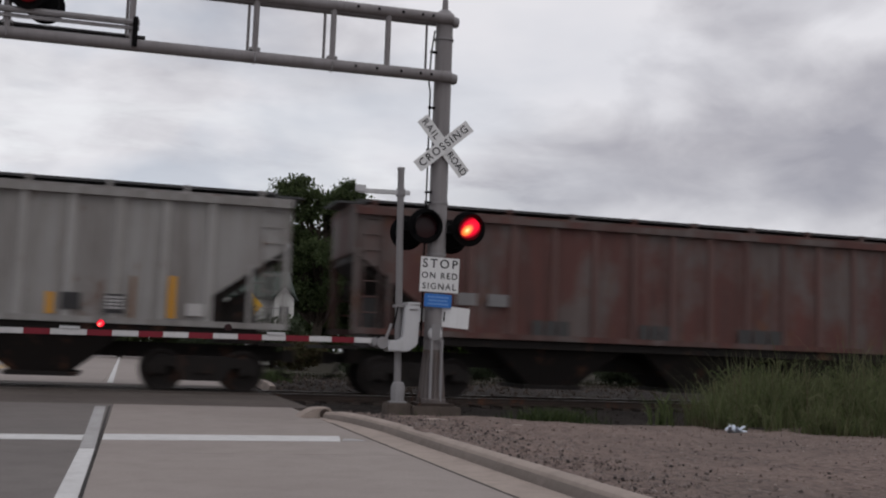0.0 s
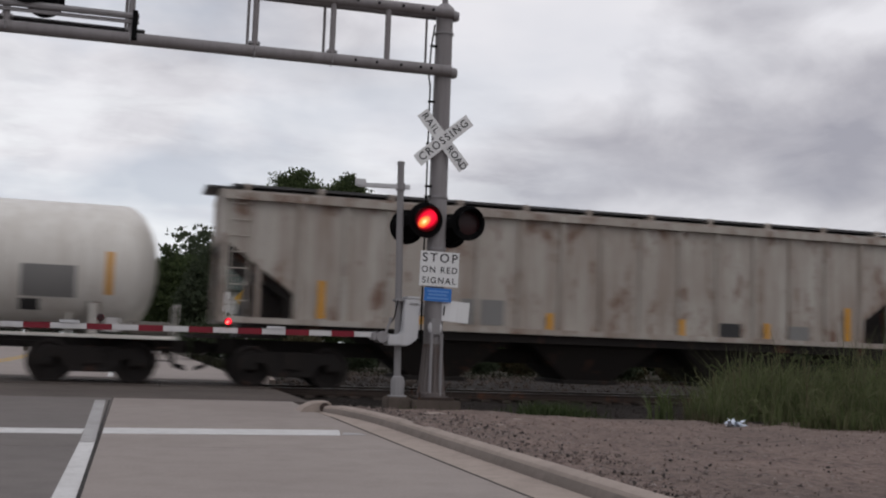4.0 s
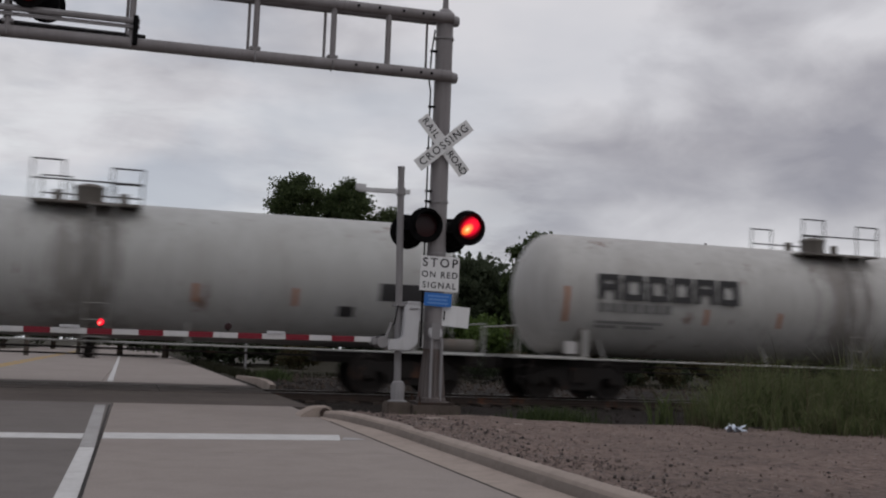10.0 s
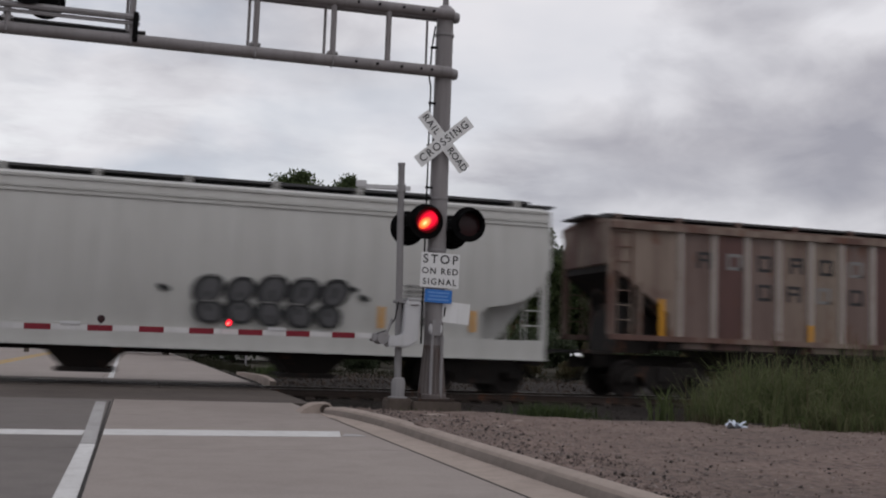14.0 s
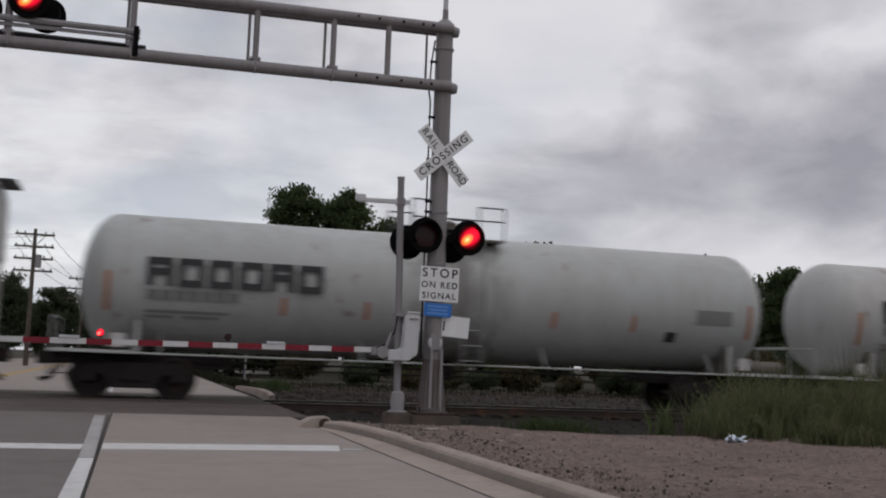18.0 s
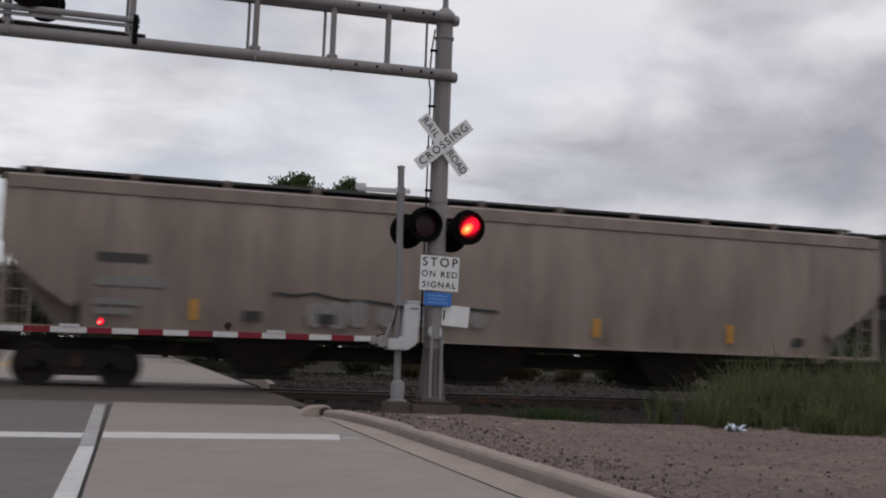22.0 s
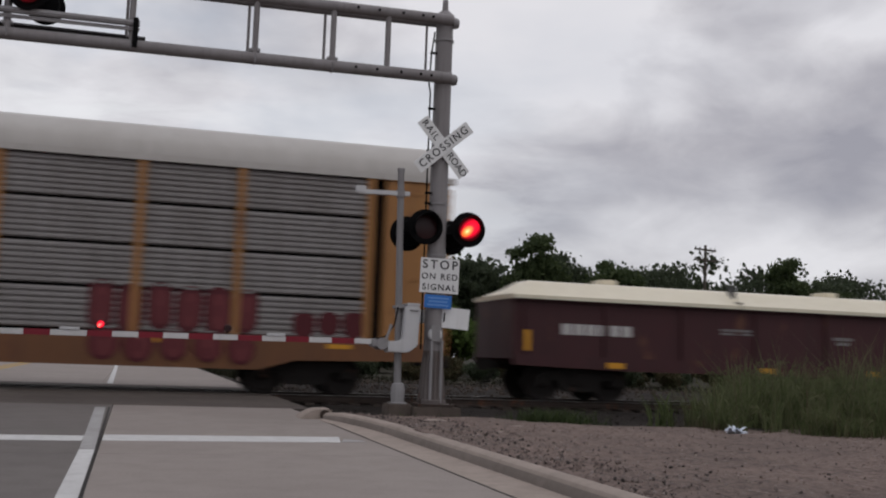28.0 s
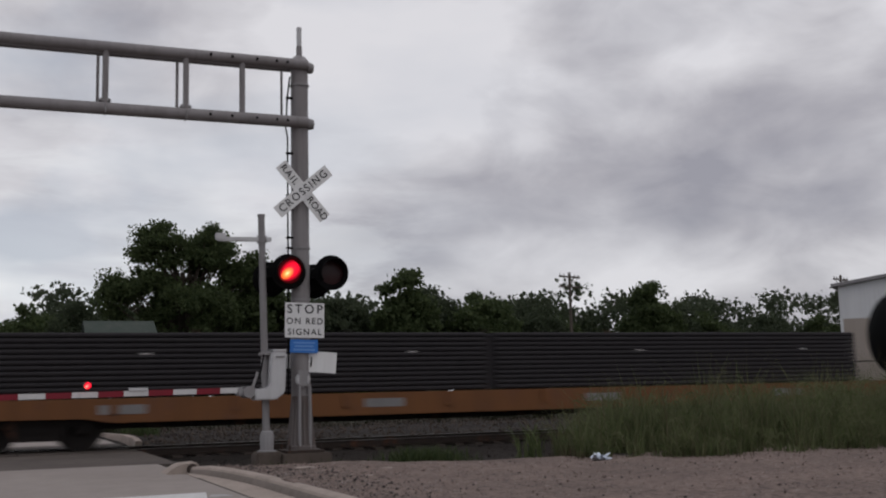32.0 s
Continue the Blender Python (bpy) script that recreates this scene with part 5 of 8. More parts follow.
def smooth_hopper(L, mat, label, z_top=4.42, bands=True, bays=3, sill=0.45, arch=None, bay_paint="steel"):
    """Covered hopper with bowed, plain sides."""
    h = L / 2
    arch = bands if arch is None else arch
    car = thing("hopper_car", label, "train car", "train cars")

    def half_width(z):
        return 1.40 + 0.16 * math.sin(math.pi * min(1, max(0, (z - 1.0) / (z_top - 0.7))))

    xs = sorted({s * v for s in (-1, 1) for v in (h, h - 0.35, h - 0.7, h - 1.05, h - 1.35, h - 1.55, h - 1.7, h - 1.72, h * 0.5, 0)})
    g = G()
    rows = []
    N = 9
    for x in xs:
        u = max(0.0, (abs(x) - (h - 1.7)) / 1.7)
        zb = 1.25 if abs(x) < h - 1.71 else (3.05 - 1.8 * math.sqrt(max(0, 1 - u * u)) * (0.55 if arch else 0.3) - (0.0 if arch else 0.9 * (1 - u)) if u > 0 else 1.9)
        zs = [zb + (z_top - zb) * k / (N - 1) for k in range(N)]
        ring = [(x, -half_width(z), z) for z in zs] + [(x, -0.75, z_top + 0.17), (x, 0.75, z_top + 0.17)] + [(x, half_width(z), z) for z in zs[::-1]]
        rows.append(ring)
    n = len(rows[0])
    for r in rows:
        g.v += r
    for k in range(len(rows) - 1):
        g.f += [(k * n + i, k * n + (i + 1) % n, (k + 1) * n + (i + 1) % n, (k + 1) * n + i) for i in range(n)]
    g.f += [tuple(range(n)), tuple(range((len(rows) - 1) * n, len(rows) * n))[::-1]]
    part("body", g, mat, car, smooth=30)
    for y in (-1, 1):
        part("side_sill", G().box(-h + 0.1, h - 0.1, y * 1.50 - 0.05, y * 1.50 + 0.05, 1.30 - sill, 1.30), mat, car)
        part("sill_flange", G().box(-h + 0.1, h - 0.1, y * 1.56 - 0.05, y * 1.56 + 0.05, 1.28 - sill, 1.335 - sill), mat, car)
        if bands:
            for z in (z_top - 0.02, z_top - 0.24, z_top - 0.34):
                part("roof_band", G().box(-h + 0.02, h - 0.02, y * half_width(z) - 0.035, y * half_width(z) + 0.035, z - 0.03, z + 0.03), mat, car)
        else:
            part("top_chord", G().box(-h + 0.01, h - 0.01, y * half_width(z_top) - 0.07, y * half_width(z_top) + 0.07, z_top - 0.24, z_top + 0.02), mat, car)
    for s in (-1, 1):
        for y in (-1.40, 1.40):
            part("end_post", G().box(s * (h - 0.1) - 0.06, s * (h - 0.1) + 0.06, y - 0.05, y + 0.05, 1.2, 3.2), mat, car)
            part("ladder", ladder(3.0), mat, car, at=pose(s * (h - 0.42), y * 1.06, 1.15))
        part("end_platform", G().box(s * h - 0.5, s * h + 0.2, -1.3, 1.3, 1.02, 1.1), M["steel"], car)
        part("end_bulkhead", G().prism([(s * (h - 0.3), 3.0), (s * (h - 1.6), 1.9), (s * (h - 1.6), 1.1), (s * (h - 1.3), 1.1), (s * (h - 0.25), 2.4)], "y", -0.9, 0.9), mat, car)
    bay_row(car, h, bays, bay_paint, top_half=1.45, foot=0.48)
    part("under_frame", G().box(-h + 2.6, h - 2.6, -1.15, 1.15, 1.12, 1.26), M["steel"], car)
    part("centre_sill", G().box(-h + 0.1, h - 0.1, -0.25, 0.25, 0.72, 1.06), M["steel"], car)
    roof_gear(car, h, z_top + 0.16, mat, hatches=5)
    add_running_gear(car, h, 1.68)
    return car


def tank_car(L, mat, label, r=1.54, zc=2.62, gear="long", dome=0.32, shade=None, frame_paint=None, walk_z=1.0, head=0.8):
    """Tank car: shell with dished ends, top platform, ladders, end decks."""
    h = L / 2
    fp = frame_paint or mat
    car = thing("tank_car", label, "train car", "train cars")
    prof = [(-h + head - head * math.cos(radians(90 * k / 8)), r * math.sin(radians(90 * k / 8))) for k in range(9)]
    prof += [(-h * 0.33, r), (h * 0.33, r)] + [(-x, rr) for x, rr in prof[::-1]]
    part("shell", G().lathe("x", prof, 48).moved(pose(0, 0, zc)), mat, car, smooth=35)
    for k in range(5):
        x = -h + head + (L - 2 * head) * k / 4
        part("weld_band", G().lathe("x", [(x - 0.02, r - 0.01), (x - 0.018, r + 0.0025), (x + 0.018, r + 0.0025), (x + 0.02, r - 0.01)], 40).moved(pose(0, 0, zc)), mat, car)
    # end decks, saddles and side rails
    for s in (-1, 1):
        part("end_deck", G().box(s * (h - 1.2), s * (h + 0.5), -1.35, 1.35, 0.98, 1.06), fp, car)
        part("saddle", G().prism([(-1.25, 1.0), (1.25, 1.0), (1.28, 1.75), (0.85, 1.35), (0, 1.2), (-0.85, 1.35), (-1.28, 1.75)], "x", s * (h - 1.3) - 0.12, s * (h - 1.3) + 0.12), M["manway"], car)
        part("draft_sill", G().box(s * (h - 3.4), s * (h + 0.5), -0.28, 0.28, 0.72, 1.0), M["steel"], car)
        for y in (-1.36, 1.36):
            part("handrail_post", G().cyl((s * (h + 0.44), y, 1.0), (s * (h + 0.44), y, 1.75), 0.02, n=6), fp, car)
            part("saddle_post", G().box(s * (h - 1.3) - 0.05, s * (h - 1.3) + 0.05, y - 0.03, y + 0.03, 1.0, 1.72), fp, car)
        part("handrail", G().tube([(s * (h + 0.44), -1.36, 1.75), (s * (h + 0.44), 1.36, 1.75)], 0.02, 6), fp, car)
        part("end_ladder", ladder(0.62, 0.36, 0.28), M["steel"], car, at=pose(s * (h + 0.26), -1.38, 0.38))
    for y in (-1.38, 1.38):
        part("side_rail", G().cyl((-h - 0.4, y, walk_z), (h + 0.4, y, walk_z), 0.024, n=6), fp, car, "thin side handrail")
        if gear == "short":
            part("side_step", G().box(-h, h, y - 0.04, y + 0.04, 0.98, 1.05), fp, car)
        for k in range(4):
            x = -h + 1.8 + (L - 3.6) * k / 3
            part("rail_bracket", G().tube([(x, y, walk_z), (x, y * 0.72, zc - r * 0.72)], 0.02, 5), fp, car)
    # top platform round the manway
    pl = 2.3 if gear == "long" else 1.7
    zt = zc + r
    for y in (-1.0, 1.0):
        part("platform", G().box(-pl / 2, pl / 2, y - 0.28, y + 0.28, zt - 0.20, zt - 0.15), M["grate"] if not shade else shade, car)
        for x in (-pl / 2, -pl * 0.22, pl * 0.22, pl / 2):
            part("rail_post", G().cyl((x, y * 1.22, zt - 0.18), (x, y * 1.22, zt + (0.74 if x < 0 else 0.64)), 0.022, n=5), M["grate"], car)
        for x0, x1, dz in ((-pl / 2, -pl * 0.22, 0.72), (pl * 0.22, pl / 2, 0.62), (-pl / 2, pl / 2, 0.30)):
            part("guard_rail", G().cyl((x0, y * 1.22, zt + dz), (x1, y * 1.22, zt + dz), 0.02, n=5), M["grate"], car, "thin tubular guard rail")
        g = G()
        for x in (-0.24, 0.24):
            g.tube([(x, y * 1.26, zt - 0.15), (x, y * (r + 0.10), zc + 0.2), (x, y * 1.45, 1.0)], 0.022, 6)
        for k in range(9):
            t = k / 8
            z = 1.1 + (zt - 1.3) * t
            yy = 1.45 if z < zc else 1.45 - 0.19 * (z - zc) / r
            g.cyl((-0.24, y * yy, z), (0.24, y * yy, z), 0.016, n=5)
        part("ladder", g, fp, car, at=pose(0.35, 0, 0))
    part("manway", G().lathe("z", [(zt - 0.08, dome), (zt + 0.26, dome), (zt + 0.30, dome * 1.08), (zt + 0.34, dome * 1.05), (zt + 0.40, dome * 0.5), (zt + 0.42, 0.0)], 20), shade or mat, car, "round manway dome")
    for x in (-0.7, 0.75):
        part("valve", G().cyl((x, 0.1, zt - 0.05), (x, 0.1, zt + 0.24), 0.10, n=12), shade or mat, car)
    part("bottom_outlet", G().cyl((0.2, 0, zc - r + 0.1), (0.2, 0, 0.62), 0.16, n=12), M["steel"], car)
    part("brake_cylinder", G().cyl((h - 0.55, -1.1, 1.22), (h + 0.3, -1.1, 1.22), 0.15, n=14).cyl((h - 0.85, -1.1, 1.22), (h - 0.55, -1.1, 1.22), 0.09, n=10), M["manway"], car)
    part("brake_rod", G().cyl((-h + 2.5, -0.55, 0.86), (h - 2.5, -0.55, 0.86), 0.025, n=6).cyl((-h + 2.5, -0.7, 0.72), (h * 0.2, -0.7, 0.72), 0.02, n=6), M["steel"], car)
    add_running_gear(car, h, 1.28, 0.38)
    return car


def on_shell(car, x0, x1, dz, height, mat, name="strip", label="", r=1.54, zc=2.62):
    """A curved tape or painted patch that lies on the tank shell; dz from the shell's middle."""
    g = G()
    steps = max(2, int(height / 0.12) + 1)
    R = r + 0.006
    a0, a1 = math.asin(max(-0.99, (dz - height / 2) / R)), math.asin(min(0.99, (dz + height / 2) / R))
    for k in range(steps + 1):
        a = a0 + (a1 - a0) * k / steps
        for x in (x0, x1):
            g.v.append((x, -R * math.cos(a), zc + R * math.sin(a)))
    g.f = [(2 * k, 2 * k + 1, 2 * k + 3, 2 * k + 2) for k in range(steps)]
    return part(name, g, M[mat] if isinstance(mat, str) else mat, car, label, smooth=30)


def shell_mark(car, kind, x, dz, w, h, mat, r=1.54, zc=2.62, **kw):
    """Flat-built marks laid against the shell: leaned to the slope there."""
    a = math.asin(dz / r)
    y, z = -(r + 0.012 + h * h / (8 * r)) * math.cos(a), zc + r * math.sin(a)
    lean = -math.degrees(a)
    if kind == "rings":
        return ring_letters(car, x, z, w, h, mat, y, tilt=lean, **kw)
    return bars(car, x, z, w, h, mat, y, tilt=lean, **kw)


def autorack(L, label):
    h = L / 2
    grey = body_paint("rack_panel", (0.25, 0.235, 0.23), (0.12, 0.10, 0.09), 0.55, 0.0, 0.55)
    tan = body_paint("rack_post", (0.36, 0.17, 0.055), (0.17, 0.09, 0.05), 0.5, 0.25, 0.55)
    roofp = body_paint("rack_roof", (0.50, 0.475, 0.45), (0.34, 0.31, 0.28), 0.45, 0.0, 0.5)
    brown = body_paint("rack_sill", (0.17, 0.074, 0.032), (0.08, 0.045, 0.032), 0.6, 0.2, 0.6)
    car = thing("autorack_car", label, "train car", "train cars")
    part("deck", G().box(-h + 0.3, h - 0.3, -1.45, 1.45, 0.98, 1.15), brown, car)
    for y in (-1.5, 1.5):
        part("side_sill", G().prism([(-h + 0.2, 1.25), (h - 0.2, 1.25), (h - 0.2, 0.85), (h - 3.6, 0.78), (h - 4.4, 0.55), (-h + 4.4, 0.55), (-h + 3.6, 0.78), (-h + 0.2, 0.85)], "y", y - 0.04, y + 0.04), brown, car)
        part("top_rail", G().box(-h, h, y - 0.07, y + 0.07, 5.02, 5.16), roofp, car)
    part("roof", G().prism([(-1.57, 5.16), (-1.55, 5.42), (-1.28, 5.80), (-0.65, 5.98), (0.65, 5.98), (1.28, 5.80), (1.55, 5.42), (1.57, 5.16)], "x", -h + 0.25, h - 0.25), roofp, car, "off-white rounded roof")
    # added black block: stands in for the unlit space behind the panels
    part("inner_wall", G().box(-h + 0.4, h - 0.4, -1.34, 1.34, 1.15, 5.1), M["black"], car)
    edge = [-12.6, -9.65, -7.5, -4.6, -1.55, 1.55, 4.6, 7.5, 9.65, 12.6]
    n = len(edge) - 1
    zz = [1.28, 2.22, 3.16, 4.10, 5.02]
    panel = {}
    for k in range(n):
        w = edge[k + 1] - edge[k] - 0.16
        for a, b in zip(zz, zz[1:]):
            g = G()
            m = 7
            pts = []
            for i in range(m):
                z0 = a + 0.03 + (b - a - 0.06) * i / m
                dz = (b - a - 0.06) / m
                pts += [(-1.46, z0), (-1.50, z0 + dz * 0.25), (-1.50, z0 + dz * 0.6), (-1.46, z0 + dz * 0.85)]
            pts += [(-1.46, b - 0.03), (-1.42, b - 0.03), (-1.42, a + 0.03)]
            key = (round(w, 3), a)
            if key not in panel:
                panel[key] = mesh("side_panel", g.prism(pts, "x", -w / 2, w / 2), grey, 0)
            for turn in (0, 180):
                part("side_panel", panel[key], None, car, at=pose((edge[k] + edge[k + 1]) / 2, 0, 0, 0, 0, turn))
    post = mesh("post", G().box(-0.085, 0.085, -1.56, -1.44, 1.25, 5.02), tan, 0, 0.01)
    for x in edge:
        for turn in (0, 180):
            part("post", post, None, car, at=pose(x, 0, 0, 0, 0, turn))
    for s in (-1, 1):
        part("end_door", G().prism([(s * (h - 0.05), -1.2), (s * (h - 0.05), 1.2), (s * (h - 0.5), 1.52), (s * (h - 1.65), 1.53), (s * (h - 1.65), -1.53), (s * (h - 0.5), -1.52)], "z", 1.15, 5.0), tan, car, "faded orange end door", bevel=0.02)
        part("door_rail", G().box(s * (h - 1.7), s * (h - 0.1), -1.56, 1.56, 5.0, 5.1), tan, car)
        for z in (1.6, 2.7, 3.8, 4.7):
            part("door_hinge", G().box(s * (h - 0.9) - 0.05, s * (h - 0.9) + 0.05, -1.56, 1.56, z, z + 0.06), tan, car)
        part("ladder", ladder(3.9), tan, car, at=pose(s * (h - 0.28), -1.50, 1.0))
    red, dark = body_paint("spray_red", (0.085, 0.009, 0.014), (0.045, 0.012, 0.014), 0.4), body_paint("spray_jet", (0.012, 0.012, 0.013), (0.02, 0.02, 0.02), 0.4)
    y = -1.505
    for x, w, mt in ((6.5, 3.7, red), (0.4, 4.1, dark), (-5.8, 4.2, red), (-12.3, 4.5, dark)):
        core = body_paint("spray_wine", (0.15, 0.028, 0.033), (0.08, 0.02, 0.022), 0.5) if mt is red else body_paint("spray_soot", (0.022, 0.023, 0.024), (0.03, 0.03, 0.03), 0.5)
        scrawl(car, x, 1.84, w, 1.02, mt, y, 6, core=core)
        scrawl(car, x + 0.05, 1.0, w * 0.98, 0.72, mt, y - 0.05, 5, core=core)
    scrawl(car, 10.9, 1.62, 1.7, 0.6, red, y, 3, core=red)
    logo = mark(car, "logo_panel", "pale panel with dark plain slanted shapes", -7.25, -4.62, 3.15, 3.80, "whitestencil", y, 0.008)
    for k in range(3):
        part("logo_bar", G().prism([(-1.22 + k * 0.80, -0.2), (-0.95 + k * 0.80, 0.24), (-0.50 + k * 0.80, 0.24), (-0.74 + k * 0.80, -0.2)], "y", -0.006, -0.003), M["stencil"], logo, smooth=0)
    for x in (-13, -9.4, -5.2, -1.6, 3.2, 7.9, 12):
        mark(car, "reflector", "yellow reflective strip", x - 0.28, x + 0.28, 1.07, 1.17, "reflect", -1.545)
    bars(car, 0.2, 3.9, 1.1, 0.16, "whitestencil", y - 0.01, 3)
    add_running_gear(car, h, 3.3)
    return car


def centrebeam(L, label):
    h = L / 2
    maroon = body_paint("maroon", (0.026, 0.011, 0.012), (0.022, 0.014, 0.013), 0.5, 0.15, 0.6)
    wrap = M["wrap"]
    ink = M["wrapink"]
    edgew = body_paint("lumber_edge", (0.10, 0.085, 0.08), (0.06, 0.05, 0.05), 0.5, 0.0, 0.8)
    car = thing("lumber_car", label, "train car", "train cars")
    part("deck", G().box(-h, h, -1.42, 1.42, 0.90, 1.08), maroon, car)
    for y in (-1.44, 1.44):
        part("side_sill", G().prism([(-h, 1.10), (h, 1.10), (h, 0.86), (h - 3.2, 0.82), (h - 3.9, 0.66), (-h + 3.9, 0.66), (-h + 3.2, 0.82), (-h, 0.86)], "y", y - 0.05, y + 0.05), maroon, car)
    part("centre_beam", G().box(-h + 0.3, h - 0.3, -0.08, 0.08, 1.08, 4.72), maroon, car)
    part("top_beam", G().box(-h + 0.2, h - 0.2, -0.25, 0.25, 4.72, 4.84), maroon, car)
    for s in (-1, 1):
        bulk = part("bulkhead", G().box(s * (h - 0.02) - 0.13, s * (h - 0.02) + 0.13, -1.45, 1.45, 0.95, 4.95), maroon, car, "dark maroon end bulkhead", bevel=0.02)
        for z in (1.5, 2.1, 2.7, 3.3, 3.9, 4.5):
            part("bulkhead_rib", G().box(s * (h + 0.11), s * (h + 0.19), -1.4, 1.4, z - 0.05, z + 0.05), maroon, bulk)
        part("ladder", ladder(3.6), maroon, car, at=pose(s * (h + 0.12), -1.1, 1.1, 0, 0, 90))
        mark(car, "reflector", "yellow reflective strip", s * (h - 0.05) - 0.1, s * (h - 0.05) + 0.1, 1.2, 1.95, "reflect", -1.455)
    rows, cols = 4, 5
    zs = [1.09 + 0.93 * k for k in range(rows + 1)]
    run = L - 0.5
    rnd = random.Random(5)
    for k in range(rows):
        for c in range(cols):
            x0, x1 = -run / 2 + run * c / cols, -run / 2 + run * (c + 1) / cols
            for side in (-1, 1):
                jy, jz = rnd.uniform(-0.012, 0.012), rnd.uniform(-0.008, 0.008)
                b = part("wrapped_pack", G().box(x0 + 0.012, x1 - 0.012, min(side * 0.12, side * 1.38) + jy, max(side * 0.12, side * 1.38) + jy, zs[k] + 0.05, zs[k + 1] - 0.012 + jz), wrap, car,
                         "timber pack in printed white wrap", bevel=0.02)
                if side < 0:
                    m = 3
                    for i in range(m):
                        w = (x1 - x0) / m
                        xa = x0 + w * i + w * (0.1 + 0.25 * rnd.random())
                        ww = w * rnd.uniform(0.58, 0.72)
                        g = G()
                        for q, (dz, cut) in enumerate(((0.40, 0.0), (0.33, 0.06), (0.26, 0.0))):
                            g.box(xa + cut, xa + ww - cut, -1.388 + jy, -1.385 + jy, zs[k + 1] - dz - 0.027, zs[k + 1] - dz + 0.027)
                        part("print", g, ink, b, "unreadable printed bars", smooth=0)["kind"] = "stuff"
                    part("bearer", G().box(x0 + 0.03, x1 - 0.03, -1.36, -1.30, zs[k] - 0.003, zs[k] + 0.047), edgew, b)
    for x in (-10.27, -6.74, -4.9, 0.0, 1.6, 5.2, 7.8, 10.2):
        mark(car, "reflector", "yellow reflective strip", x - 0.26, x + 0.26, 0.78, 0.92, "reflect", -1.492)
    add_running_gear(car, h, 2.4)
    return car


def gondola(L, label):
    h = L / 2
    maroon = body_paint("gondola", (0.056, 0.016, 0.019), (0.034, 0.019, 0.019), 0.6, 0.15, 0.6)
    cream = body_paint("cream_cover", (0.72, 0.66, 0.52), (0.5, 0.42, 0.3), 0.3, 0.0, 0.45)
    car = thing("gondola_car", label, "train car", "train cars")
    part("body", G().box(-h, h, -1.42, 1.42, 1.0, 2.45), maroon, car, smooth=0)
    for y in (-1.46, 1.46):
        part("side_sill", G().prism([(-h, 1.10), (h, 1.10), (h, 0.86), (h - 3, 0.78), (-h + 3, 0.78), (-h, 0.86)], "y", y - 0.05, y + 0.05), maroon, car)
        part("top_chord", G().box(-h, h, y - 0.07, y + 0.05, 2.40, 2.52), maroon, car)
    rib = mesh("stake", G().box(-0.05, 0.05, -1.49, -1.42, 1.1, 2.4), maroon, 0, 0.01)
    for k in range(9):
        x = -h + 0.3 + (L - 0.6) * k / 8
        for turn in (0, 180):
            part("stake", rib, None, car, at=pose(x, 0, 0, 0, 0, turn))
    cuts = [-h - 0.05, -h * 0.30, h * 0.52, h + 0.05]
    for i, (a, b) in enumerate(zip(cuts, cuts[1:])):
        ends = [0.75 if i == 0 else 0.0, 0.85 if i == 2 else 0.0]
        prof = [(-1.58, 2.44), (-1.58, 2.53), (-1.35, 2.64), (-1.0, 2.86), (-0.4, 2.96), (0.4, 2.96), (1.0, 2.86), (1.35, 2.64), (1.58, 2.53), (1.58, 2.44)]
        g = G()
        n = len(prof)
        for x, flat in ((a + 0.02, ends[0] > 0), (a + 0.02 + ends[0], False), (b - 0.02 - ends[1], False), (b - 0.02, ends[1] > 0)):
            g.v += [(x, y, min(z, 2.56) if flat else z) for y, z in prof]
        for k in range(3):
            g.f += [(k * n + q, k * n + (q + 1) % n, (k + 1) * n + (q + 1) % n, (k + 1) * n + q) for q in range(n)]
        g.f += [tuple(range(n)), tuple(range(3 * n, 4 * n))[::-1]]
        cover = part("cover", g, cream, car, "cream moulded cover", smooth=30)
        part("lifting_lug", G().box((a + b) / 2 - 0.22, (a + b) / 2 + 0.22, -0.3, 0.3, 2.94, 3.10), cream, cover, bevel=0.03)
    for x in cuts[1:3]:
        part("cover_strap", G().box(x - 0.06, x + 0.06, -1.5, 1.5, 2.5, 2.62), M["rail"], car)
        part("strap_post", G().box(x - 0.05, x + 0.05, -1.2, -1.0, 2.6, 3.05), M["grate"], car)
    # plain bars where the company's mark stands
    g = G()
    y = -1.425
    t = 0.12
    x0, z0, w, hh = 3.11, 1.54, 1.2, 0.75
    for xa, xb, za, zb in ((0, w * 0.8, hh - t, hh), (0, w * 0.8, 0, t), (0, t, t, hh - t), (w * 0.8 - t, w * 0.8, t, hh - t), (w * 0.95, w * 0.95 + t, 0, hh), (w * 1.3, w * 1.3 + t, 0, hh), (w * 1.65, w * 1.65 + t, 0, hh)):
        g.box(x0 + xa, x0 + xb, y - 0.006, y - 0.003, z0 + za, z0 + zb)
    part("company_mark", g, M["whitestencil"], car, "large pale frame and upright bars", smooth=0)
    bars(car, 2.98, 1.36, 2.1, 0.19, "whitestencil", y, 1, chars=8)
    bars(car, -7.43, 1.75, 1.9, 0.26, "whitestencil", y, 1)
    bars(car, -3.1, 1.9, 0.9, 0.06, "dimstencil", y, 2)
    bars(car, 0.2, 1.8, 0.6, 0.08, "dimstencil", y, 2)
    bars(car, 6.0, 1.45, 0.5, 0.3, "whitestencil", y, 1, chars=2)
    for x in (-6, -1.8, 1.4, 4.6, 7.0):
        mark(car, "reflector", "orange reflective strip", x - 0.22, x + 0.22, 0.84, 0.98, "reflect", -1.515)
    for x in (-h + 0.35, h - 0.95):
        mark(car, "reflector", "orange reflective strip", x - 0.07, x + 0.07, 1.2, 1.7, "reflect", -1.495)
    add_running_gear(car, h, 1.9)
    return car


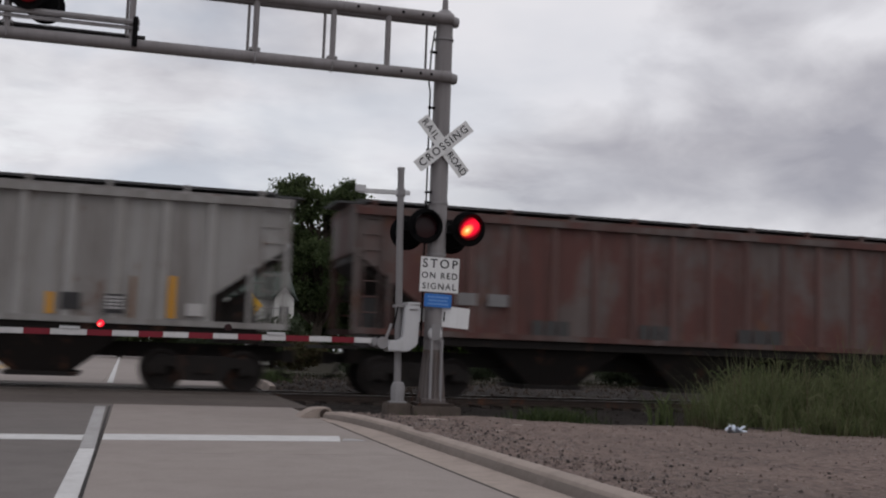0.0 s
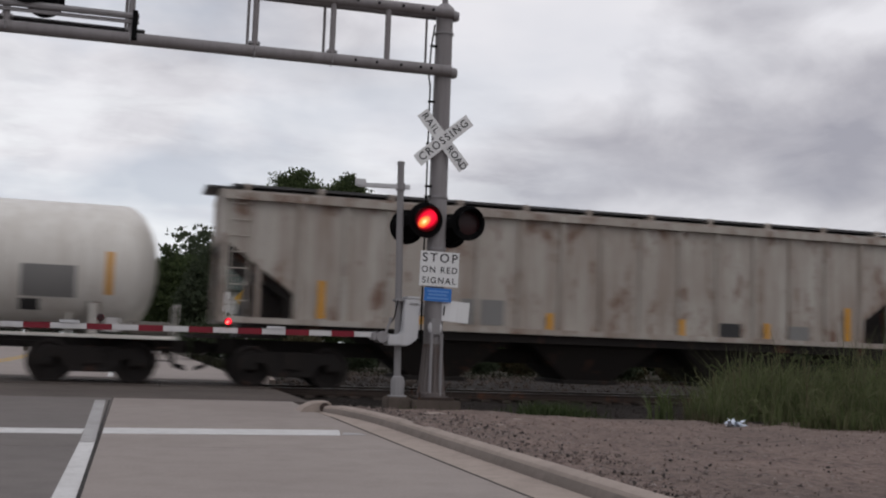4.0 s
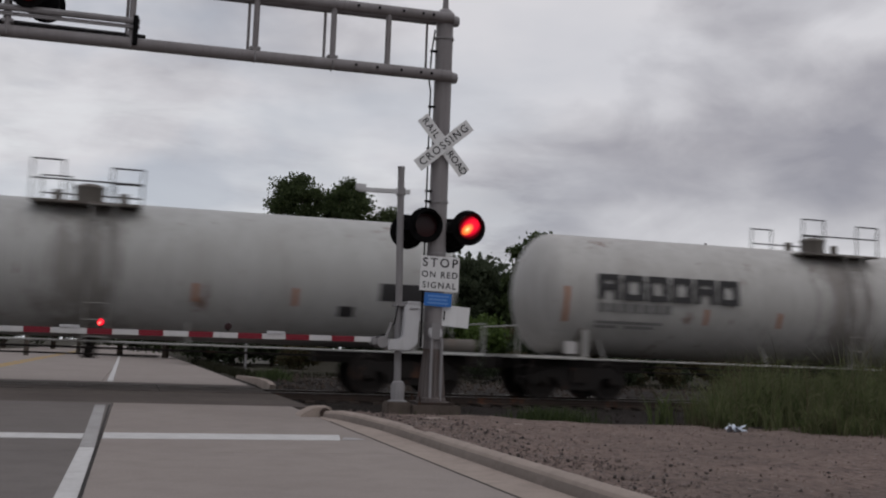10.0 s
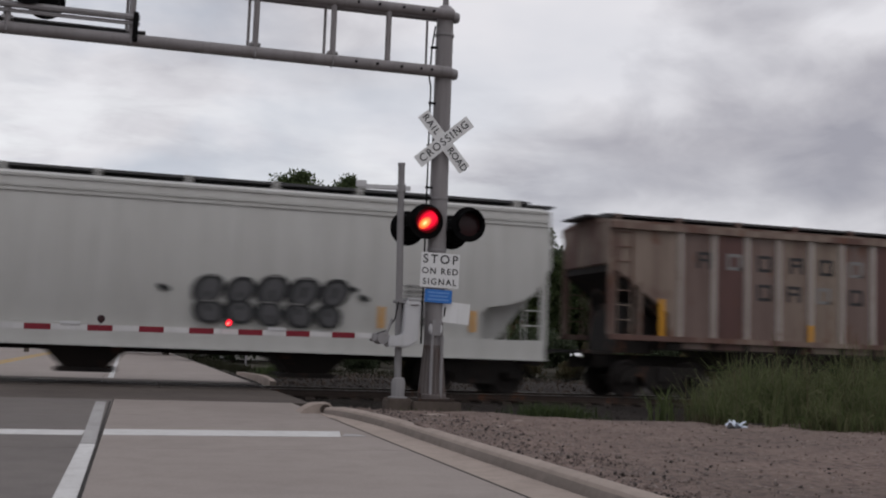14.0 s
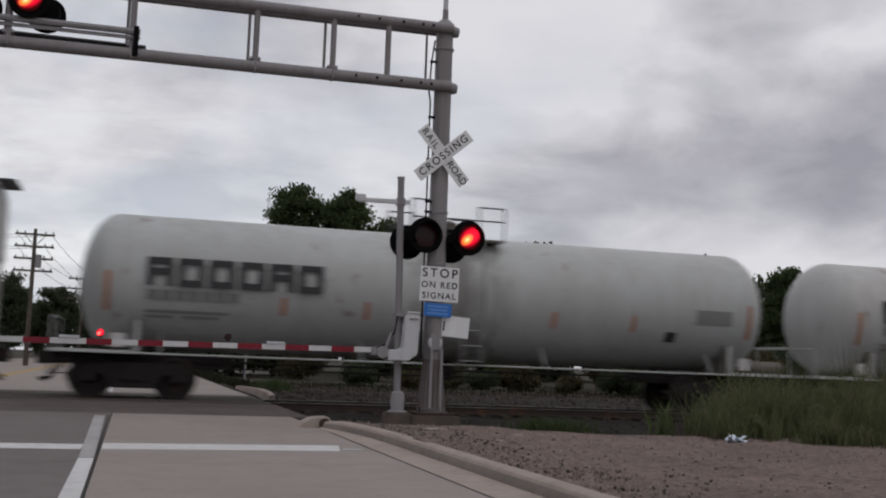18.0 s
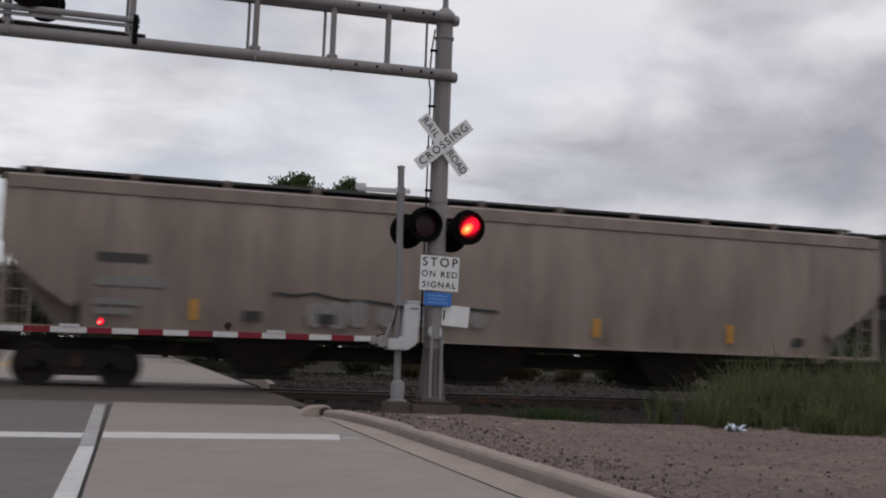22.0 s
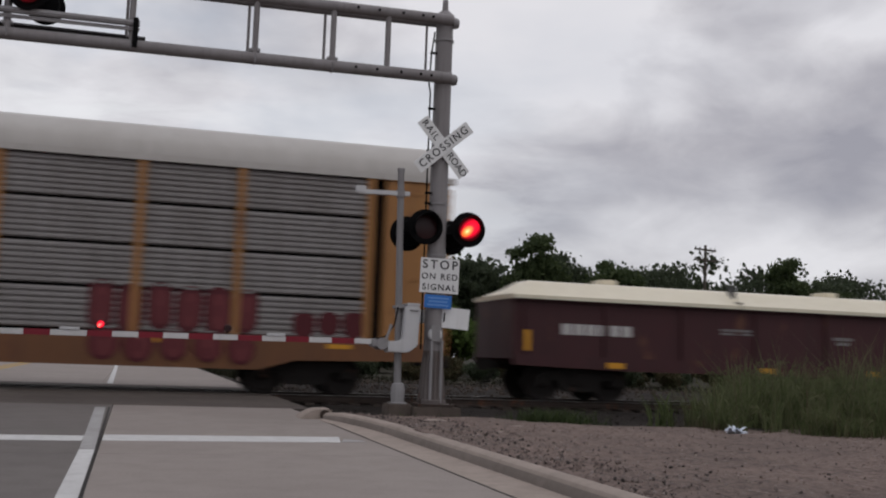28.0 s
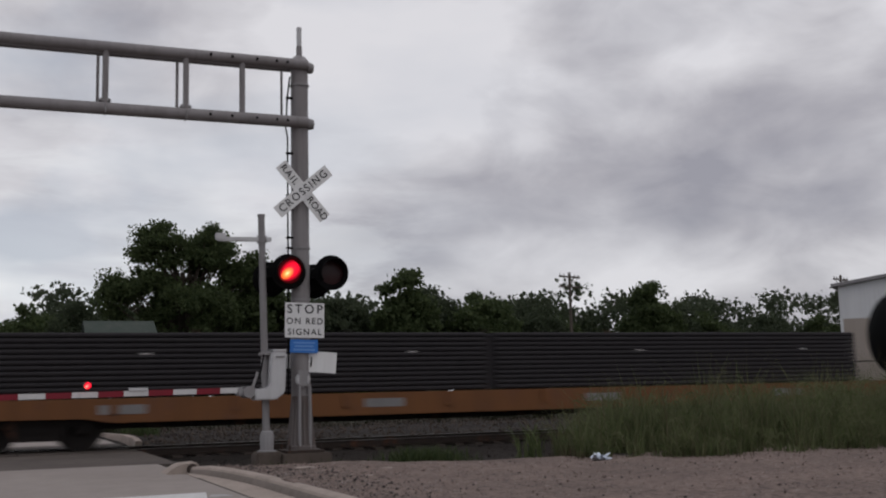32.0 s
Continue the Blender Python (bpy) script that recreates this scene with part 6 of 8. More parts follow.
def pipe_flat(L, label):
    h = L / 2
    rusty = body_paint("rusty_orange", (0.17, 0.068, 0.022), (0.075, 0.035, 0.02), 0.6, 0.5, 0.7)
    tar = body_paint("black_pipe", (0.034, 0.031, 0.034), (0.045, 0.041, 0.041), 0.6, 0.0, 0.85, shine=0.08)
    wood = M["timber"]
    car = thing("flat_car", label, "train car", "train cars")
    part("deck", G().box(-h, h, -1.35, 1.35, 0.98, 1.06), M["steel"], car)
    for y in (-1.38, 1.38):
        part("side_sill", G().prism([(-h, 1.12), (h, 1.12), (h, 0.72), (h - 3.2, 0.70), (h - 3.8, 0.60), (-h + 3.8, 0.60), (-h + 3.2, 0.70), (-h, 0.72)], "y", y - 0.06, y + 0.06), rusty, car, "rusty orange side sill")
        for k in range(10):
            x = -h + 1.2 + (L - 2.4) * k / 9
            part("stake_pocket", G().box(x - 0.09, x + 0.09, y * 1.03 - 0.06, y * 1.03 + 0.06, 0.78, 1.10), rusty, car, bevel=0.01)
    for s in (-1, 1):
        part("end_sill", G().box(s * h - 0.12, s * h + 0.12, -1.4, 1.4, 0.7, 1.14), rusty, car, bevel=0.02)
    part("under_sill", G().box(-h + 3, h - 3, -0.6, 0.6, 0.45, 0.98), M["steel"], car)
    r = 0.058
    z0, rows, cols = 1.14 + r, 12, 22
    step = 2 * r + 0.002
    part("load_core", G().box(-h + 1.1, h - 1.5, -(cols / 2 - 1) * step, (cols / 2 - 1) * step, 1.14, z0 + (rows - 1) * step - r), tar, car, "closely packed inner pipes")
    for a, b in ((-h + 0.9, -0.25), (0.05, h - 1.3)):
        pipe = mesh("pipe", G().lathe("x", [(a, r * 0.9), (a, r), (b, r), (b, r * 0.9), (b - 0.5, r * 0.9), (b - 0.5, 0.0)], 10), tar)
        for k in range(rows):
            for i in range(cols):
                if k == rows - 1 or i in (0, cols - 1):
                    part("pipe", pipe, None, car, "black coated steel pipe", at=pose(0, (i - (cols - 1) / 2) * step, z0 + k * step))
    for x in [-h + 1.5 + (L - 3.2) * q / 7 for q in range(8)]:
        part("dunnage", G().box(x - 0.06, x + 0.06, -1.28, 1.28, 1.06, 1.14), wood, car)
    for x in [-h + 2.0 + (L - 4.5) * q / 6 for q in range(7)]:
        part("load_strap", G().box(x - 0.03, x + 0.03, -1.27, -1.245, 1.1, 2.62), M["steel"], car)
    for x in (-8.5, -2.2, 4.3, 9.8):
        mark(car, "tag", "small white tag", x - 0.1, x + 0.1, 2.0, 2.12, "whitestencil", -1.27)
    for x in (-9, -3, 3, 9):
        mark(car, "stencil", "dim stencilled patch", x - 0.5, x + 0.5, 0.78, 0.98, "dimstencil", -1.44)
    add_running_gear(car, h, 2.3)
    return car


# ---- the consist, front to back: the place of each car's two ends along the track at 0 s ----
def s_at(t):
    """How far the train has run; it gathers speed from 17.7 to 23.6 m/s."""
    u = t / 32.0
    ends = -0.85 * max(0.0, 1.0 - t) ** 2 - 0.25 * max(0.0, t - 30.0) ** 2
    return ends + t * (17.6969 + 6.2108 * u - 5.5359 * u * u + 2.5332 * u ** 3)


CONSIST = []


def put_car(car, a, b):
    car.matrix_basis = pose((a + b) / 2, TRACK, 0)
    CONSIST.append((car, (a + b) / 2))
    return car


def strips(c, xs, z0, z1, y=-1.56, mat="reflect", w=0.075):
    for x in xs:
        mark(c, "reflector", "yellow reflective strip", x - w, x + w, z0, z1, mat, y)


def panel(c, x0, x1, z0, z1, mat, y=-1.555, label="stencilled panel"):
    mark(c, "placard", label, x0, x1, z0, z1, mat, y)


# red-brown and grey
a, b = 5.59, 23.86
c = put_car(ribbed_hopper(b - a, body_paint("red_grey", (0.13, 0.105, 0.098), (0.062, 0.036, 0.032), 0.95, 0.25, 0.65, 0.9, (0.12, 0.042, 0.035), 0.6), 15, rib_paint=body_paint("red_rib_dark", (0.15, 0.085, 0.075), (0.08, 0.045, 0.04), 0.8, 0.2), label="grimy grey and red-brown ribbed covered hopper car"), a, b)
for x in (-6.68, -5.90):
    panel(c, x, x + 0.50, 2.18, 2.47, "dimstencil", -1.55, "faded stencilled panel")
for x, w in ((-4.8, 1.0), (-2.0, 0.9), (0.75, 1.3)):
    bars(c, x, 1.72, w, 0.36, "faintstencil", -1.55, 1, chars=3)
# light grey, ribbed
a, b = -14.08, 4.12
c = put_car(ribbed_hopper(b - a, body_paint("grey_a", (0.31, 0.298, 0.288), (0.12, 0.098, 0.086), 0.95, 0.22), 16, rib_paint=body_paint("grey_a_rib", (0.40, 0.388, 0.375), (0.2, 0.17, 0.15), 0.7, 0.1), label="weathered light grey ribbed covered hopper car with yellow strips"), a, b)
strips(c, (-6.96, 6.57), 1.58, 2.5)
strips(c, (-4.1, -1.32, 1.40, 4.08), 1.58, 2.04)
bars(c, -7.4, 2.75, 1.35, 0.28, "whitestencil", -1.555, 1, chars=5)
bars(c, -7.2, 2.2, 1.35, 0.35, "greystencil", -1.555, 1, chars=4)
panel(c, 4.30, 4.69, 1.69, 2.05, "stencil", -1.555, "dark stencilled panel")
panel(c, 5.18, 5.59, 1.64, 2.05, "stencil", -1.555, "dark panel with pale lines")
bars(c, 5.21, 1.98, 0.35, 0.05, "whitestencil", -1.562, 4, chars=3)
panel(c, 5.70, 5.80, 1.45, 2.45, "rustystrip", -1.555, "rusty upright strip")
panel(c, 6.89, 7.25, 1.65, 1.92, "whitestencil", -1.555, "pale card")
a, b = -32.85, -15.3
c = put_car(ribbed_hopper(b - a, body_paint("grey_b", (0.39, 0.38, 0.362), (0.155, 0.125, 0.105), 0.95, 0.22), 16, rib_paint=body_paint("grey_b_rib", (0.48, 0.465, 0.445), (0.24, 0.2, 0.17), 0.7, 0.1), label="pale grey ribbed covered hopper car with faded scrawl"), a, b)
strips(c, (-6.8, 6.9), 1.52, 2.4)
strips(c, (-4.3, 1.5, 4.3), 1.52, 2.0)
bars(c, -7.5, 2.75, 1.6, 0.28, "whitestencil", -1.555, 1, chars=5)
bars(c, -7.2, 2.25, 2.0, 0.36, "greystencil", -1.555, 1, chars=5)
panel(c, 4.9, 5.25, 1.62, 1.92, "stencil", -1.555, "dark stencilled panel")
panel(c, 5.75, 6.1, 1.60, 1.95, "greystencil")
scrawl(c, -3.8, 1.85, 1.3, 0.7, M["greystencil"], -1.555, 3, "faint grey scrawl")
rusty = body_paint("rust_stain", (0.27, 0.185, 0.145), (0.17, 0.10, 0.075), 0.9, 0.35)
for x, w, z in ((6.05, 0.38, 2.15), (3.15, 0.3, 1.95), (-1.2, 0.5, 1.8), (0.6, 0.3, 2.3)):
    mark(c, "rust_stain", "brown rust stain", x - w / 2, x + w / 2, 1.28, z, rusty, -1.46)
# red, patched
a, b = -52.4, -34.4
red = body_paint("red", (0.175, 0.036, 0.028), (0.062, 0.026, 0.023), 0.95, 0.2, 0.65, 0.8, (0.105, 0.028, 0.024), 0.5)
c = put_car(ribbed_hopper(b - a, red, 17, label="faded red ribbed covered hopper car with pink repaint patches", rib_paint=body_paint("red_rib", (0.26, 0.07, 0.045), (0.12, 0.05, 0.04), 0.6, 0.1)), a, b)
pink = body_paint("pink_patch", (0.36, 0.14, 0.115), (0.2, 0.09, 0.08), 0.5)
pitch = (18.46 - 3.3 - 0.2) / 16


def cell(c, k, z0, z1, mat, n=1):
    x = -(18.46 / 2) + 1.75 + k * pitch
    mark(c, "patch", "", x + 0.09, x + n * pitch - 0.09, z0, z1, mat, -1.46, 0.004)


for k, z0, z1 in ((8, 3.2, 4.1), (9, 2.6, 4.1), (10, 1.5, 4.1), (12, 2.7, 4.1), (13, 2.7, 4.1), (14, 2.7, 4.1)):
    cell(c, k, z0, z1, pink)
for k, z0, z1, mt in ((0, 2.5, 3.0, "rosestencil"), (1, 2.5, 3.0, "rosestencil"), (2, 2.6, 3.1, "rosestencil"), (4, 2.6, 3.1, "rosestencil"), (2, 1.6, 2.15, "greystencil"), (4, 1.6, 2.15, "greystencil"), (0, 1.45, 1.85, "rosestencil")):
    cell(c, k, z0, z1, mt)
cell(c, 3, 2.53, 3.15, pink)
cell(c, 6, 1.63, 2.04, pink, 1)
strips(c, (-6.9,), 1.4, 2.3)
strips(c, (-2.0, 3.4), 1.4, 1.85)
# dirty white
a, b = -71.82, -53.48
c = put_car(ribbed_hopper(b - a, body_paint("dirty_white", (0.44, 0.41, 0.37), (0.19, 0.12, 0.085), 0.85, 0.55, 0.7, 0.8), 15, label="dirty white ribbed covered hopper car streaked with rust"), a, b)
strips(c, (-4.6, -1.37, 2.15, 4.56), 1.55, 1.95)
strips(c, (-6.9, 6.95), 1.58, 2.44)
panel(c, 3.2, 3.8, 1.5, 1.9, "stencil", -1.555, "dark panel")
panel(c, 5.2, 5.8, 1.5, 1.9, "greystencil")
panel(c, -3.6, -2.5, 1.6, 2.2, "greystencil", -1.47, "dark panel")


def on_tank(c, spots, mat, name, label="", r=1.54, zc=2.62):
    """Patches on a shell, each (start, end, bottom, top)."""
    for x0, x1, z0, z1 in spots:
        on_shell(c, x0, x1, (z0 + z1) / 2 - zc, z1 - z0, mat, name, label, r, zc)


def tapes(c, spots, mat="reflect", w=0.075, r=1.54, zc=2.62):
    on_tank(c, [(x - w, x + w, z0, z1) for x, z0, z1 in spots], mat, "reflector", "reflective strip", r, zc)


def tank_ends(c, L, mat):
    for s in (-1, 1):
        mark(c, "hazard_placard", "small tilted placard", s * (L / 2 - 0.9) - 0.17, s * (L / 2 - 0.9) + 0.17, 1.12, 1.42, mat, -1.40)


def owner_lines(c, x0, x1, z0, z1, mat, small, r=1.54, zc=2.62, num=(-0.5, 0.29)):
    """The owner's name as hollow blocks, a number line and fine print below it."""
    shell_mark(c, "rings", x0, (z0 + z1) / 2 - zc, x1 - x0, z1 - z0, mat, r, zc)
    z = z0 + num[0] + num[1] / 2
    shell_mark(c, "bars", x0, z - zc + 0.02, 2.03, num[1] * 0.75, small, r, zc, chars=7)
    shell_mark(c, "bars", x0, z - zc - 0.34, 1.8, 0.08, "greystencil" if small == "stencil" else "dimstencil", r, zc, rows=2, chars=9)


# two short white tanks
white_tank = body_paint("white_tank", (0.68, 0.655, 0.61), (0.34, 0.28, 0.22), 0.45, 0.0, 0.4, spill=0.3)
R, Z = 1.45, 2.55
for a, b in ((-87.19, -73.13), (-103.2, -89.03)):
    L = b - a
    c = put_car(tank_car(L, white_tank, "short clean white tank car with black lettering bars", gear="short", dome=0.36, shade=M["rail"], r=R, zc=Z), a, b)
    tapes(c, ((-6.44, 1.9, 2.86), (-3.5, 2.2, 2.5), (-1.18, 2.1, 2.57), (3.4, 2.1, 2.54), (6.02, 1.9, 2.83)), "reflect", 0.075, R, Z)
    on_tank(c, ((1.47, 2.21, 1.95, 2.26),), "reflect", "placard", "yellow panel", R, Z)
    on_tank(c, ((4.23, 5.34, 1.81, 2.49), ), "greystencil", "placard", "grey stencilled panel", R, Z)
    on_tank(c, ((4.21, 4.61, 1.52, 1.76),), "stencil", "placard", "dark panel", R, Z)
    shell_mark(c, "bars", -5.84, 2.10 - 2.55, 2.05, 0.27, "stencil", R, Z, chars=8)
    shell_mark(c, "bars", -5.84, 1.78 - 2.55, 2.2, 0.09, "greystencil", R, Z, rows=2, chars=12)
    for x, z in ((-1.75, 2.72), (0.62, 2.5), (-4.0, 2.05)):
        a_z = math.asin((z - Z) / R)
        for k, (dx, dz, w, turn) in enumerate(((0, 0.14, 0.42, 25), (0.08, 0.0, 0.5, -12), (-0.04, -0.13, 0.46, 18))):
            part("faded_emblem", G().prism(rounded(w, 0.085, 0.035), "y", -0.0015, 0.0015), M["emblem"], c, smooth=0,
                 at=pose(x + dx, -(R + 0.012) * math.cos(a_z), z + dz, -math.degrees(a_z), turn, 0))
    tank_ends(c, L, "whitestencil")
# pale green-white smooth hopper
a, b = -125.65, -104.66
c = put_car(smooth_hopper(b - a, body_paint("pale_green", (0.47, 0.475, 0.44), (0.29, 0.28, 0.25), 0.5), "pale greenish-white smooth-sided covered hopper car", bands=False, sill=0.2), a, b)
bars(c, -8.42, 2.6, 1.2, 0.22, "stencil", -1.565, 1, chars=5)
bars(c, -8.39, 2.1, 1.0, 0.21, "stencil", -1.565, 1, chars=5)
bars(c, -8.4, 1.65, 3.2, 0.07, "greystencil", -1.545, 2, chars=12)
panel(c, -6.5, -6.0, 1.8, 2.1, "greystencil", -1.56, "faint square panel")
strips(c, (-5.85, 0.05, 3.1, 7.0), 1.37, 1.83, -1.55, "oldreflect")
bars(c, 1.0, 2.25, 1.8, 0.05, "greystencil", -1.565, 2, chars=6)
panel(c, 9.0, 9.35, 1.5, 1.75, "stencil", -1.56, "dark panel")
# grey and tan tanks with the owner's mark
OLD, NEW = "oldreflect", "reflect"
TANKS = (
    (-144.42, -127.11, "tank_grey_a", (0.42, 0.43, 0.42), (0.24, 0.22, 0.20), 0.45, "pale grey tank car with dark block marks", -6.87, 2.47, (-7.9, -4.27, -2.3, 4.1, 7.5),
     ((2.95, 3.74, 2.0, 2.39, NEW), (5.71, 6.84, 2.13, 2.68, "greystencil"), (5.9, 6.25, 1.7, 1.95, "stencil"))),
    (-163.48, -146.36, "tank_tan", (0.42, 0.38, 0.33), (0.24, 0.18, 0.14), 0.65, "dirty tan tank car with dark block marks and an orange panel", -6.89, 2.36, (-7.95, -4.3, -2.5, 2.4, 7.6),
     ((-1.97, -1.71, 2.6, 2.8, "whitestencil"), (3.1, 3.41, 2.63, 2.87, "whitestencil"), (4.34, 5.86, 2.19, 2.58, NEW), (5.93, 6.69, 2.11, 2.82, "whitestencil"), (6.71, 7.83, 2.29, 2.69, "stencil"), (-7.9, -7.4, 1.75, 2.2, "whitestencil"))),
    (-182.49, -165.23, "tank_grey_b", (0.46, 0.45, 0.43), (0.24, 0.21, 0.19), 0.55, "light grey tank car stained with dark runs", -7.1, 2.47, (-7.9, -4.1, -2.0, 2.6, 4.7, 7.6),
     ((6.06, 7.10, 2.21, 2.57, "stencil"), (1.9, 3.0, 1.7, 1.92, "greystencil"))),
    (-201.58, -184.23, "tank_grey_c", (0.43, 0.43, 0.415), (0.25, 0.23, 0.21), 0.5, "grey tank car with a patched panel", -7.2, 2.47, (-7.9, -2.3, 2.4, 4.6, 7.9),
     ((6.53, 7.69, 2.16, 2.56, "stencil"), (-4.39, -2.89, 1.6, 2.15, "whitestencil"), (5.6, 5.95, 1.76, 2.0, "stencil"))),
    (-220.64, -203.55, "tank_beige", (0.47, 0.42, 0.37), (0.28, 0.21, 0.17), 0.55, "beige tank car with dark block marks", -7.53, 2.47, (-8.0, -3.2, -1.6, 4.4, 7.7),
     ((5.14, 5.80, 2.23, 2.59, NEW), (6.21, 7.31, 2.26, 2.68, "stencil"), (2.07, 3.07, 2.1, 2.45, "greystencil"))),
    (-303.4, -286.8, "tank_grey_c", None, None, 0.5, "pale grey tank car with dark block marks", -7.4, 2.47, (-8.3, -4.1, -2.2, 2.6, 4.7, 8.2),
     ((6.4, 7.4, 2.2, 2.58, "greystencil"), (5.5, 5.8, 1.75, 2.0, "stencil"))),
    (-321.6, -304.8, "tank_white_b", (0.50, 0.495, 0.475), (0.25, 0.22, 0.2), 0.45, "off-white tank car with dark block marks", -6.75, 2.47, (-7.8, -4.1, -2.2, 2.4, 4.5, 7.7),
     ((6.2, 7.2, 2.2, 2.58, "greystencil"), (5.4, 5.7, 1.75, 2.0, "stencil"))),
    (-340.55, -323.34, "tank_grey_d", (0.45, 0.445, 0.43), (0.25, 0.22, 0.2), 0.45, "pale grey tank car with dark block marks", -7.1, 2.47, (-7.8, -4.1, -2.2, 2.4, 4.5, 7.7),
     ((6.2, 7.2, 2.2, 2.58, "stencil"), (5.4, 5.7, 1.75, 2.0, "stencil"))),
    (-359.26, -342.21, "tank_grey_a", None, None, 0.45, "pale grey tank car with dark block marks", -7.1, 2.47, (-7.9, -4.1, -2.2, 2.4, 4.5, 7.7),
     ((6.2, 7.2, 2.2, 2.58, "greystencil"), (5.4, 5.7, 1.75, 2.0, "stencil"))),
)
for a, b, key, base_c, dirt_c, amt, lab, nx, nz, tape_at, pl in TANKS:
    L = b - a
    c = put_car(tank_car(L, body_paint(key, base_c, dirt_c, amt, 0.05, 0.45, spill=0.75 if "stained" in lab or "tan" in lab else 0.4) if base_c else PAINTS[key], lab, shade=M["manway"] if "tan" in lab or "stained" in lab or "patched" in lab else None), a, b)
    owner_lines(c, nx, nx + 3.95, nz, nz + 0.63, "stencil", "greystencil", num=(-0.35, 0.29))
    tapes(c, [(x, 1.9 if abs(x) > 6 else 1.95, 2.75 if abs(x) > 6 else 2.35) for x in tape_at], OLD, 0.06)
    for x0, x1, z0, z1, mt in pl:
        on_tank(c, ((x0, x1, z0, z1),), mt, "placard", "stencilled panel")
    tank_ends(c, L, "whitestencil")
# long black tank, white block marks
a, b = -242.86, -222.45
L = b - a
black_tank = body_paint("tank_black", (0.0095, 0.009, 0.010), (0.020, 0.016, 0.0145), 0.6, 0.0, 0.5, shine=0.16)
R, Z = 1.58, 2.60
clean_black = body_paint("tank_clean_black", (0.010, 0.0095, 0.0105), (0.018, 0.016, 0.015), 0.5, 0.0, 0.45, shine=0.14)
c = put_car(tank_car(L, clean_black, "long glossy black tank car with white block marks", r=R, zc=Z, shade=M["black"]), a, b)
owner_lines(c, -9.09, -5.12, 2.66, 3.29, "white", "dimstencil", R, Z, num=(-0.53, 0.27))
tapes(c, [(x, 1.95, 2.5) for x in (-9.5, -6.6, 0.6, 3.8, 6.4)], OLD, 0.06, R, Z)
on_tank(c, ((5.06, 5.82, 2.72, 3.01),), "reflect", "placard", "orange panel", R, Z)
on_tank(c, ((-0.97, -0.11, 1.84, 2.08), (8.07, 9.2, 2.21, 2.70)), "faintstencil", "placard", "faint stencilled panel", R, Z)
part("long_rail", G().tube([(-2.4, -1.25, 4.05), (-1.7, -1.25, 4.55), (3.4, -1.25, 4.55)], 0.018, 5).tube([(-2.4, -1.25, 4.28), (3.2, -1.25, 4.28)], 0.015, 5), clean_black, c, "long thin guard rail")
# ribbed tan hopper with big faded block marks
a, b = -262.85, -244.31
tanp = body_paint("tan_ribbed", (0.25, 0.195, 0.16), (0.09, 0.05, 0.042), 0.95, 0.35, 0.7, 0.8, (0.14, 0.075, 0.062), 0.6)
c = put_car(ribbed_hopper(b - a, tanp, 17, label="tan ribbed covered hopper car with faded block marks and rust streaks", rib_paint=body_paint("tan_rib", (0.44, 0.395, 0.36), (0.23, 0.175, 0.15), 0.8, 0.15), shift=0.2), a, b)
maroon, dun, beige = [body_paint("tan_" + k, v, w, 0.95, 0.3) for k, v, w in (("maroon", (0.115, 0.056, 0.05), (0.06, 0.033, 0.028)), ("dun", (0.185, 0.132, 0.115), (0.085, 0.05, 0.042)), ("beige", (0.25, 0.20, 0.16), (0.13, 0.08, 0.062)))]
for k, tone in ((0, dun), (1, maroon), (2, dun), (4, beige), (5, dun), (6, maroon), (7, dun), (8, maroon), (9, beige), (10, beige), (12, dun), (13, beige), (15, dun)):
    x = -7.32 + 0.94 * k
    mark(c, "side_panel", "", x + 0.09, x + 0.85, 1.26, 4.14, tone, -1.46, 0.003)
for x0, x1, z0, z1 in ((3.14, 3.86, 1.9, 3.2), (4.08, 4.80, 2.1, 3.3)):
    mark(c, "repaint_patch", "reddish faded patch", x0, x1, z0, z1, body_paint("tan_red", (0.24, 0.115, 0.10), (0.15, 0.08, 0.065), 0.9, 0.1), -1.46, 0.006)
for n, (x, z) in enumerate([(x, 3.50) for x in (-6.65, -5.80, -4.92, -3.98, -3.1, -2.18, 1.6, 2.73, 3.70, 5.37, 6.2)] + [(x, 2.76) for x in (-4.92, -4.06, -3.17, -2.18, 1.80, 2.73, 3.61, 4.51)]):
    g = G().box(-0.21, -0.12, -0.0015, 0.0015, -0.21, 0.21).box(-0.12, 0.21, -0.0015, 0.0015, 0.13, 0.21)
    g.box(-0.12, 0.21, -0.0015, 0.0015, -0.21, -0.13) if n % 3 else g.box(-0.12, 0.12, -0.0015, 0.0015, -0.03, 0.04)
    g.box(0.12, 0.21, -0.0015, 0.0015, -0.21, 0.13)
    part("block_mark", g, M["greystencil"] if n % 4 == 1 else M["stencil"], c, "faded dark block", smooth=0, at=pose(x, -1.471, z))
strips(c, (-7.86, 7.46), 1.48, 2.46)
strips(c, (-3.61, 0.31, 4.08), 1.48, 1.98)
panel(c, 4.2, 4.75, 1.62, 2.02, "stencil", -1.468, "dark stencilled panel")
panel(c, 4.46, 4.64, 1.66, 1.86, "whitestencil", -1.474, "pale card")
panel(c, 5.0, 5.6, 1.70, 2.12, "whitestencil", -1.468, "pale stencilled panel")
panel(c, 5.05, 5.55, 1.62, 1.86, "stencil", -1.474, "dark stencilled panel")
panel(c, 6.0, 6.5, 1.55, 1.9, "whitestencil", -1.468, "pale stencilled panel")
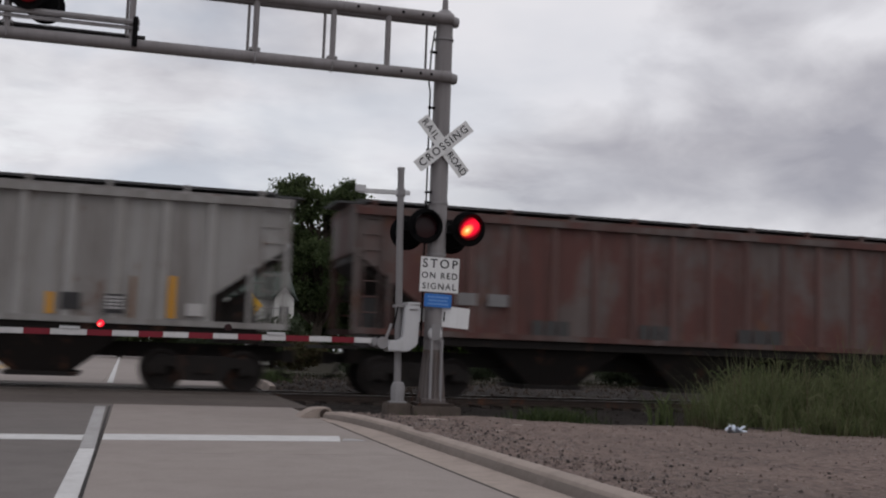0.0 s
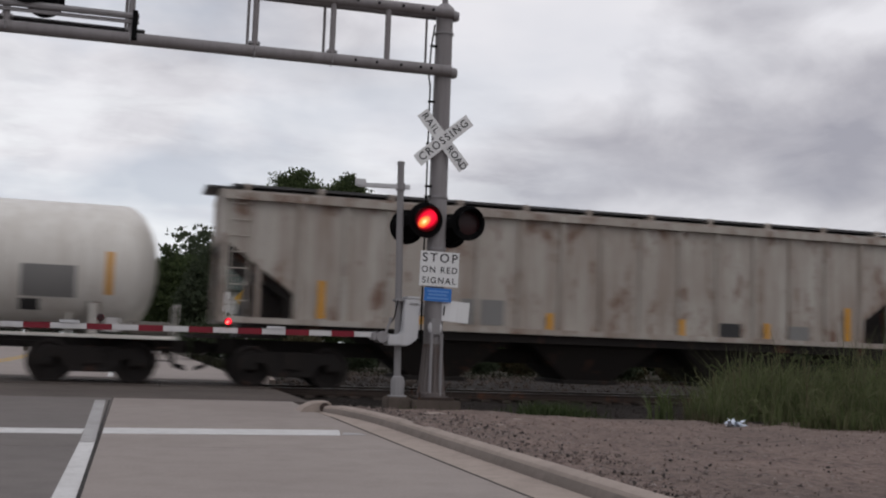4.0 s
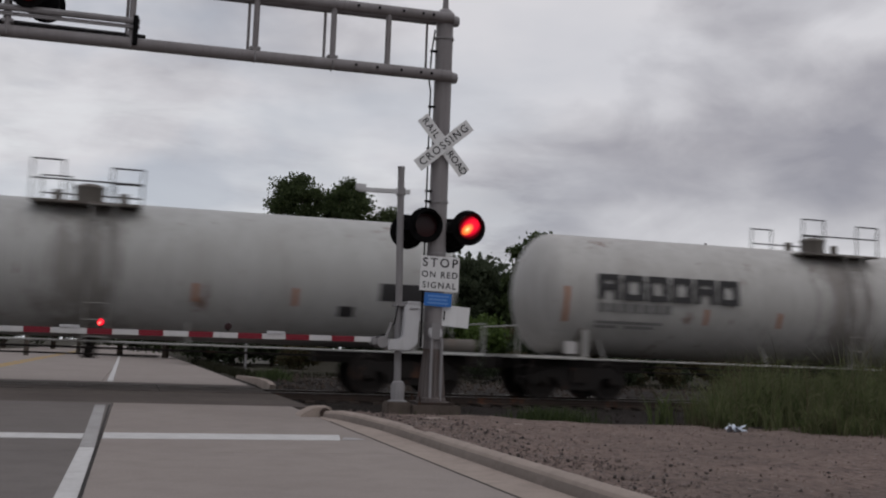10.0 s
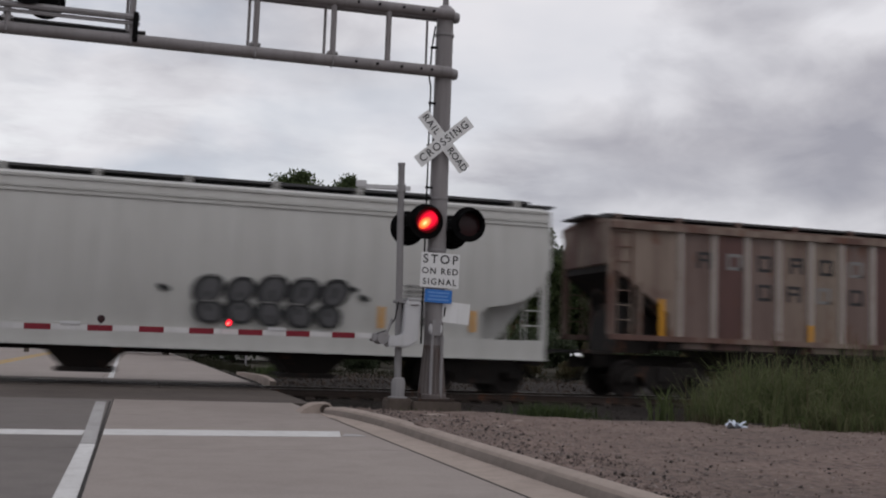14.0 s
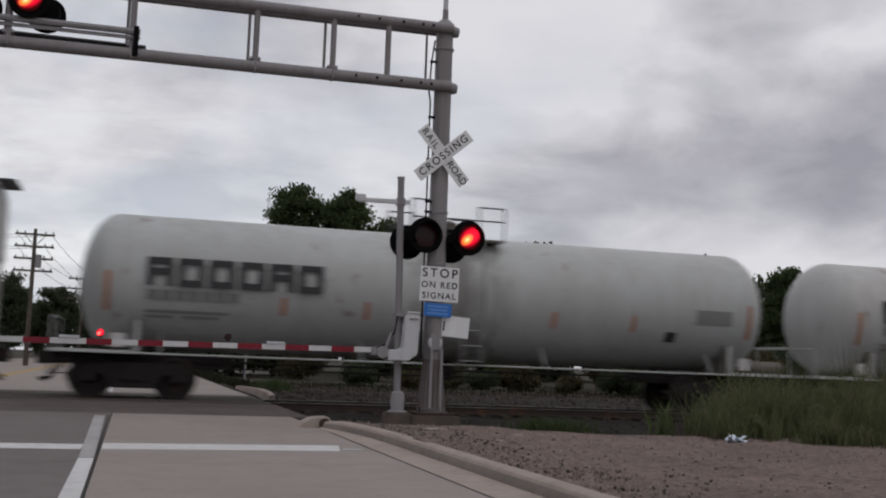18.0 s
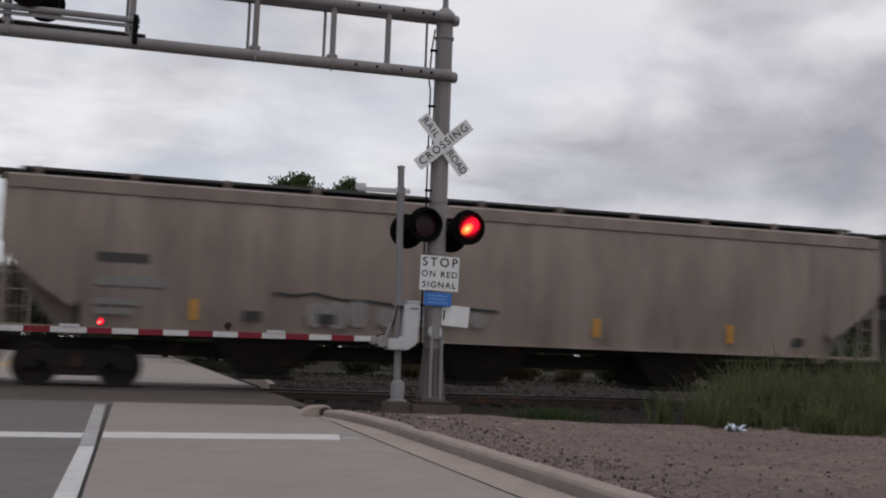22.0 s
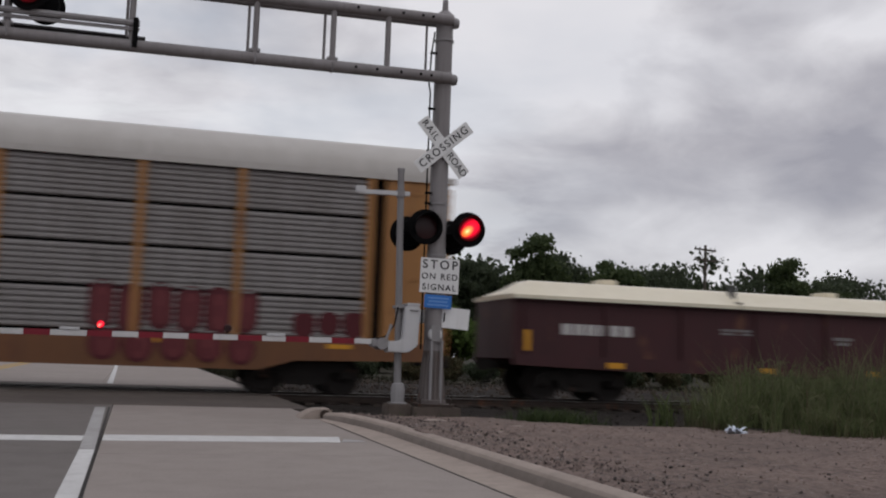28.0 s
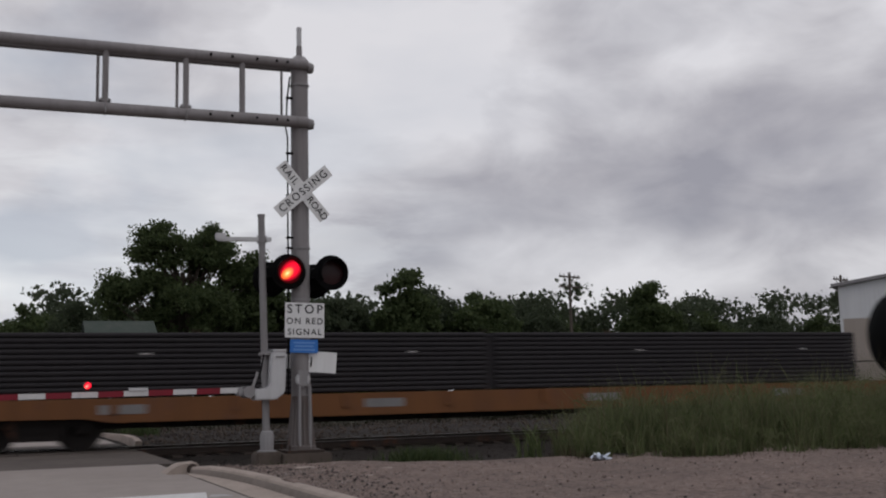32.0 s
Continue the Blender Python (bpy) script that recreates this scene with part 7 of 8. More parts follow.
# white smooth hopper with graffiti
white_hop = body_paint("white_hopper", (0.50, 0.495, 0.475), (0.31, 0.29, 0.265), 0.45)
a, b = -285.46, -264.40
c = put_car(smooth_hopper(b - a, white_hop, "off-white smooth-sided hopper car with black and pale blue graffiti", bay_paint="steel"), a, b)
mark(c, "owner_panel", "yellow panel with dark bars", -8.68, -7.54, 2.58, 3.08, "reflect", -1.575, tilt=1)
bars(c, -8.55, 2.83, 0.9, 0.10, "stencil", -1.582, 1, chars=5)
bars(c, -8.7, 2.21, 1.08, 0.2, "stencil", -1.567, 1, chars=6)
bars(c, -8.7, 1.75, 1.1, 0.10, "greystencil", -1.555, 2, chars=6)
spray_black = body_paint("spray_black", (0.014, 0.015, 0.016), (0.03, 0.03, 0.03), 0.5)
haze = body_paint("spray_haze", (0.085, 0.083, 0.087), (0.05, 0.05, 0.052), 0.6)
scrawl(c, 2.14, 2.16, 3.5, 0.66, spray_black, -1.56, 5, "black bulging graffiti shape", core=haze, skew=0.22)
scrawl(c, 2.2, 1.68, 3.3, 0.56, spray_black, -1.562, 5, "black bulging graffiti shape", core=haze, skew=-0.12)
for x, z, w in ((1.55, 2.15, 0.28), (5.75, 2.3, 0.2), (5.98, 2.12, 0.26)):
    part("spray_blot", G().prism(rounded(w, 0.12, 0.05), "y", -0.0015, 0.0015), spray_black, c, smooth=0, at=pose(x, -1.567, z, 0, 20, 0))
scrawl(c, -6.62, 1.93, 3.35, 1.1, body_paint("spray_ice", (0.62, 0.66, 0.70), (0.45, 0.55, 0.62), 0.4), -1.56, 5, "pale icy graffiti", core=body_paint("spray_blue", (0.12, 0.32, 0.46), (0.2, 0.3, 0.4), 0.4))
strips(c, (-9.0, -2.8, 6.4, 8.6), 1.45, 1.95, -1.55, "reflect", 0.06)
bars(c, 6.9, 2.45, 1.1, 0.06, "greystencil", -1.57, 5, 0.9, chars=4)
panel(c, 7.4, 7.8, 1.55, 1.8, "stencil", -1.56, "dark panel")
# white smooth hopper
a, b = -381.79, -361.06
c = put_car(smooth_hopper(b - a, white_hop, "off-white smooth-sided covered hopper car with a yellow panel"), a, b)
mark(c, "owner_panel", "yellow panel with dark bars", -8.81, -7.70, 2.6, 3.12, "reflect", -1.575, tilt=1)
bars(c, -8.7, 2.87, 0.9, 0.10, "stencil", -1.582, 1, chars=5)
bars(c, -8.83, 2.2, 1.1, 0.22, "stencil", -1.567, 1, chars=6)
bars(c, -8.83, 1.75, 1.1, 0.10, "greystencil", -1.555, 2, chars=6)
bars(c, 6.95, 2.72, 1.2, 0.04, "greystencil", -1.57, 8, 1.0, chars=3)
strips(c, (-6.3, -2.7, 1.0, 4.1, 6.6), 1.45, 1.9, -1.55, "oldreflect", 0.06)
panel(c, 7.61, 8.05, 1.57, 1.86, "stencil", -1.56, "dark panel")
part("rust_line", G().box(2.0, 8.0, -1.53, -1.515, 4.20, 4.245), M["oldreflect"], c)
# dark brown ribbed hopper
a, b = -401.36, -383.12
brown = body_paint("dark_brown", (0.056, 0.031, 0.026), (0.030, 0.021, 0.019), 0.75, 0.3, 0.7, 0.8, (0.043, 0.026, 0.024), 0.5)
c = put_car(ribbed_hopper(b - a, brown, 16, label="dark brown ribbed covered hopper car with white marks"), a, b)
for x in (-6.6, -5.81, -5.12, -4.28, -3.51, -2.75):
    mark(c, "block_mark", "pale block", x - 0.24, x + 0.24, 3.14, 3.48, "greystencil", -1.465)
for x0, x1 in ((-7.05, -6.45), (-6.2, -5.55), (-5.3, -4.72)):
    mark(c, "stencil_panel", "pale worn panel", x0, x1, 1.48, 2.52, "greystencil", -1.465)
    for z in (1.62, 2.28):
        mark(c, "stencil_panel", "dark worn lettering bar", x0 + 0.1, x1 - 0.1, z, z + 0.2, "dimstencil", -1.47)
panel(c, 0.34, 1.06, 2.98, 3.30, "whitestencil", -1.465, "pale worn panel")
panel(c, 1.35, 2.08, 2.98, 3.30, "whitestencil", -1.465, "pale worn panel")
panel(c, 3.19, 3.76, 1.60, 3.98, "greystencil", -1.465, "pale tall streak")
panel(c, 1.33, 1.99, 1.40, 1.72, "greystencil", -1.465, "pale worn panel")
panel(c, -3.91, -3.25, 1.46, 1.78, "greystencil", -1.465, "pale worn panel")
panel(c, 7.0, 7.12, 1.4, 2.75, "greystencil", -1.56, "pale upright strip")
strips(c, (-7.47, 7.48), 1.45, 2.5)
strips(c, (-4.45, 3.5), 1.45, 1.8)
# pale smooth hopper, chord roof
a, b = -424.03, -402.42
c = put_car(smooth_hopper(b - a, body_paint("pale_hopper", (0.42, 0.405, 0.385), (0.23, 0.21, 0.19), 0.55), "pale grey smooth-sided covered hopper car with dark runs", bands=False, sill=0.10), a, b)
bars(c, -8.9, 2.75, 1.0, 0.16, "greystencil", -1.568, 1, chars=6)
bars(c, -8.8, 2.2, 0.9, 0.2, "stencil", -1.565, 1, chars=4)
bars(c, -8.8, 1.75, 0.8, 0.10, "greystencil", -1.56, 2, chars=5)
for x in (-7.1, -4.5, -0.4, 3.0, 7.6):
    panel(c, x, x + 0.5, 1.6 if x > -5 else 2.25, 1.9 if x > -5 else 2.5, "greystencil", -1.57, "dark panel")
bars(c, 2.9, 1.85, 0.7, 0.06, "greystencil", -1.57, 3, 0.9, chars=3)
# two tan-grey smooth hoppers
taupe = body_paint("taupe_hopper", (0.285, 0.235, 0.205), (0.12, 0.092, 0.076), 0.95, 0.0, 0.55, 0.45)
for a, b, tagged_side in ((-446.65, -424.9, True), (-469.24, -447.57, False)):
    c = put_car(smooth_hopper(b - a, taupe, "grimy taupe smooth-sided covered hopper car" + (" with black scrawl" if tagged_side else " with yellow strips"), bands=False, sill=0.05), a, b)
    bars(c, -8.9, 2.8, 1.1, 0.2, "stencil", -1.568, 1, chars=5)
    bars(c, -8.9, 2.3, 1.5, 0.22, "greystencil", -1.568, 1, chars=5)
    bars(c, -8.9, 1.85, 1.0, 0.14, "greystencil", -1.56, 2, chars=5)
    strips(c, (-6.82, -3.16, 2.72, 6.37) if tagged_side else (-5.8, -2.2, 4.0, 7.5), 1.52, 1.98, -1.555, "reflect", 0.07)
    panel(c, 8.2, 8.5, 1.5, 1.72, "stencil", -1.56, "dark panel")
    if tagged_side:
        ash = body_paint("spray_ash", (0.30, 0.275, 0.262), (0.17, 0.14, 0.125), 0.8)
        for x, w, hh in ((-4.35, 1.4, 0.62), (-2.75, 1.3, 0.5), (-1.3, 1.2, 0.4)):
            scrawl(c, x, 1.80, w, hh, ash, -1.556, 3, "pale chalky scrawl")
        part("scrawl_line", G().tube([(-5.1, 0, 2.2), (-4.6, 0, 2.16), (-4.2, 0, 2.24), (-3.6, 0, 2.12), (-2.9, 0, 2.12), (-2.3, 0, 2.06), (-1.2, 0, 2.1), (0.2, 0, 2.02)], 0.035, 5).moved(Matrix.Diagonal((1, 0.15, 1, 1))), M["stencil"], c, "black wavering line", at=pose(0, -1.565, 0))
        for x in (-5.55, -3.9, -2.1):
            panel(c, x - 0.2, x + 0.2, 1.55, 1.78, "stencil", -1.568, "dark smudge")
# black tanks
R, Z = 1.47, 2.56


def black_car(a, b, lab, **kw):
    return put_car(tank_car(b - a, kw.pop("coat", black_tank), lab, r=R, zc=Z, shade=M["black"], **kw), a, b)


a, b = -482.67, -470.54
c = black_car(a, b, "short black tank car with a white emblem and pale letter bars", gear="short", dome=0.5)
part("emblem", G().lathe("y", [(-0.002, 0.0), (0.0, 0.40)], 28), M["white"], c, "plain round white emblem", at=pose(-0.8, -1.455, 3.0, -17, 0, 0))
a_z = math.asin((3.02 - Z) / R)
x = 0.98
for w, tall in ((0.34, 1), (0.28, 0), (0.2, 0), (0.27, 0), (0.0, 0), (0.32, 1), (0.2, 0), (0.28, 0), (0.28, 1), (0.28, 0), (0.26, 0), (0.18, 1), (0.26, 0)):
    if w:
        h1 = 0.38 if tall else 0.26
        g = G().box(0, 0.085, -0.0015, 0.0015, 0, h1).box(w - 0.085, w, -0.0015, 0.0015, 0, 0.26).box(0.085, w - 0.085, -0.0015, 0.0015, 0, 0.07)
        part("letter_shape", g, M["whitestencil"], c, "plain pale upright bars", smooth=0, at=pose(x, -(R + 0.022) * math.cos(a_z), 2.86, -math.degrees(a_z), 0, 0))
    x += w + 0.065 if w else 0.2
shell_mark(c, "bars", -4.69, 2.05 - Z, 2.5, 0.16, "dimstencil", R, Z, rows=2, chars=10)
tapes(c, [(x, 1.8, 2.3) for x in (-5.3, -1.6, 1.9, 4.6)], "dimstencil", 0.06, R, Z)
BLACKS = (
    (-502.0, -484.4, "long black tank car with yellow strips", "long", ((-8.1, 1.81, 2.5), (-3.83, 1.7, 2.15), (-0.6, 1.7, 2.15), (2.3, 1.7, 2.15), (5.03, 1.7, 2.15), (8.1, 1.81, 2.37)), (6.15, 2.9, 1.36, 0.14, 3, "whitestencil"), (-7.3, 2.2, 2.2)),
    (-518.5, -504.45, "black tank car with yellow strips and white stencils", "short", ((-6.7, 1.99, 2.93), (-3.6, 2.25, 2.72), (0.8, 2.25, 2.72), (3.6, 2.25, 2.72)), (4.3, 2.33, 1.5, 0.08, 3, "dimstencil"), (-5.69, 2.15, 2.4)),
    (-533.96, -519.99, "black tank car with yellow strips", "short", ((-6.4, 1.99, 2.93), (-3.2, 2.25, 2.72), (0.9, 2.25, 2.72), (3.6, 2.25, 2.72), (6.3, 1.99, 2.9)), (4.3, 2.3, 1.0, 0.12, 3, "dimstencil"), (-5.5, 2.15, 2.4)),
    (-549.12, -535.27, "black tank car coupled to a gondola", "short", ((-6.4, 1.99, 2.93), (-3.2, 2.25, 2.72), (0.9, 2.25, 2.72), (3.6, 2.25, 2.72), (6.3, 1.99, 2.9)), (4.3, 2.3, 1.0, 0.12, 3, "dimstencil"), (-5.5, 2.15, 2.4)),
)
for a, b, lab, gear, tape_at, small, text in BLACKS:
    c = black_car(a, b, lab, gear=gear)
    tapes(c, tape_at, "reflect", 0.11, R, Z)
    shell_mark(c, "bars", text[0], text[1] - Z, text[2], 0.2, "dimstencil", R, Z, rows=2, chars=8)
    shell_mark(c, "bars", small[0], small[1] - Z, small[2], small[3], small[5], R, Z, rows=small[4], chars=5)
    if "white stencils" in lab:
        on_tank(c, ((4.0, 4.12, 1.85, 2.5), (6.0, 6.12, 1.85, 2.5), (4.12, 6.0, 2.42, 2.5), (4.12, 6.0, 1.85, 1.93)), "oldreflect", "panel_edge", "brown panel edge", R, Z)
put_car(gondola(17.3, "maroon gondola car under cream covers"), -567.87, -550.55)
put_car(autorack(29.2, "tall grey corrugated autorack car with orange posts and graffiti"), -598.70, -569.40)
put_car(centrebeam(24.0, "maroon centrebeam car stacked with white-wrapped lumber"), -624.13, -600.09)
a, b = -641.95, -626.0
c = black_car(a, b, "dull black tank car with faint olive strips", coat=body_paint("tank_matt_black", (0.006, 0.006, 0.0065), (0.011, 0.010, 0.009), 0.5, 0.0, 0.7, shine=0.04))
tapes(c, [(x, 2.0, 2.75) for x in (-7.56, -4.07, -1.66, 4.12, 7.5)], body_paint("olive_strip", (0.13, 0.13, 0.085), (0.06, 0.055, 0.045), 0.6), 0.055, R, Z)
shell_mark(c, "bars", -6.6, 2.0 - Z, 2.4, 0.2, "dimstencil", R, Z, chars=6)
on_tank(c, ((6.03, 7.23, 1.87, 2.44), (1.87, 2.67, 1.71, 2.14)), "faintstencil", "placard", "faint stencilled panel", R, Z)
put_car(pipe_flat(26.0, "rusty orange flat car loaded with long black pipes"), -669.28, -643.25)


# ---- beyond the tracks ----
def leaf_cloud(g, centre, radii, count, size, rnd):
    """Loose leaves, thick in the middle of the clump and thinning outwards."""
    cx, cy, cz = centre
    for _ in range(count):
        p = [max(-0.95, min(0.95, rnd.gauss(0, 0.43))) for _ in range(3)]
        c = Vector((cx + p[0] * radii[0], cy + p[1] * radii[1], cz + p[2] * radii[2]))
        q = Euler((rnd.random() * 6.3, rnd.random() * 6.3, rnd.random() * 6.3)).to_matrix()
        s = size * rnd.uniform(0.5, 1.4)
        g.faces([c + q @ Vector(v) * s for v in ((-0.5, -0.3, 0), (0.1, -0.42, 0.08), (0.55, 0, 0), (0.1, 0.4, 0.08), (-0.5, 0.25, 0))], [(0, 1, 2, 3, 4)])


def tree(label, height, spread, seed, leaf="leaf", clumps=26, leaves=150, size=0.42, low=0.25, category="tree", lobes=None, puff=0.2):
    """Trunk, limbs and a crown of leaf clumps spread over one or more rounded lobes."""
    rnd = random.Random(seed)
    ob = thing("tree", label, category, "trees")
    t = G()
    t.cyl((0, 0, -0.2), (0.1, 0, height * 0.35), 0.030 * height, 0.022 * height, 9)
    t.cyl((0.1, 0, height * 0.35), (-0.1, 0.1, height * 0.72), 0.022 * height, 0.008 * height, 8)
    mid = (low + 0.96) / 2
    lobes = lobes or [(0, 0, mid * height, spread * 0.86, (0.96 - low) / 2 * height), (spread * 0.3, 0, (mid - 0.1) * height, spread * 0.66, (0.8 - low) / 2 * height), (-spread * 0.35, 0.2, (mid - 0.14) * height, spread * 0.6, (0.75 - low) / 2 * height)]
    weight = [r * h for *_, r, h in lobes]
    crown = G()
    for k in range(clumps):
        lx, ly, lz, lr, lh = rnd.choices(lobes, weight)[0]
        while True:
            p = Vector((rnd.uniform(-1, 1), rnd.uniform(-1, 1), rnd.uniform(-1, 1)))
            if 0.45 < p.length < 1 and (p.z > 0 or rnd.random() < 0.45):
                break
        p = p.normalized() * rnd.uniform(0.35, 1.0) ** 0.6
        rr = spread * puff * rnd.uniform(0.7, 1.4)
        c = Vector((lx + p.x * (lr - rr * 0.6), ly + p.y * (lr - rr * 0.6), lz + p.z * (lh - rr * 0.5)))
        start = Vector((0, 0, max(0.2 * height, c.z - 0.25 * height) * rnd.uniform(0.7, 0.95)))
        t.cyl(start, c, 0.008 * height, 0.002 * height, 5)
        leaf_cloud(crown, c, (rr * 1.2, rr * 1.2, rr * 0.8), int(leaves * (rr / (spread * puff)) ** 1.5) + 20, size, rnd)
    part("trunk", t, M["bark"], ob)
    part("crown", crown, M[leaf], ob, "leafy crown of many small clumps", smooth=0)
    return ob


big = tree("large dark green deciduous tree with gaps in its crown", 12.3, 4.6, 3, "leaf", 150, 330, 0.16, 0.26, "tree",
           [(-1.5, 0, 9.3, 2.3, 2.9), (1.9, 0.4, 9.6, 2.0, 2.7), (4.2, 0, 8.0, 1.9, 2.5), (-3.9, 0, 7.2, 1.7, 1.9), (0.3, -0.6, 5.6, 3.6, 2.8)], 0.15)
big.matrix_basis = pose(11.5, 70, 0.35)
kinds = [tree("dark green roadside tree with an uneven crown", 10.6, 3.9, 11, "leaf2", 110, 230, 0.25, 0.08, puff=0.22), tree("spreading dark green tree with a broad crown", 9.4, 4.4, 12, "leaf", 110, 230, 0.25, 0.08, puff=0.2),
         tree("dense rounded green tree in a tree line", 10.0, 3.7, 13, "leaf2", 110, 230, 0.25, 0.06, puff=0.22), tree("pointed dark green tree in a tree line", 11.0, 3.0, 14, "leaf", 110, 230, 0.25, 0.05, puff=0.24)]
shrubs = [tree("bright yellow-green shrub before the trees", 3.4, 2.0, 21, "leaf3", 30, 120, 0.17, 0.05, "shrub", puff=0.28), tree("rusty brown and green thicket shrub", 2.6, 2.0, 22, "leaf4", 28, 120, 0.17, 0.0, "shrub", puff=0.28),
          tree("dull green thicket shrub beyond the tracks", 3.0, 2.4, 23, "leaf2", 30, 120, 0.18, 0.0, "shrub", puff=0.28)]
spots = [(0, 5.4, 74, 0.72), (1, 2.2, 78, 0.82), (2, -0.9, 82, 0.72), (1, 16.9, 72, 1.0), (0, 19.4, 76, 0.86), (2, 22.6, 74, 0.95), (3, 27.6, 72, 0.98), (0, 31.2, 78, 0.95), (1, 34.8, 76, 1.0), (2, 38.0, 80, 0.95),
         (0, 41.5, 78, 0.80), (1, 45.0, 82, 0.85), (3, 49.8, 74, 0.95), (2, 52.5, 78, 0.86), (0, 56.0, 80, 0.84), (1, 60.5, 82, 0.9), (2, 65.0, 84, 0.85), (0, 70, 84, 0.8), (3, 74.5, 82, 0.75), (1, 80, 86, 0.8), (0, 88, 92, 0.85),
         (2, -8.5, 126, 0.9), (0, -13, 120, 0.85), (1, -18.5, 124, 0.9), (2, -5.2, 150, 1.0), (1, 4.5, 128, 0.9), (0, -24, 110, 0.8), (0, 9.5, 84, 0.8), (1, 13.5, 88, 0.8), (2, 25, 92, 1.0), (0, 47, 96, 1.0), (1, 58, 98, 1.0), (2, 36, 96, 1.05), (3, 68, 96, 1.0), (0, 20, 98, 1.0), (3, 96, 90, 1.35)]
used = set()
for k, x, y, s in spots:
    m = pose(x, y, 0, 0, 0, random.uniform(0, 360))
    if k in used:
        ob = copy_thing(kinds[k], m)
    else:
        used.add(k)
        ob = kinds[k]
        ob.matrix_basis = m
    ob.scale = (s * 1.04, s * 1.04, s * (0.97 if x > 13 else 1.03))
rnd = random.Random(77)
woods = G()
for n in range(430):
    x = rnd.uniform(4, 120)
    top = 9.6 + 1.6 * noise.noise((x * 0.13, 1.0, 0)) + 1.0 * noise.noise((x * 0.5, 4.0, 0)) + 0.02 * x
    z = top * rnd.uniform(0.12, 0.92) ** 0.7
    leaf_cloud(woods, (x, rnd.uniform(88, 100), z), (2.3, 1.6, 1.2), 130, 0.36, rnd)
thing("woods", "continuous dark green belt of trees in the distance", "trees", kind="stuff", g=woods, mat=M["leaf2"], smooth=0)
low_spots = [(0, 15.4, 52, 1.15), (0, 17.2, 53, 1.0), (2, 19.4, 50, 0.95), (1, 22.0, 47, 0.9), (2, 24.5, 49, 1.0), (1, 27.0, 46, 0.85), (1, 30.0, 47, 0.9), (2, 32.5, 45, 0.9), (2, 35.5, 46, 1.0), (1, 38.5, 44, 0.95), (2, 41.0, 46, 1.05), (0, 44.0, 47, 0.8),
             (2, 12.6, 56, 0.9), (1, 7.6, 50, 0.62), (2, 6.75, 54.5, 1.05), (2, 4.9, 55.5, 0.95), (2, 3.9, 58, 0.8), (2, 47, 44, 1.0), (1, 21, 58, 1.1), (2, 29, 56, 1.2), (2, 37, 56, 1.2), (1, 45, 56, 1.1), (2, 53, 56, 1.2), (2, 60, 56, 1.2)]
low_spots += [(1 if n % 3 else 2, 8.5 + n * 1.45 + random.uniform(-0.4, 0.4), random.uniform(36, 41), random.uniform(0.28, 0.5)) for n in range(22)]
used = set()
for k, x, y, s in low_spots:
    m = pose(x, y, 0, 0, 0, random.uniform(0, 360))
    if k in used:
        ob = copy_thing(shrubs[k], m)
    else:
        used.add(k)
        ob = shrubs[k]
        ob.matrix_basis = m
    ob.scale = (s, s, s)


def utility_pole(x, y, h, arms, label, turn=0.0, lean=0.0):
    ob = thing("utility_pole", label, "utility pole", "utility poles", at=pose(x, y, 0, 0, lean, turn))
    part("pole", G().cyl((0, 0, -0.5), (0, 0, h), 0.16, 0.10, 10), M["timber"], ob)
    for k in range(arms):
        z = h - 0.35 - 0.75 * k
        arm_p = part("crossarm", G().box(-1.15, 1.15, -0.06, 0.06, z - 0.06, z + 0.06), M["timber"], ob)
        for xx in (-1.05, -0.6, 0.6, 1.05):
            part("insulator", G().cyl((xx, 0, z + 0.06), (xx, 0, z + 0.2), 0.04, n=6), M["grate"], arm_p)
    part("brace", G().tube([(-0.6, 0.07, h - 0.4), (0, 0.1, h - 1.1), (0.6, 0.07, h - 0.4)], 0.025, 5), M["timber"], ob)
    part("transformer", G().cyl((0.28, 0, h - 2.4), (0.28, 0, h - 1.6), 0.2, n=10), M["galv"], ob) if arms > 2 else None
    return ob


utility_pole(-6.25, 70, 8.4, 4, "dark timber utility pole with several crossarms")
utility_pole(-3.9, 84, 6.7, 3, "slender timber utility pole with crossarms", lean=1)
utility_pole(40.0, 70, 9.8, 2, "timber utility pole above the tree line", 20)
utility_pole(62.5, 66, 9.6, 1, "timber utility pole with one crossarm", 20)
wires = thing("overhead_wires", "thin dark overhead wires between utility poles", "wires")
for dz, dx in ((0, -1.0), (0, 1.0), (-0.75, -1.0), (-0.75, 0.6)):
    g = G()
    pts = []
    for k in range(9):
        t = k / 8
        pts.append((-6.25 + dx + t * (-26), 70 - t * 14, 8.0 + dz - 1.2 * math.sin(math.pi * t)))
    part("wire", g.tube(pts, 0.015, 4), M["black"], wires)
    g = G()
    pts = [(-6.25 + dx + t * 2.35, 70 + 14 * t, 8.0 + dz - 1.6 * t - 0.3 * math.sin(math.pi * t)) for t in [k / 8 for k in range(9)]]
    part("wire", g.tube(pts, 0.013, 4), M["black"], wires)


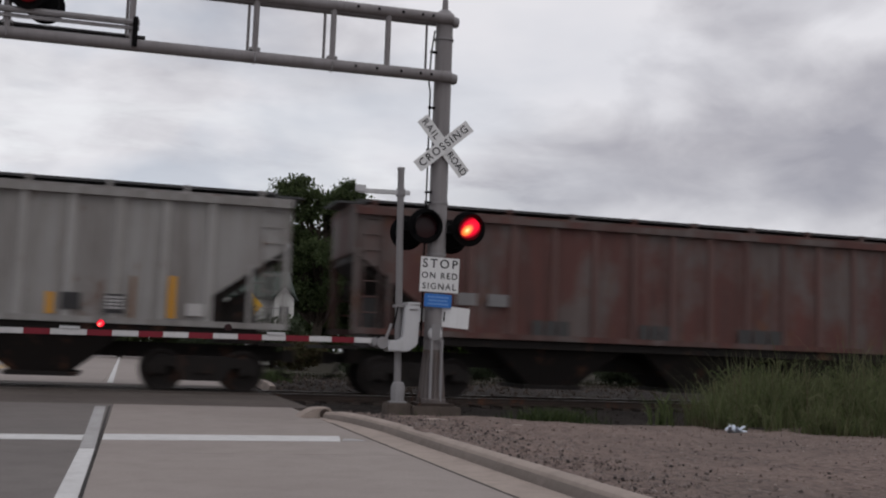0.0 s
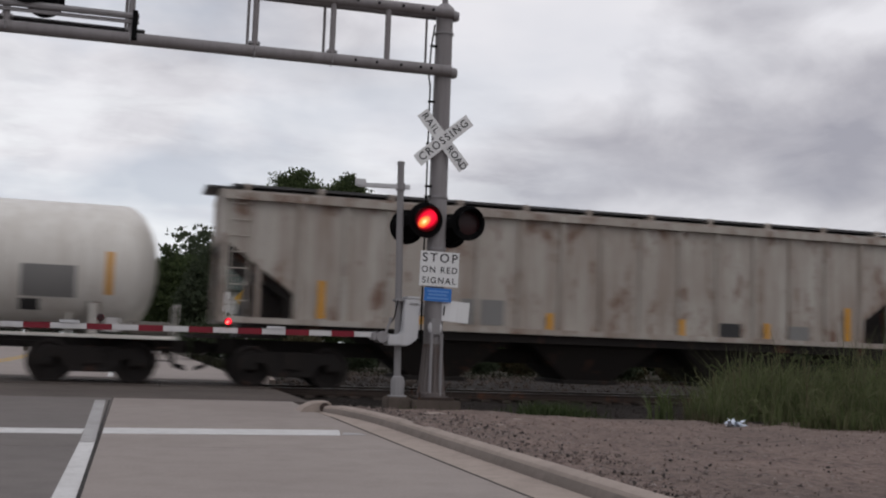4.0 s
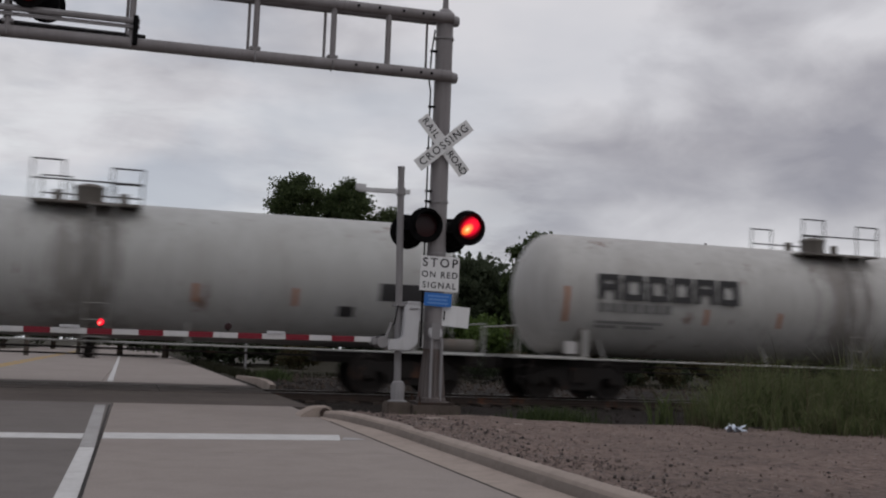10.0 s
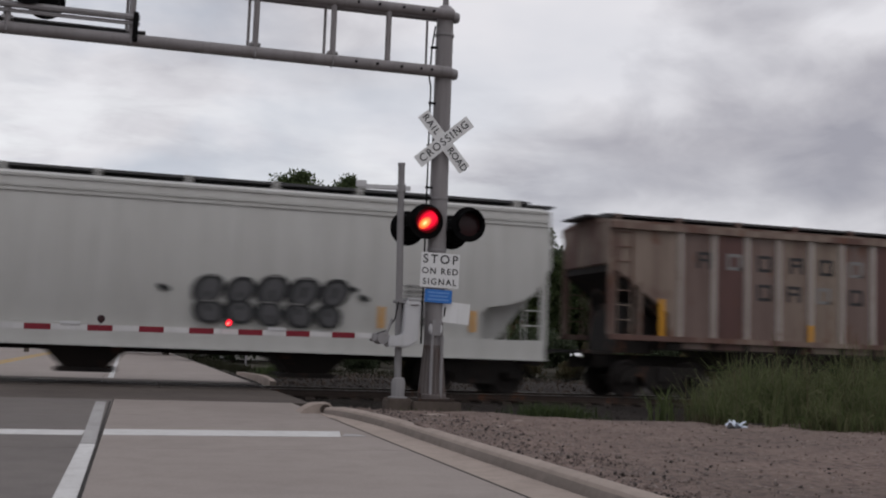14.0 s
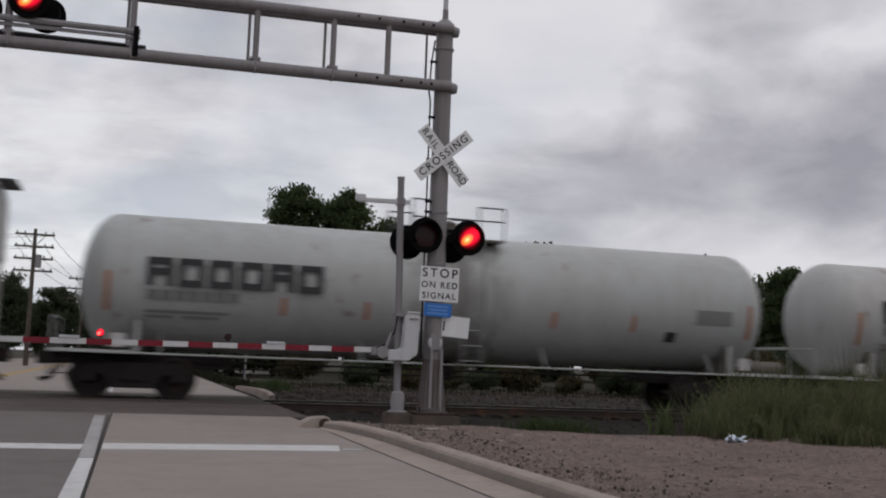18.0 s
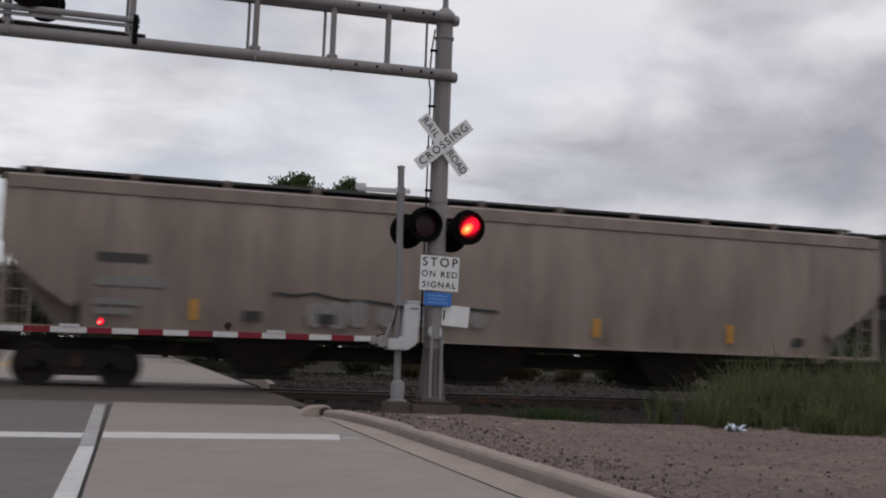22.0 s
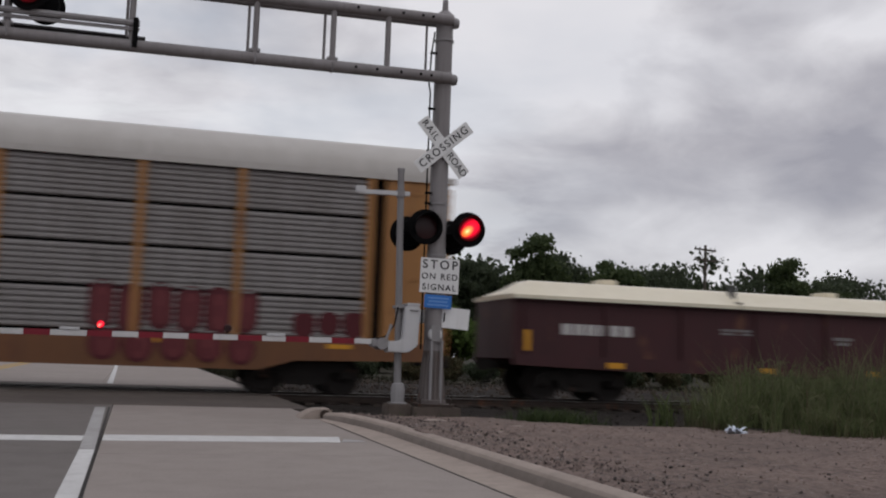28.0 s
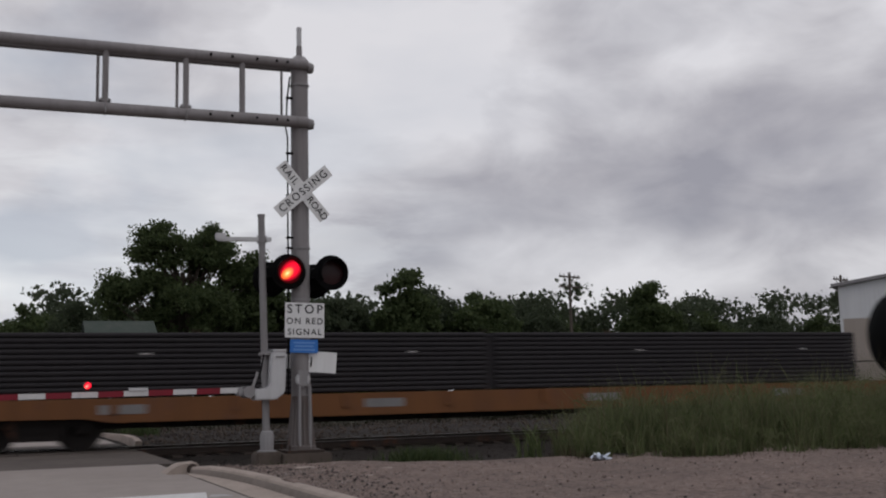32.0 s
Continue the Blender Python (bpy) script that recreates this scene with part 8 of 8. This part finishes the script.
def gable_house():
    ob = thing("house", "white-sided house with a dark green shingle roof", "house", at=pose(6.55, 62, 0.1))
    w, d, hh, rr = 3.2, 6.0, 3.75, 1.6
    f = -d / 2
    part("wall", G().box(-w / 2, w / 2, f, d / 2, 0, hh), M["siding"], ob)
    for k in range(19):
        part("clapboard", G().box(-w / 2 - 0.01, w / 2 + 0.01, f - 0.02, f - 0.003, k * 0.19 + 0.02, k * 0.19 + 0.18), M["siding"], ob)
    part("roof", G().prism([(f - 0.4, hh - 0.05), (0, hh + rr), (d / 2 + 0.4, hh - 0.05), (d / 2 + 0.4, hh - 0.2), (0, hh + rr - 0.16), (f - 0.4, hh - 0.2)], "x", -w / 2 - 0.3, w / 2 + 0.3), M["shingle"], ob)
    part("gable_wall", G().prism([(0.65, 0.0), (1.7, 0.0), (1.7, hh - 0.1), (1.175, hh + 0.5), (0.65, hh - 0.1)], "y", f - 0.9, f + 1.8), M["siding"], ob)
    part("gable_roof", G().prism([(0.45, hh - 0.25), (1.175, hh + 0.53), (1.9, hh - 0.25), (1.9, hh - 0.12), (1.175, hh + 0.67), (0.45, hh - 0.12)], "y", f - 1.1, f + 2), M["shingle"], ob)
    for x, z, y in ((-1.35, 1.0, f), (-0.4, 1.0, f), (0.92, 2.1, f - 0.88)):
        wn = part("window", G().box(x - 0.07, x + 0.57, y - 0.05, y - 0.022, z - 0.08, z + 1.18), M["siding"], ob)
        part("pane", G().box(x, x + 0.5, y - 0.07, y - 0.052, z, z + 1.1), M["glass"], wn)


gable_house()
sign = thing("warning_sign", "yellow diamond warning sign on a thin post", "road sign", at=pose(4.05, 40.5, 0.2, 0, 0, 6))
part("post", G().box(-0.035, 0.035, -0.02, 0.02, -0.5, 2.6), M["galv"], sign)
dia = part("panel", G().prism([(0, 1.85), (0.55, 2.4), (0, 2.95), (-0.55, 2.4)], "y", -0.04, -0.03), M["diamond"], sign, "yellow diamond panel", bevel=0.002)
part("symbol_bar", G().box(-0.25, 0.25, -0.046, -0.0415, 2.3, 2.36).box(-0.03, 0.03, -0.046, -0.0415, 2.05, 2.6), M["ink"], dia)


def metal_shed():
    ob = thing("warehouse", "white metal-clad warehouse with a low gable roof", "building", at=pose(43.0, 45.5, 0, 0, 0, -50))
    W, D, H, R = 30.0, 22.0, 6.4, 1.4
    part("lower_wall", G().box(0, D, 0, W, -0.3, 4.55), M["tanwall"], ob, "tan lower wall")
    part("upper_wall", G().prism([(0.004, 4.55), (D - 0.004, 4.55), (D - 0.004, H), (D / 2, H + R), (0.004, H)], "y", 0.004, W), M["metalwall"], ob, "white corrugated upper wall")
    rib_m = mesh("cladding_rib", G().box(-0.04, 0.04, -0.035, 0.0, 4.55, H + 0.1), M["metalwall"], 0)
    for k in range(22):
        part("cladding_rib", rib_m, None, ob, at=pose(0.3 + k, 0, 0))
    part("roof", G().prism([(-0.4, H - 0.1), (D / 2, H + R + 0.02), (D + 0.4, H - 0.1), (D + 0.4, H + 0.08), (D / 2, H + R + 0.2), (-0.4, H + 0.08)], "y", -0.3, W + 0.3), M["galv"], ob)
    part("corner_trim", G().box(-0.05, 0.1, -0.05, 0.1, -0.3, H), M["metalwall"], ob)


metal_shed()


# ---- what moves ----
def motions():
    # the train rolls past
    times = [0.0, 0.33, 0.66, 1, 2, 3, 4, 5, 6, 7, 8, 9, 10, 11, 12, 13, 14, 15, 16, 17, 18, 19, 20, 21, 22, 23, 24, 25, 26, 27, 28, 29, 30, 30.5, 31, 31.5, 32.0]
    for car, x in CONSIST:
        walk(car, [(t, pose(x + s_at(t), TRACK, 0)) for t in times])
    # flashing lamps: the two sides take turns, each disc slides to the front of its housing when lit
    period, start = 1.2105, 0.34
    half = period / 2
    for which in (0, 1):
        rows = []
        k = -2
        while start + k * half < 33:
            t = start + k * half
            lit = (k % 2 == 0) == (which == 0)
            for tt, on in ((t - 0.1, False), (t - 0.05, False), (t - 0.018, False), (t + 0.0, True), (t + 0.04, True), (t + 0.1, True)) if lit else ((t - 0.08, True), (t - 0.03, True), (t + 0.01, True), (t + 0.05, False), (t + 0.09, False), (t + 0.15, False)):
                if 0.02 < tt < 31.97:
                    rows.append((tt, on))
            k += 1
        rows = [(0.0, rows[0][1])] + rows + [(32.0, rows[-1][1])]
        for disc in LAMPS[which] + GATE_LAMPS[which]:
            at = disc.matrix_basis.translation.copy()
            back = 0.16 if disc in LAMPS[which] else 0.08
            walk(disc, [(t, pose(at.x, at.y + (0.0 if on else back), at.z)) for t, on in rows])


motions()
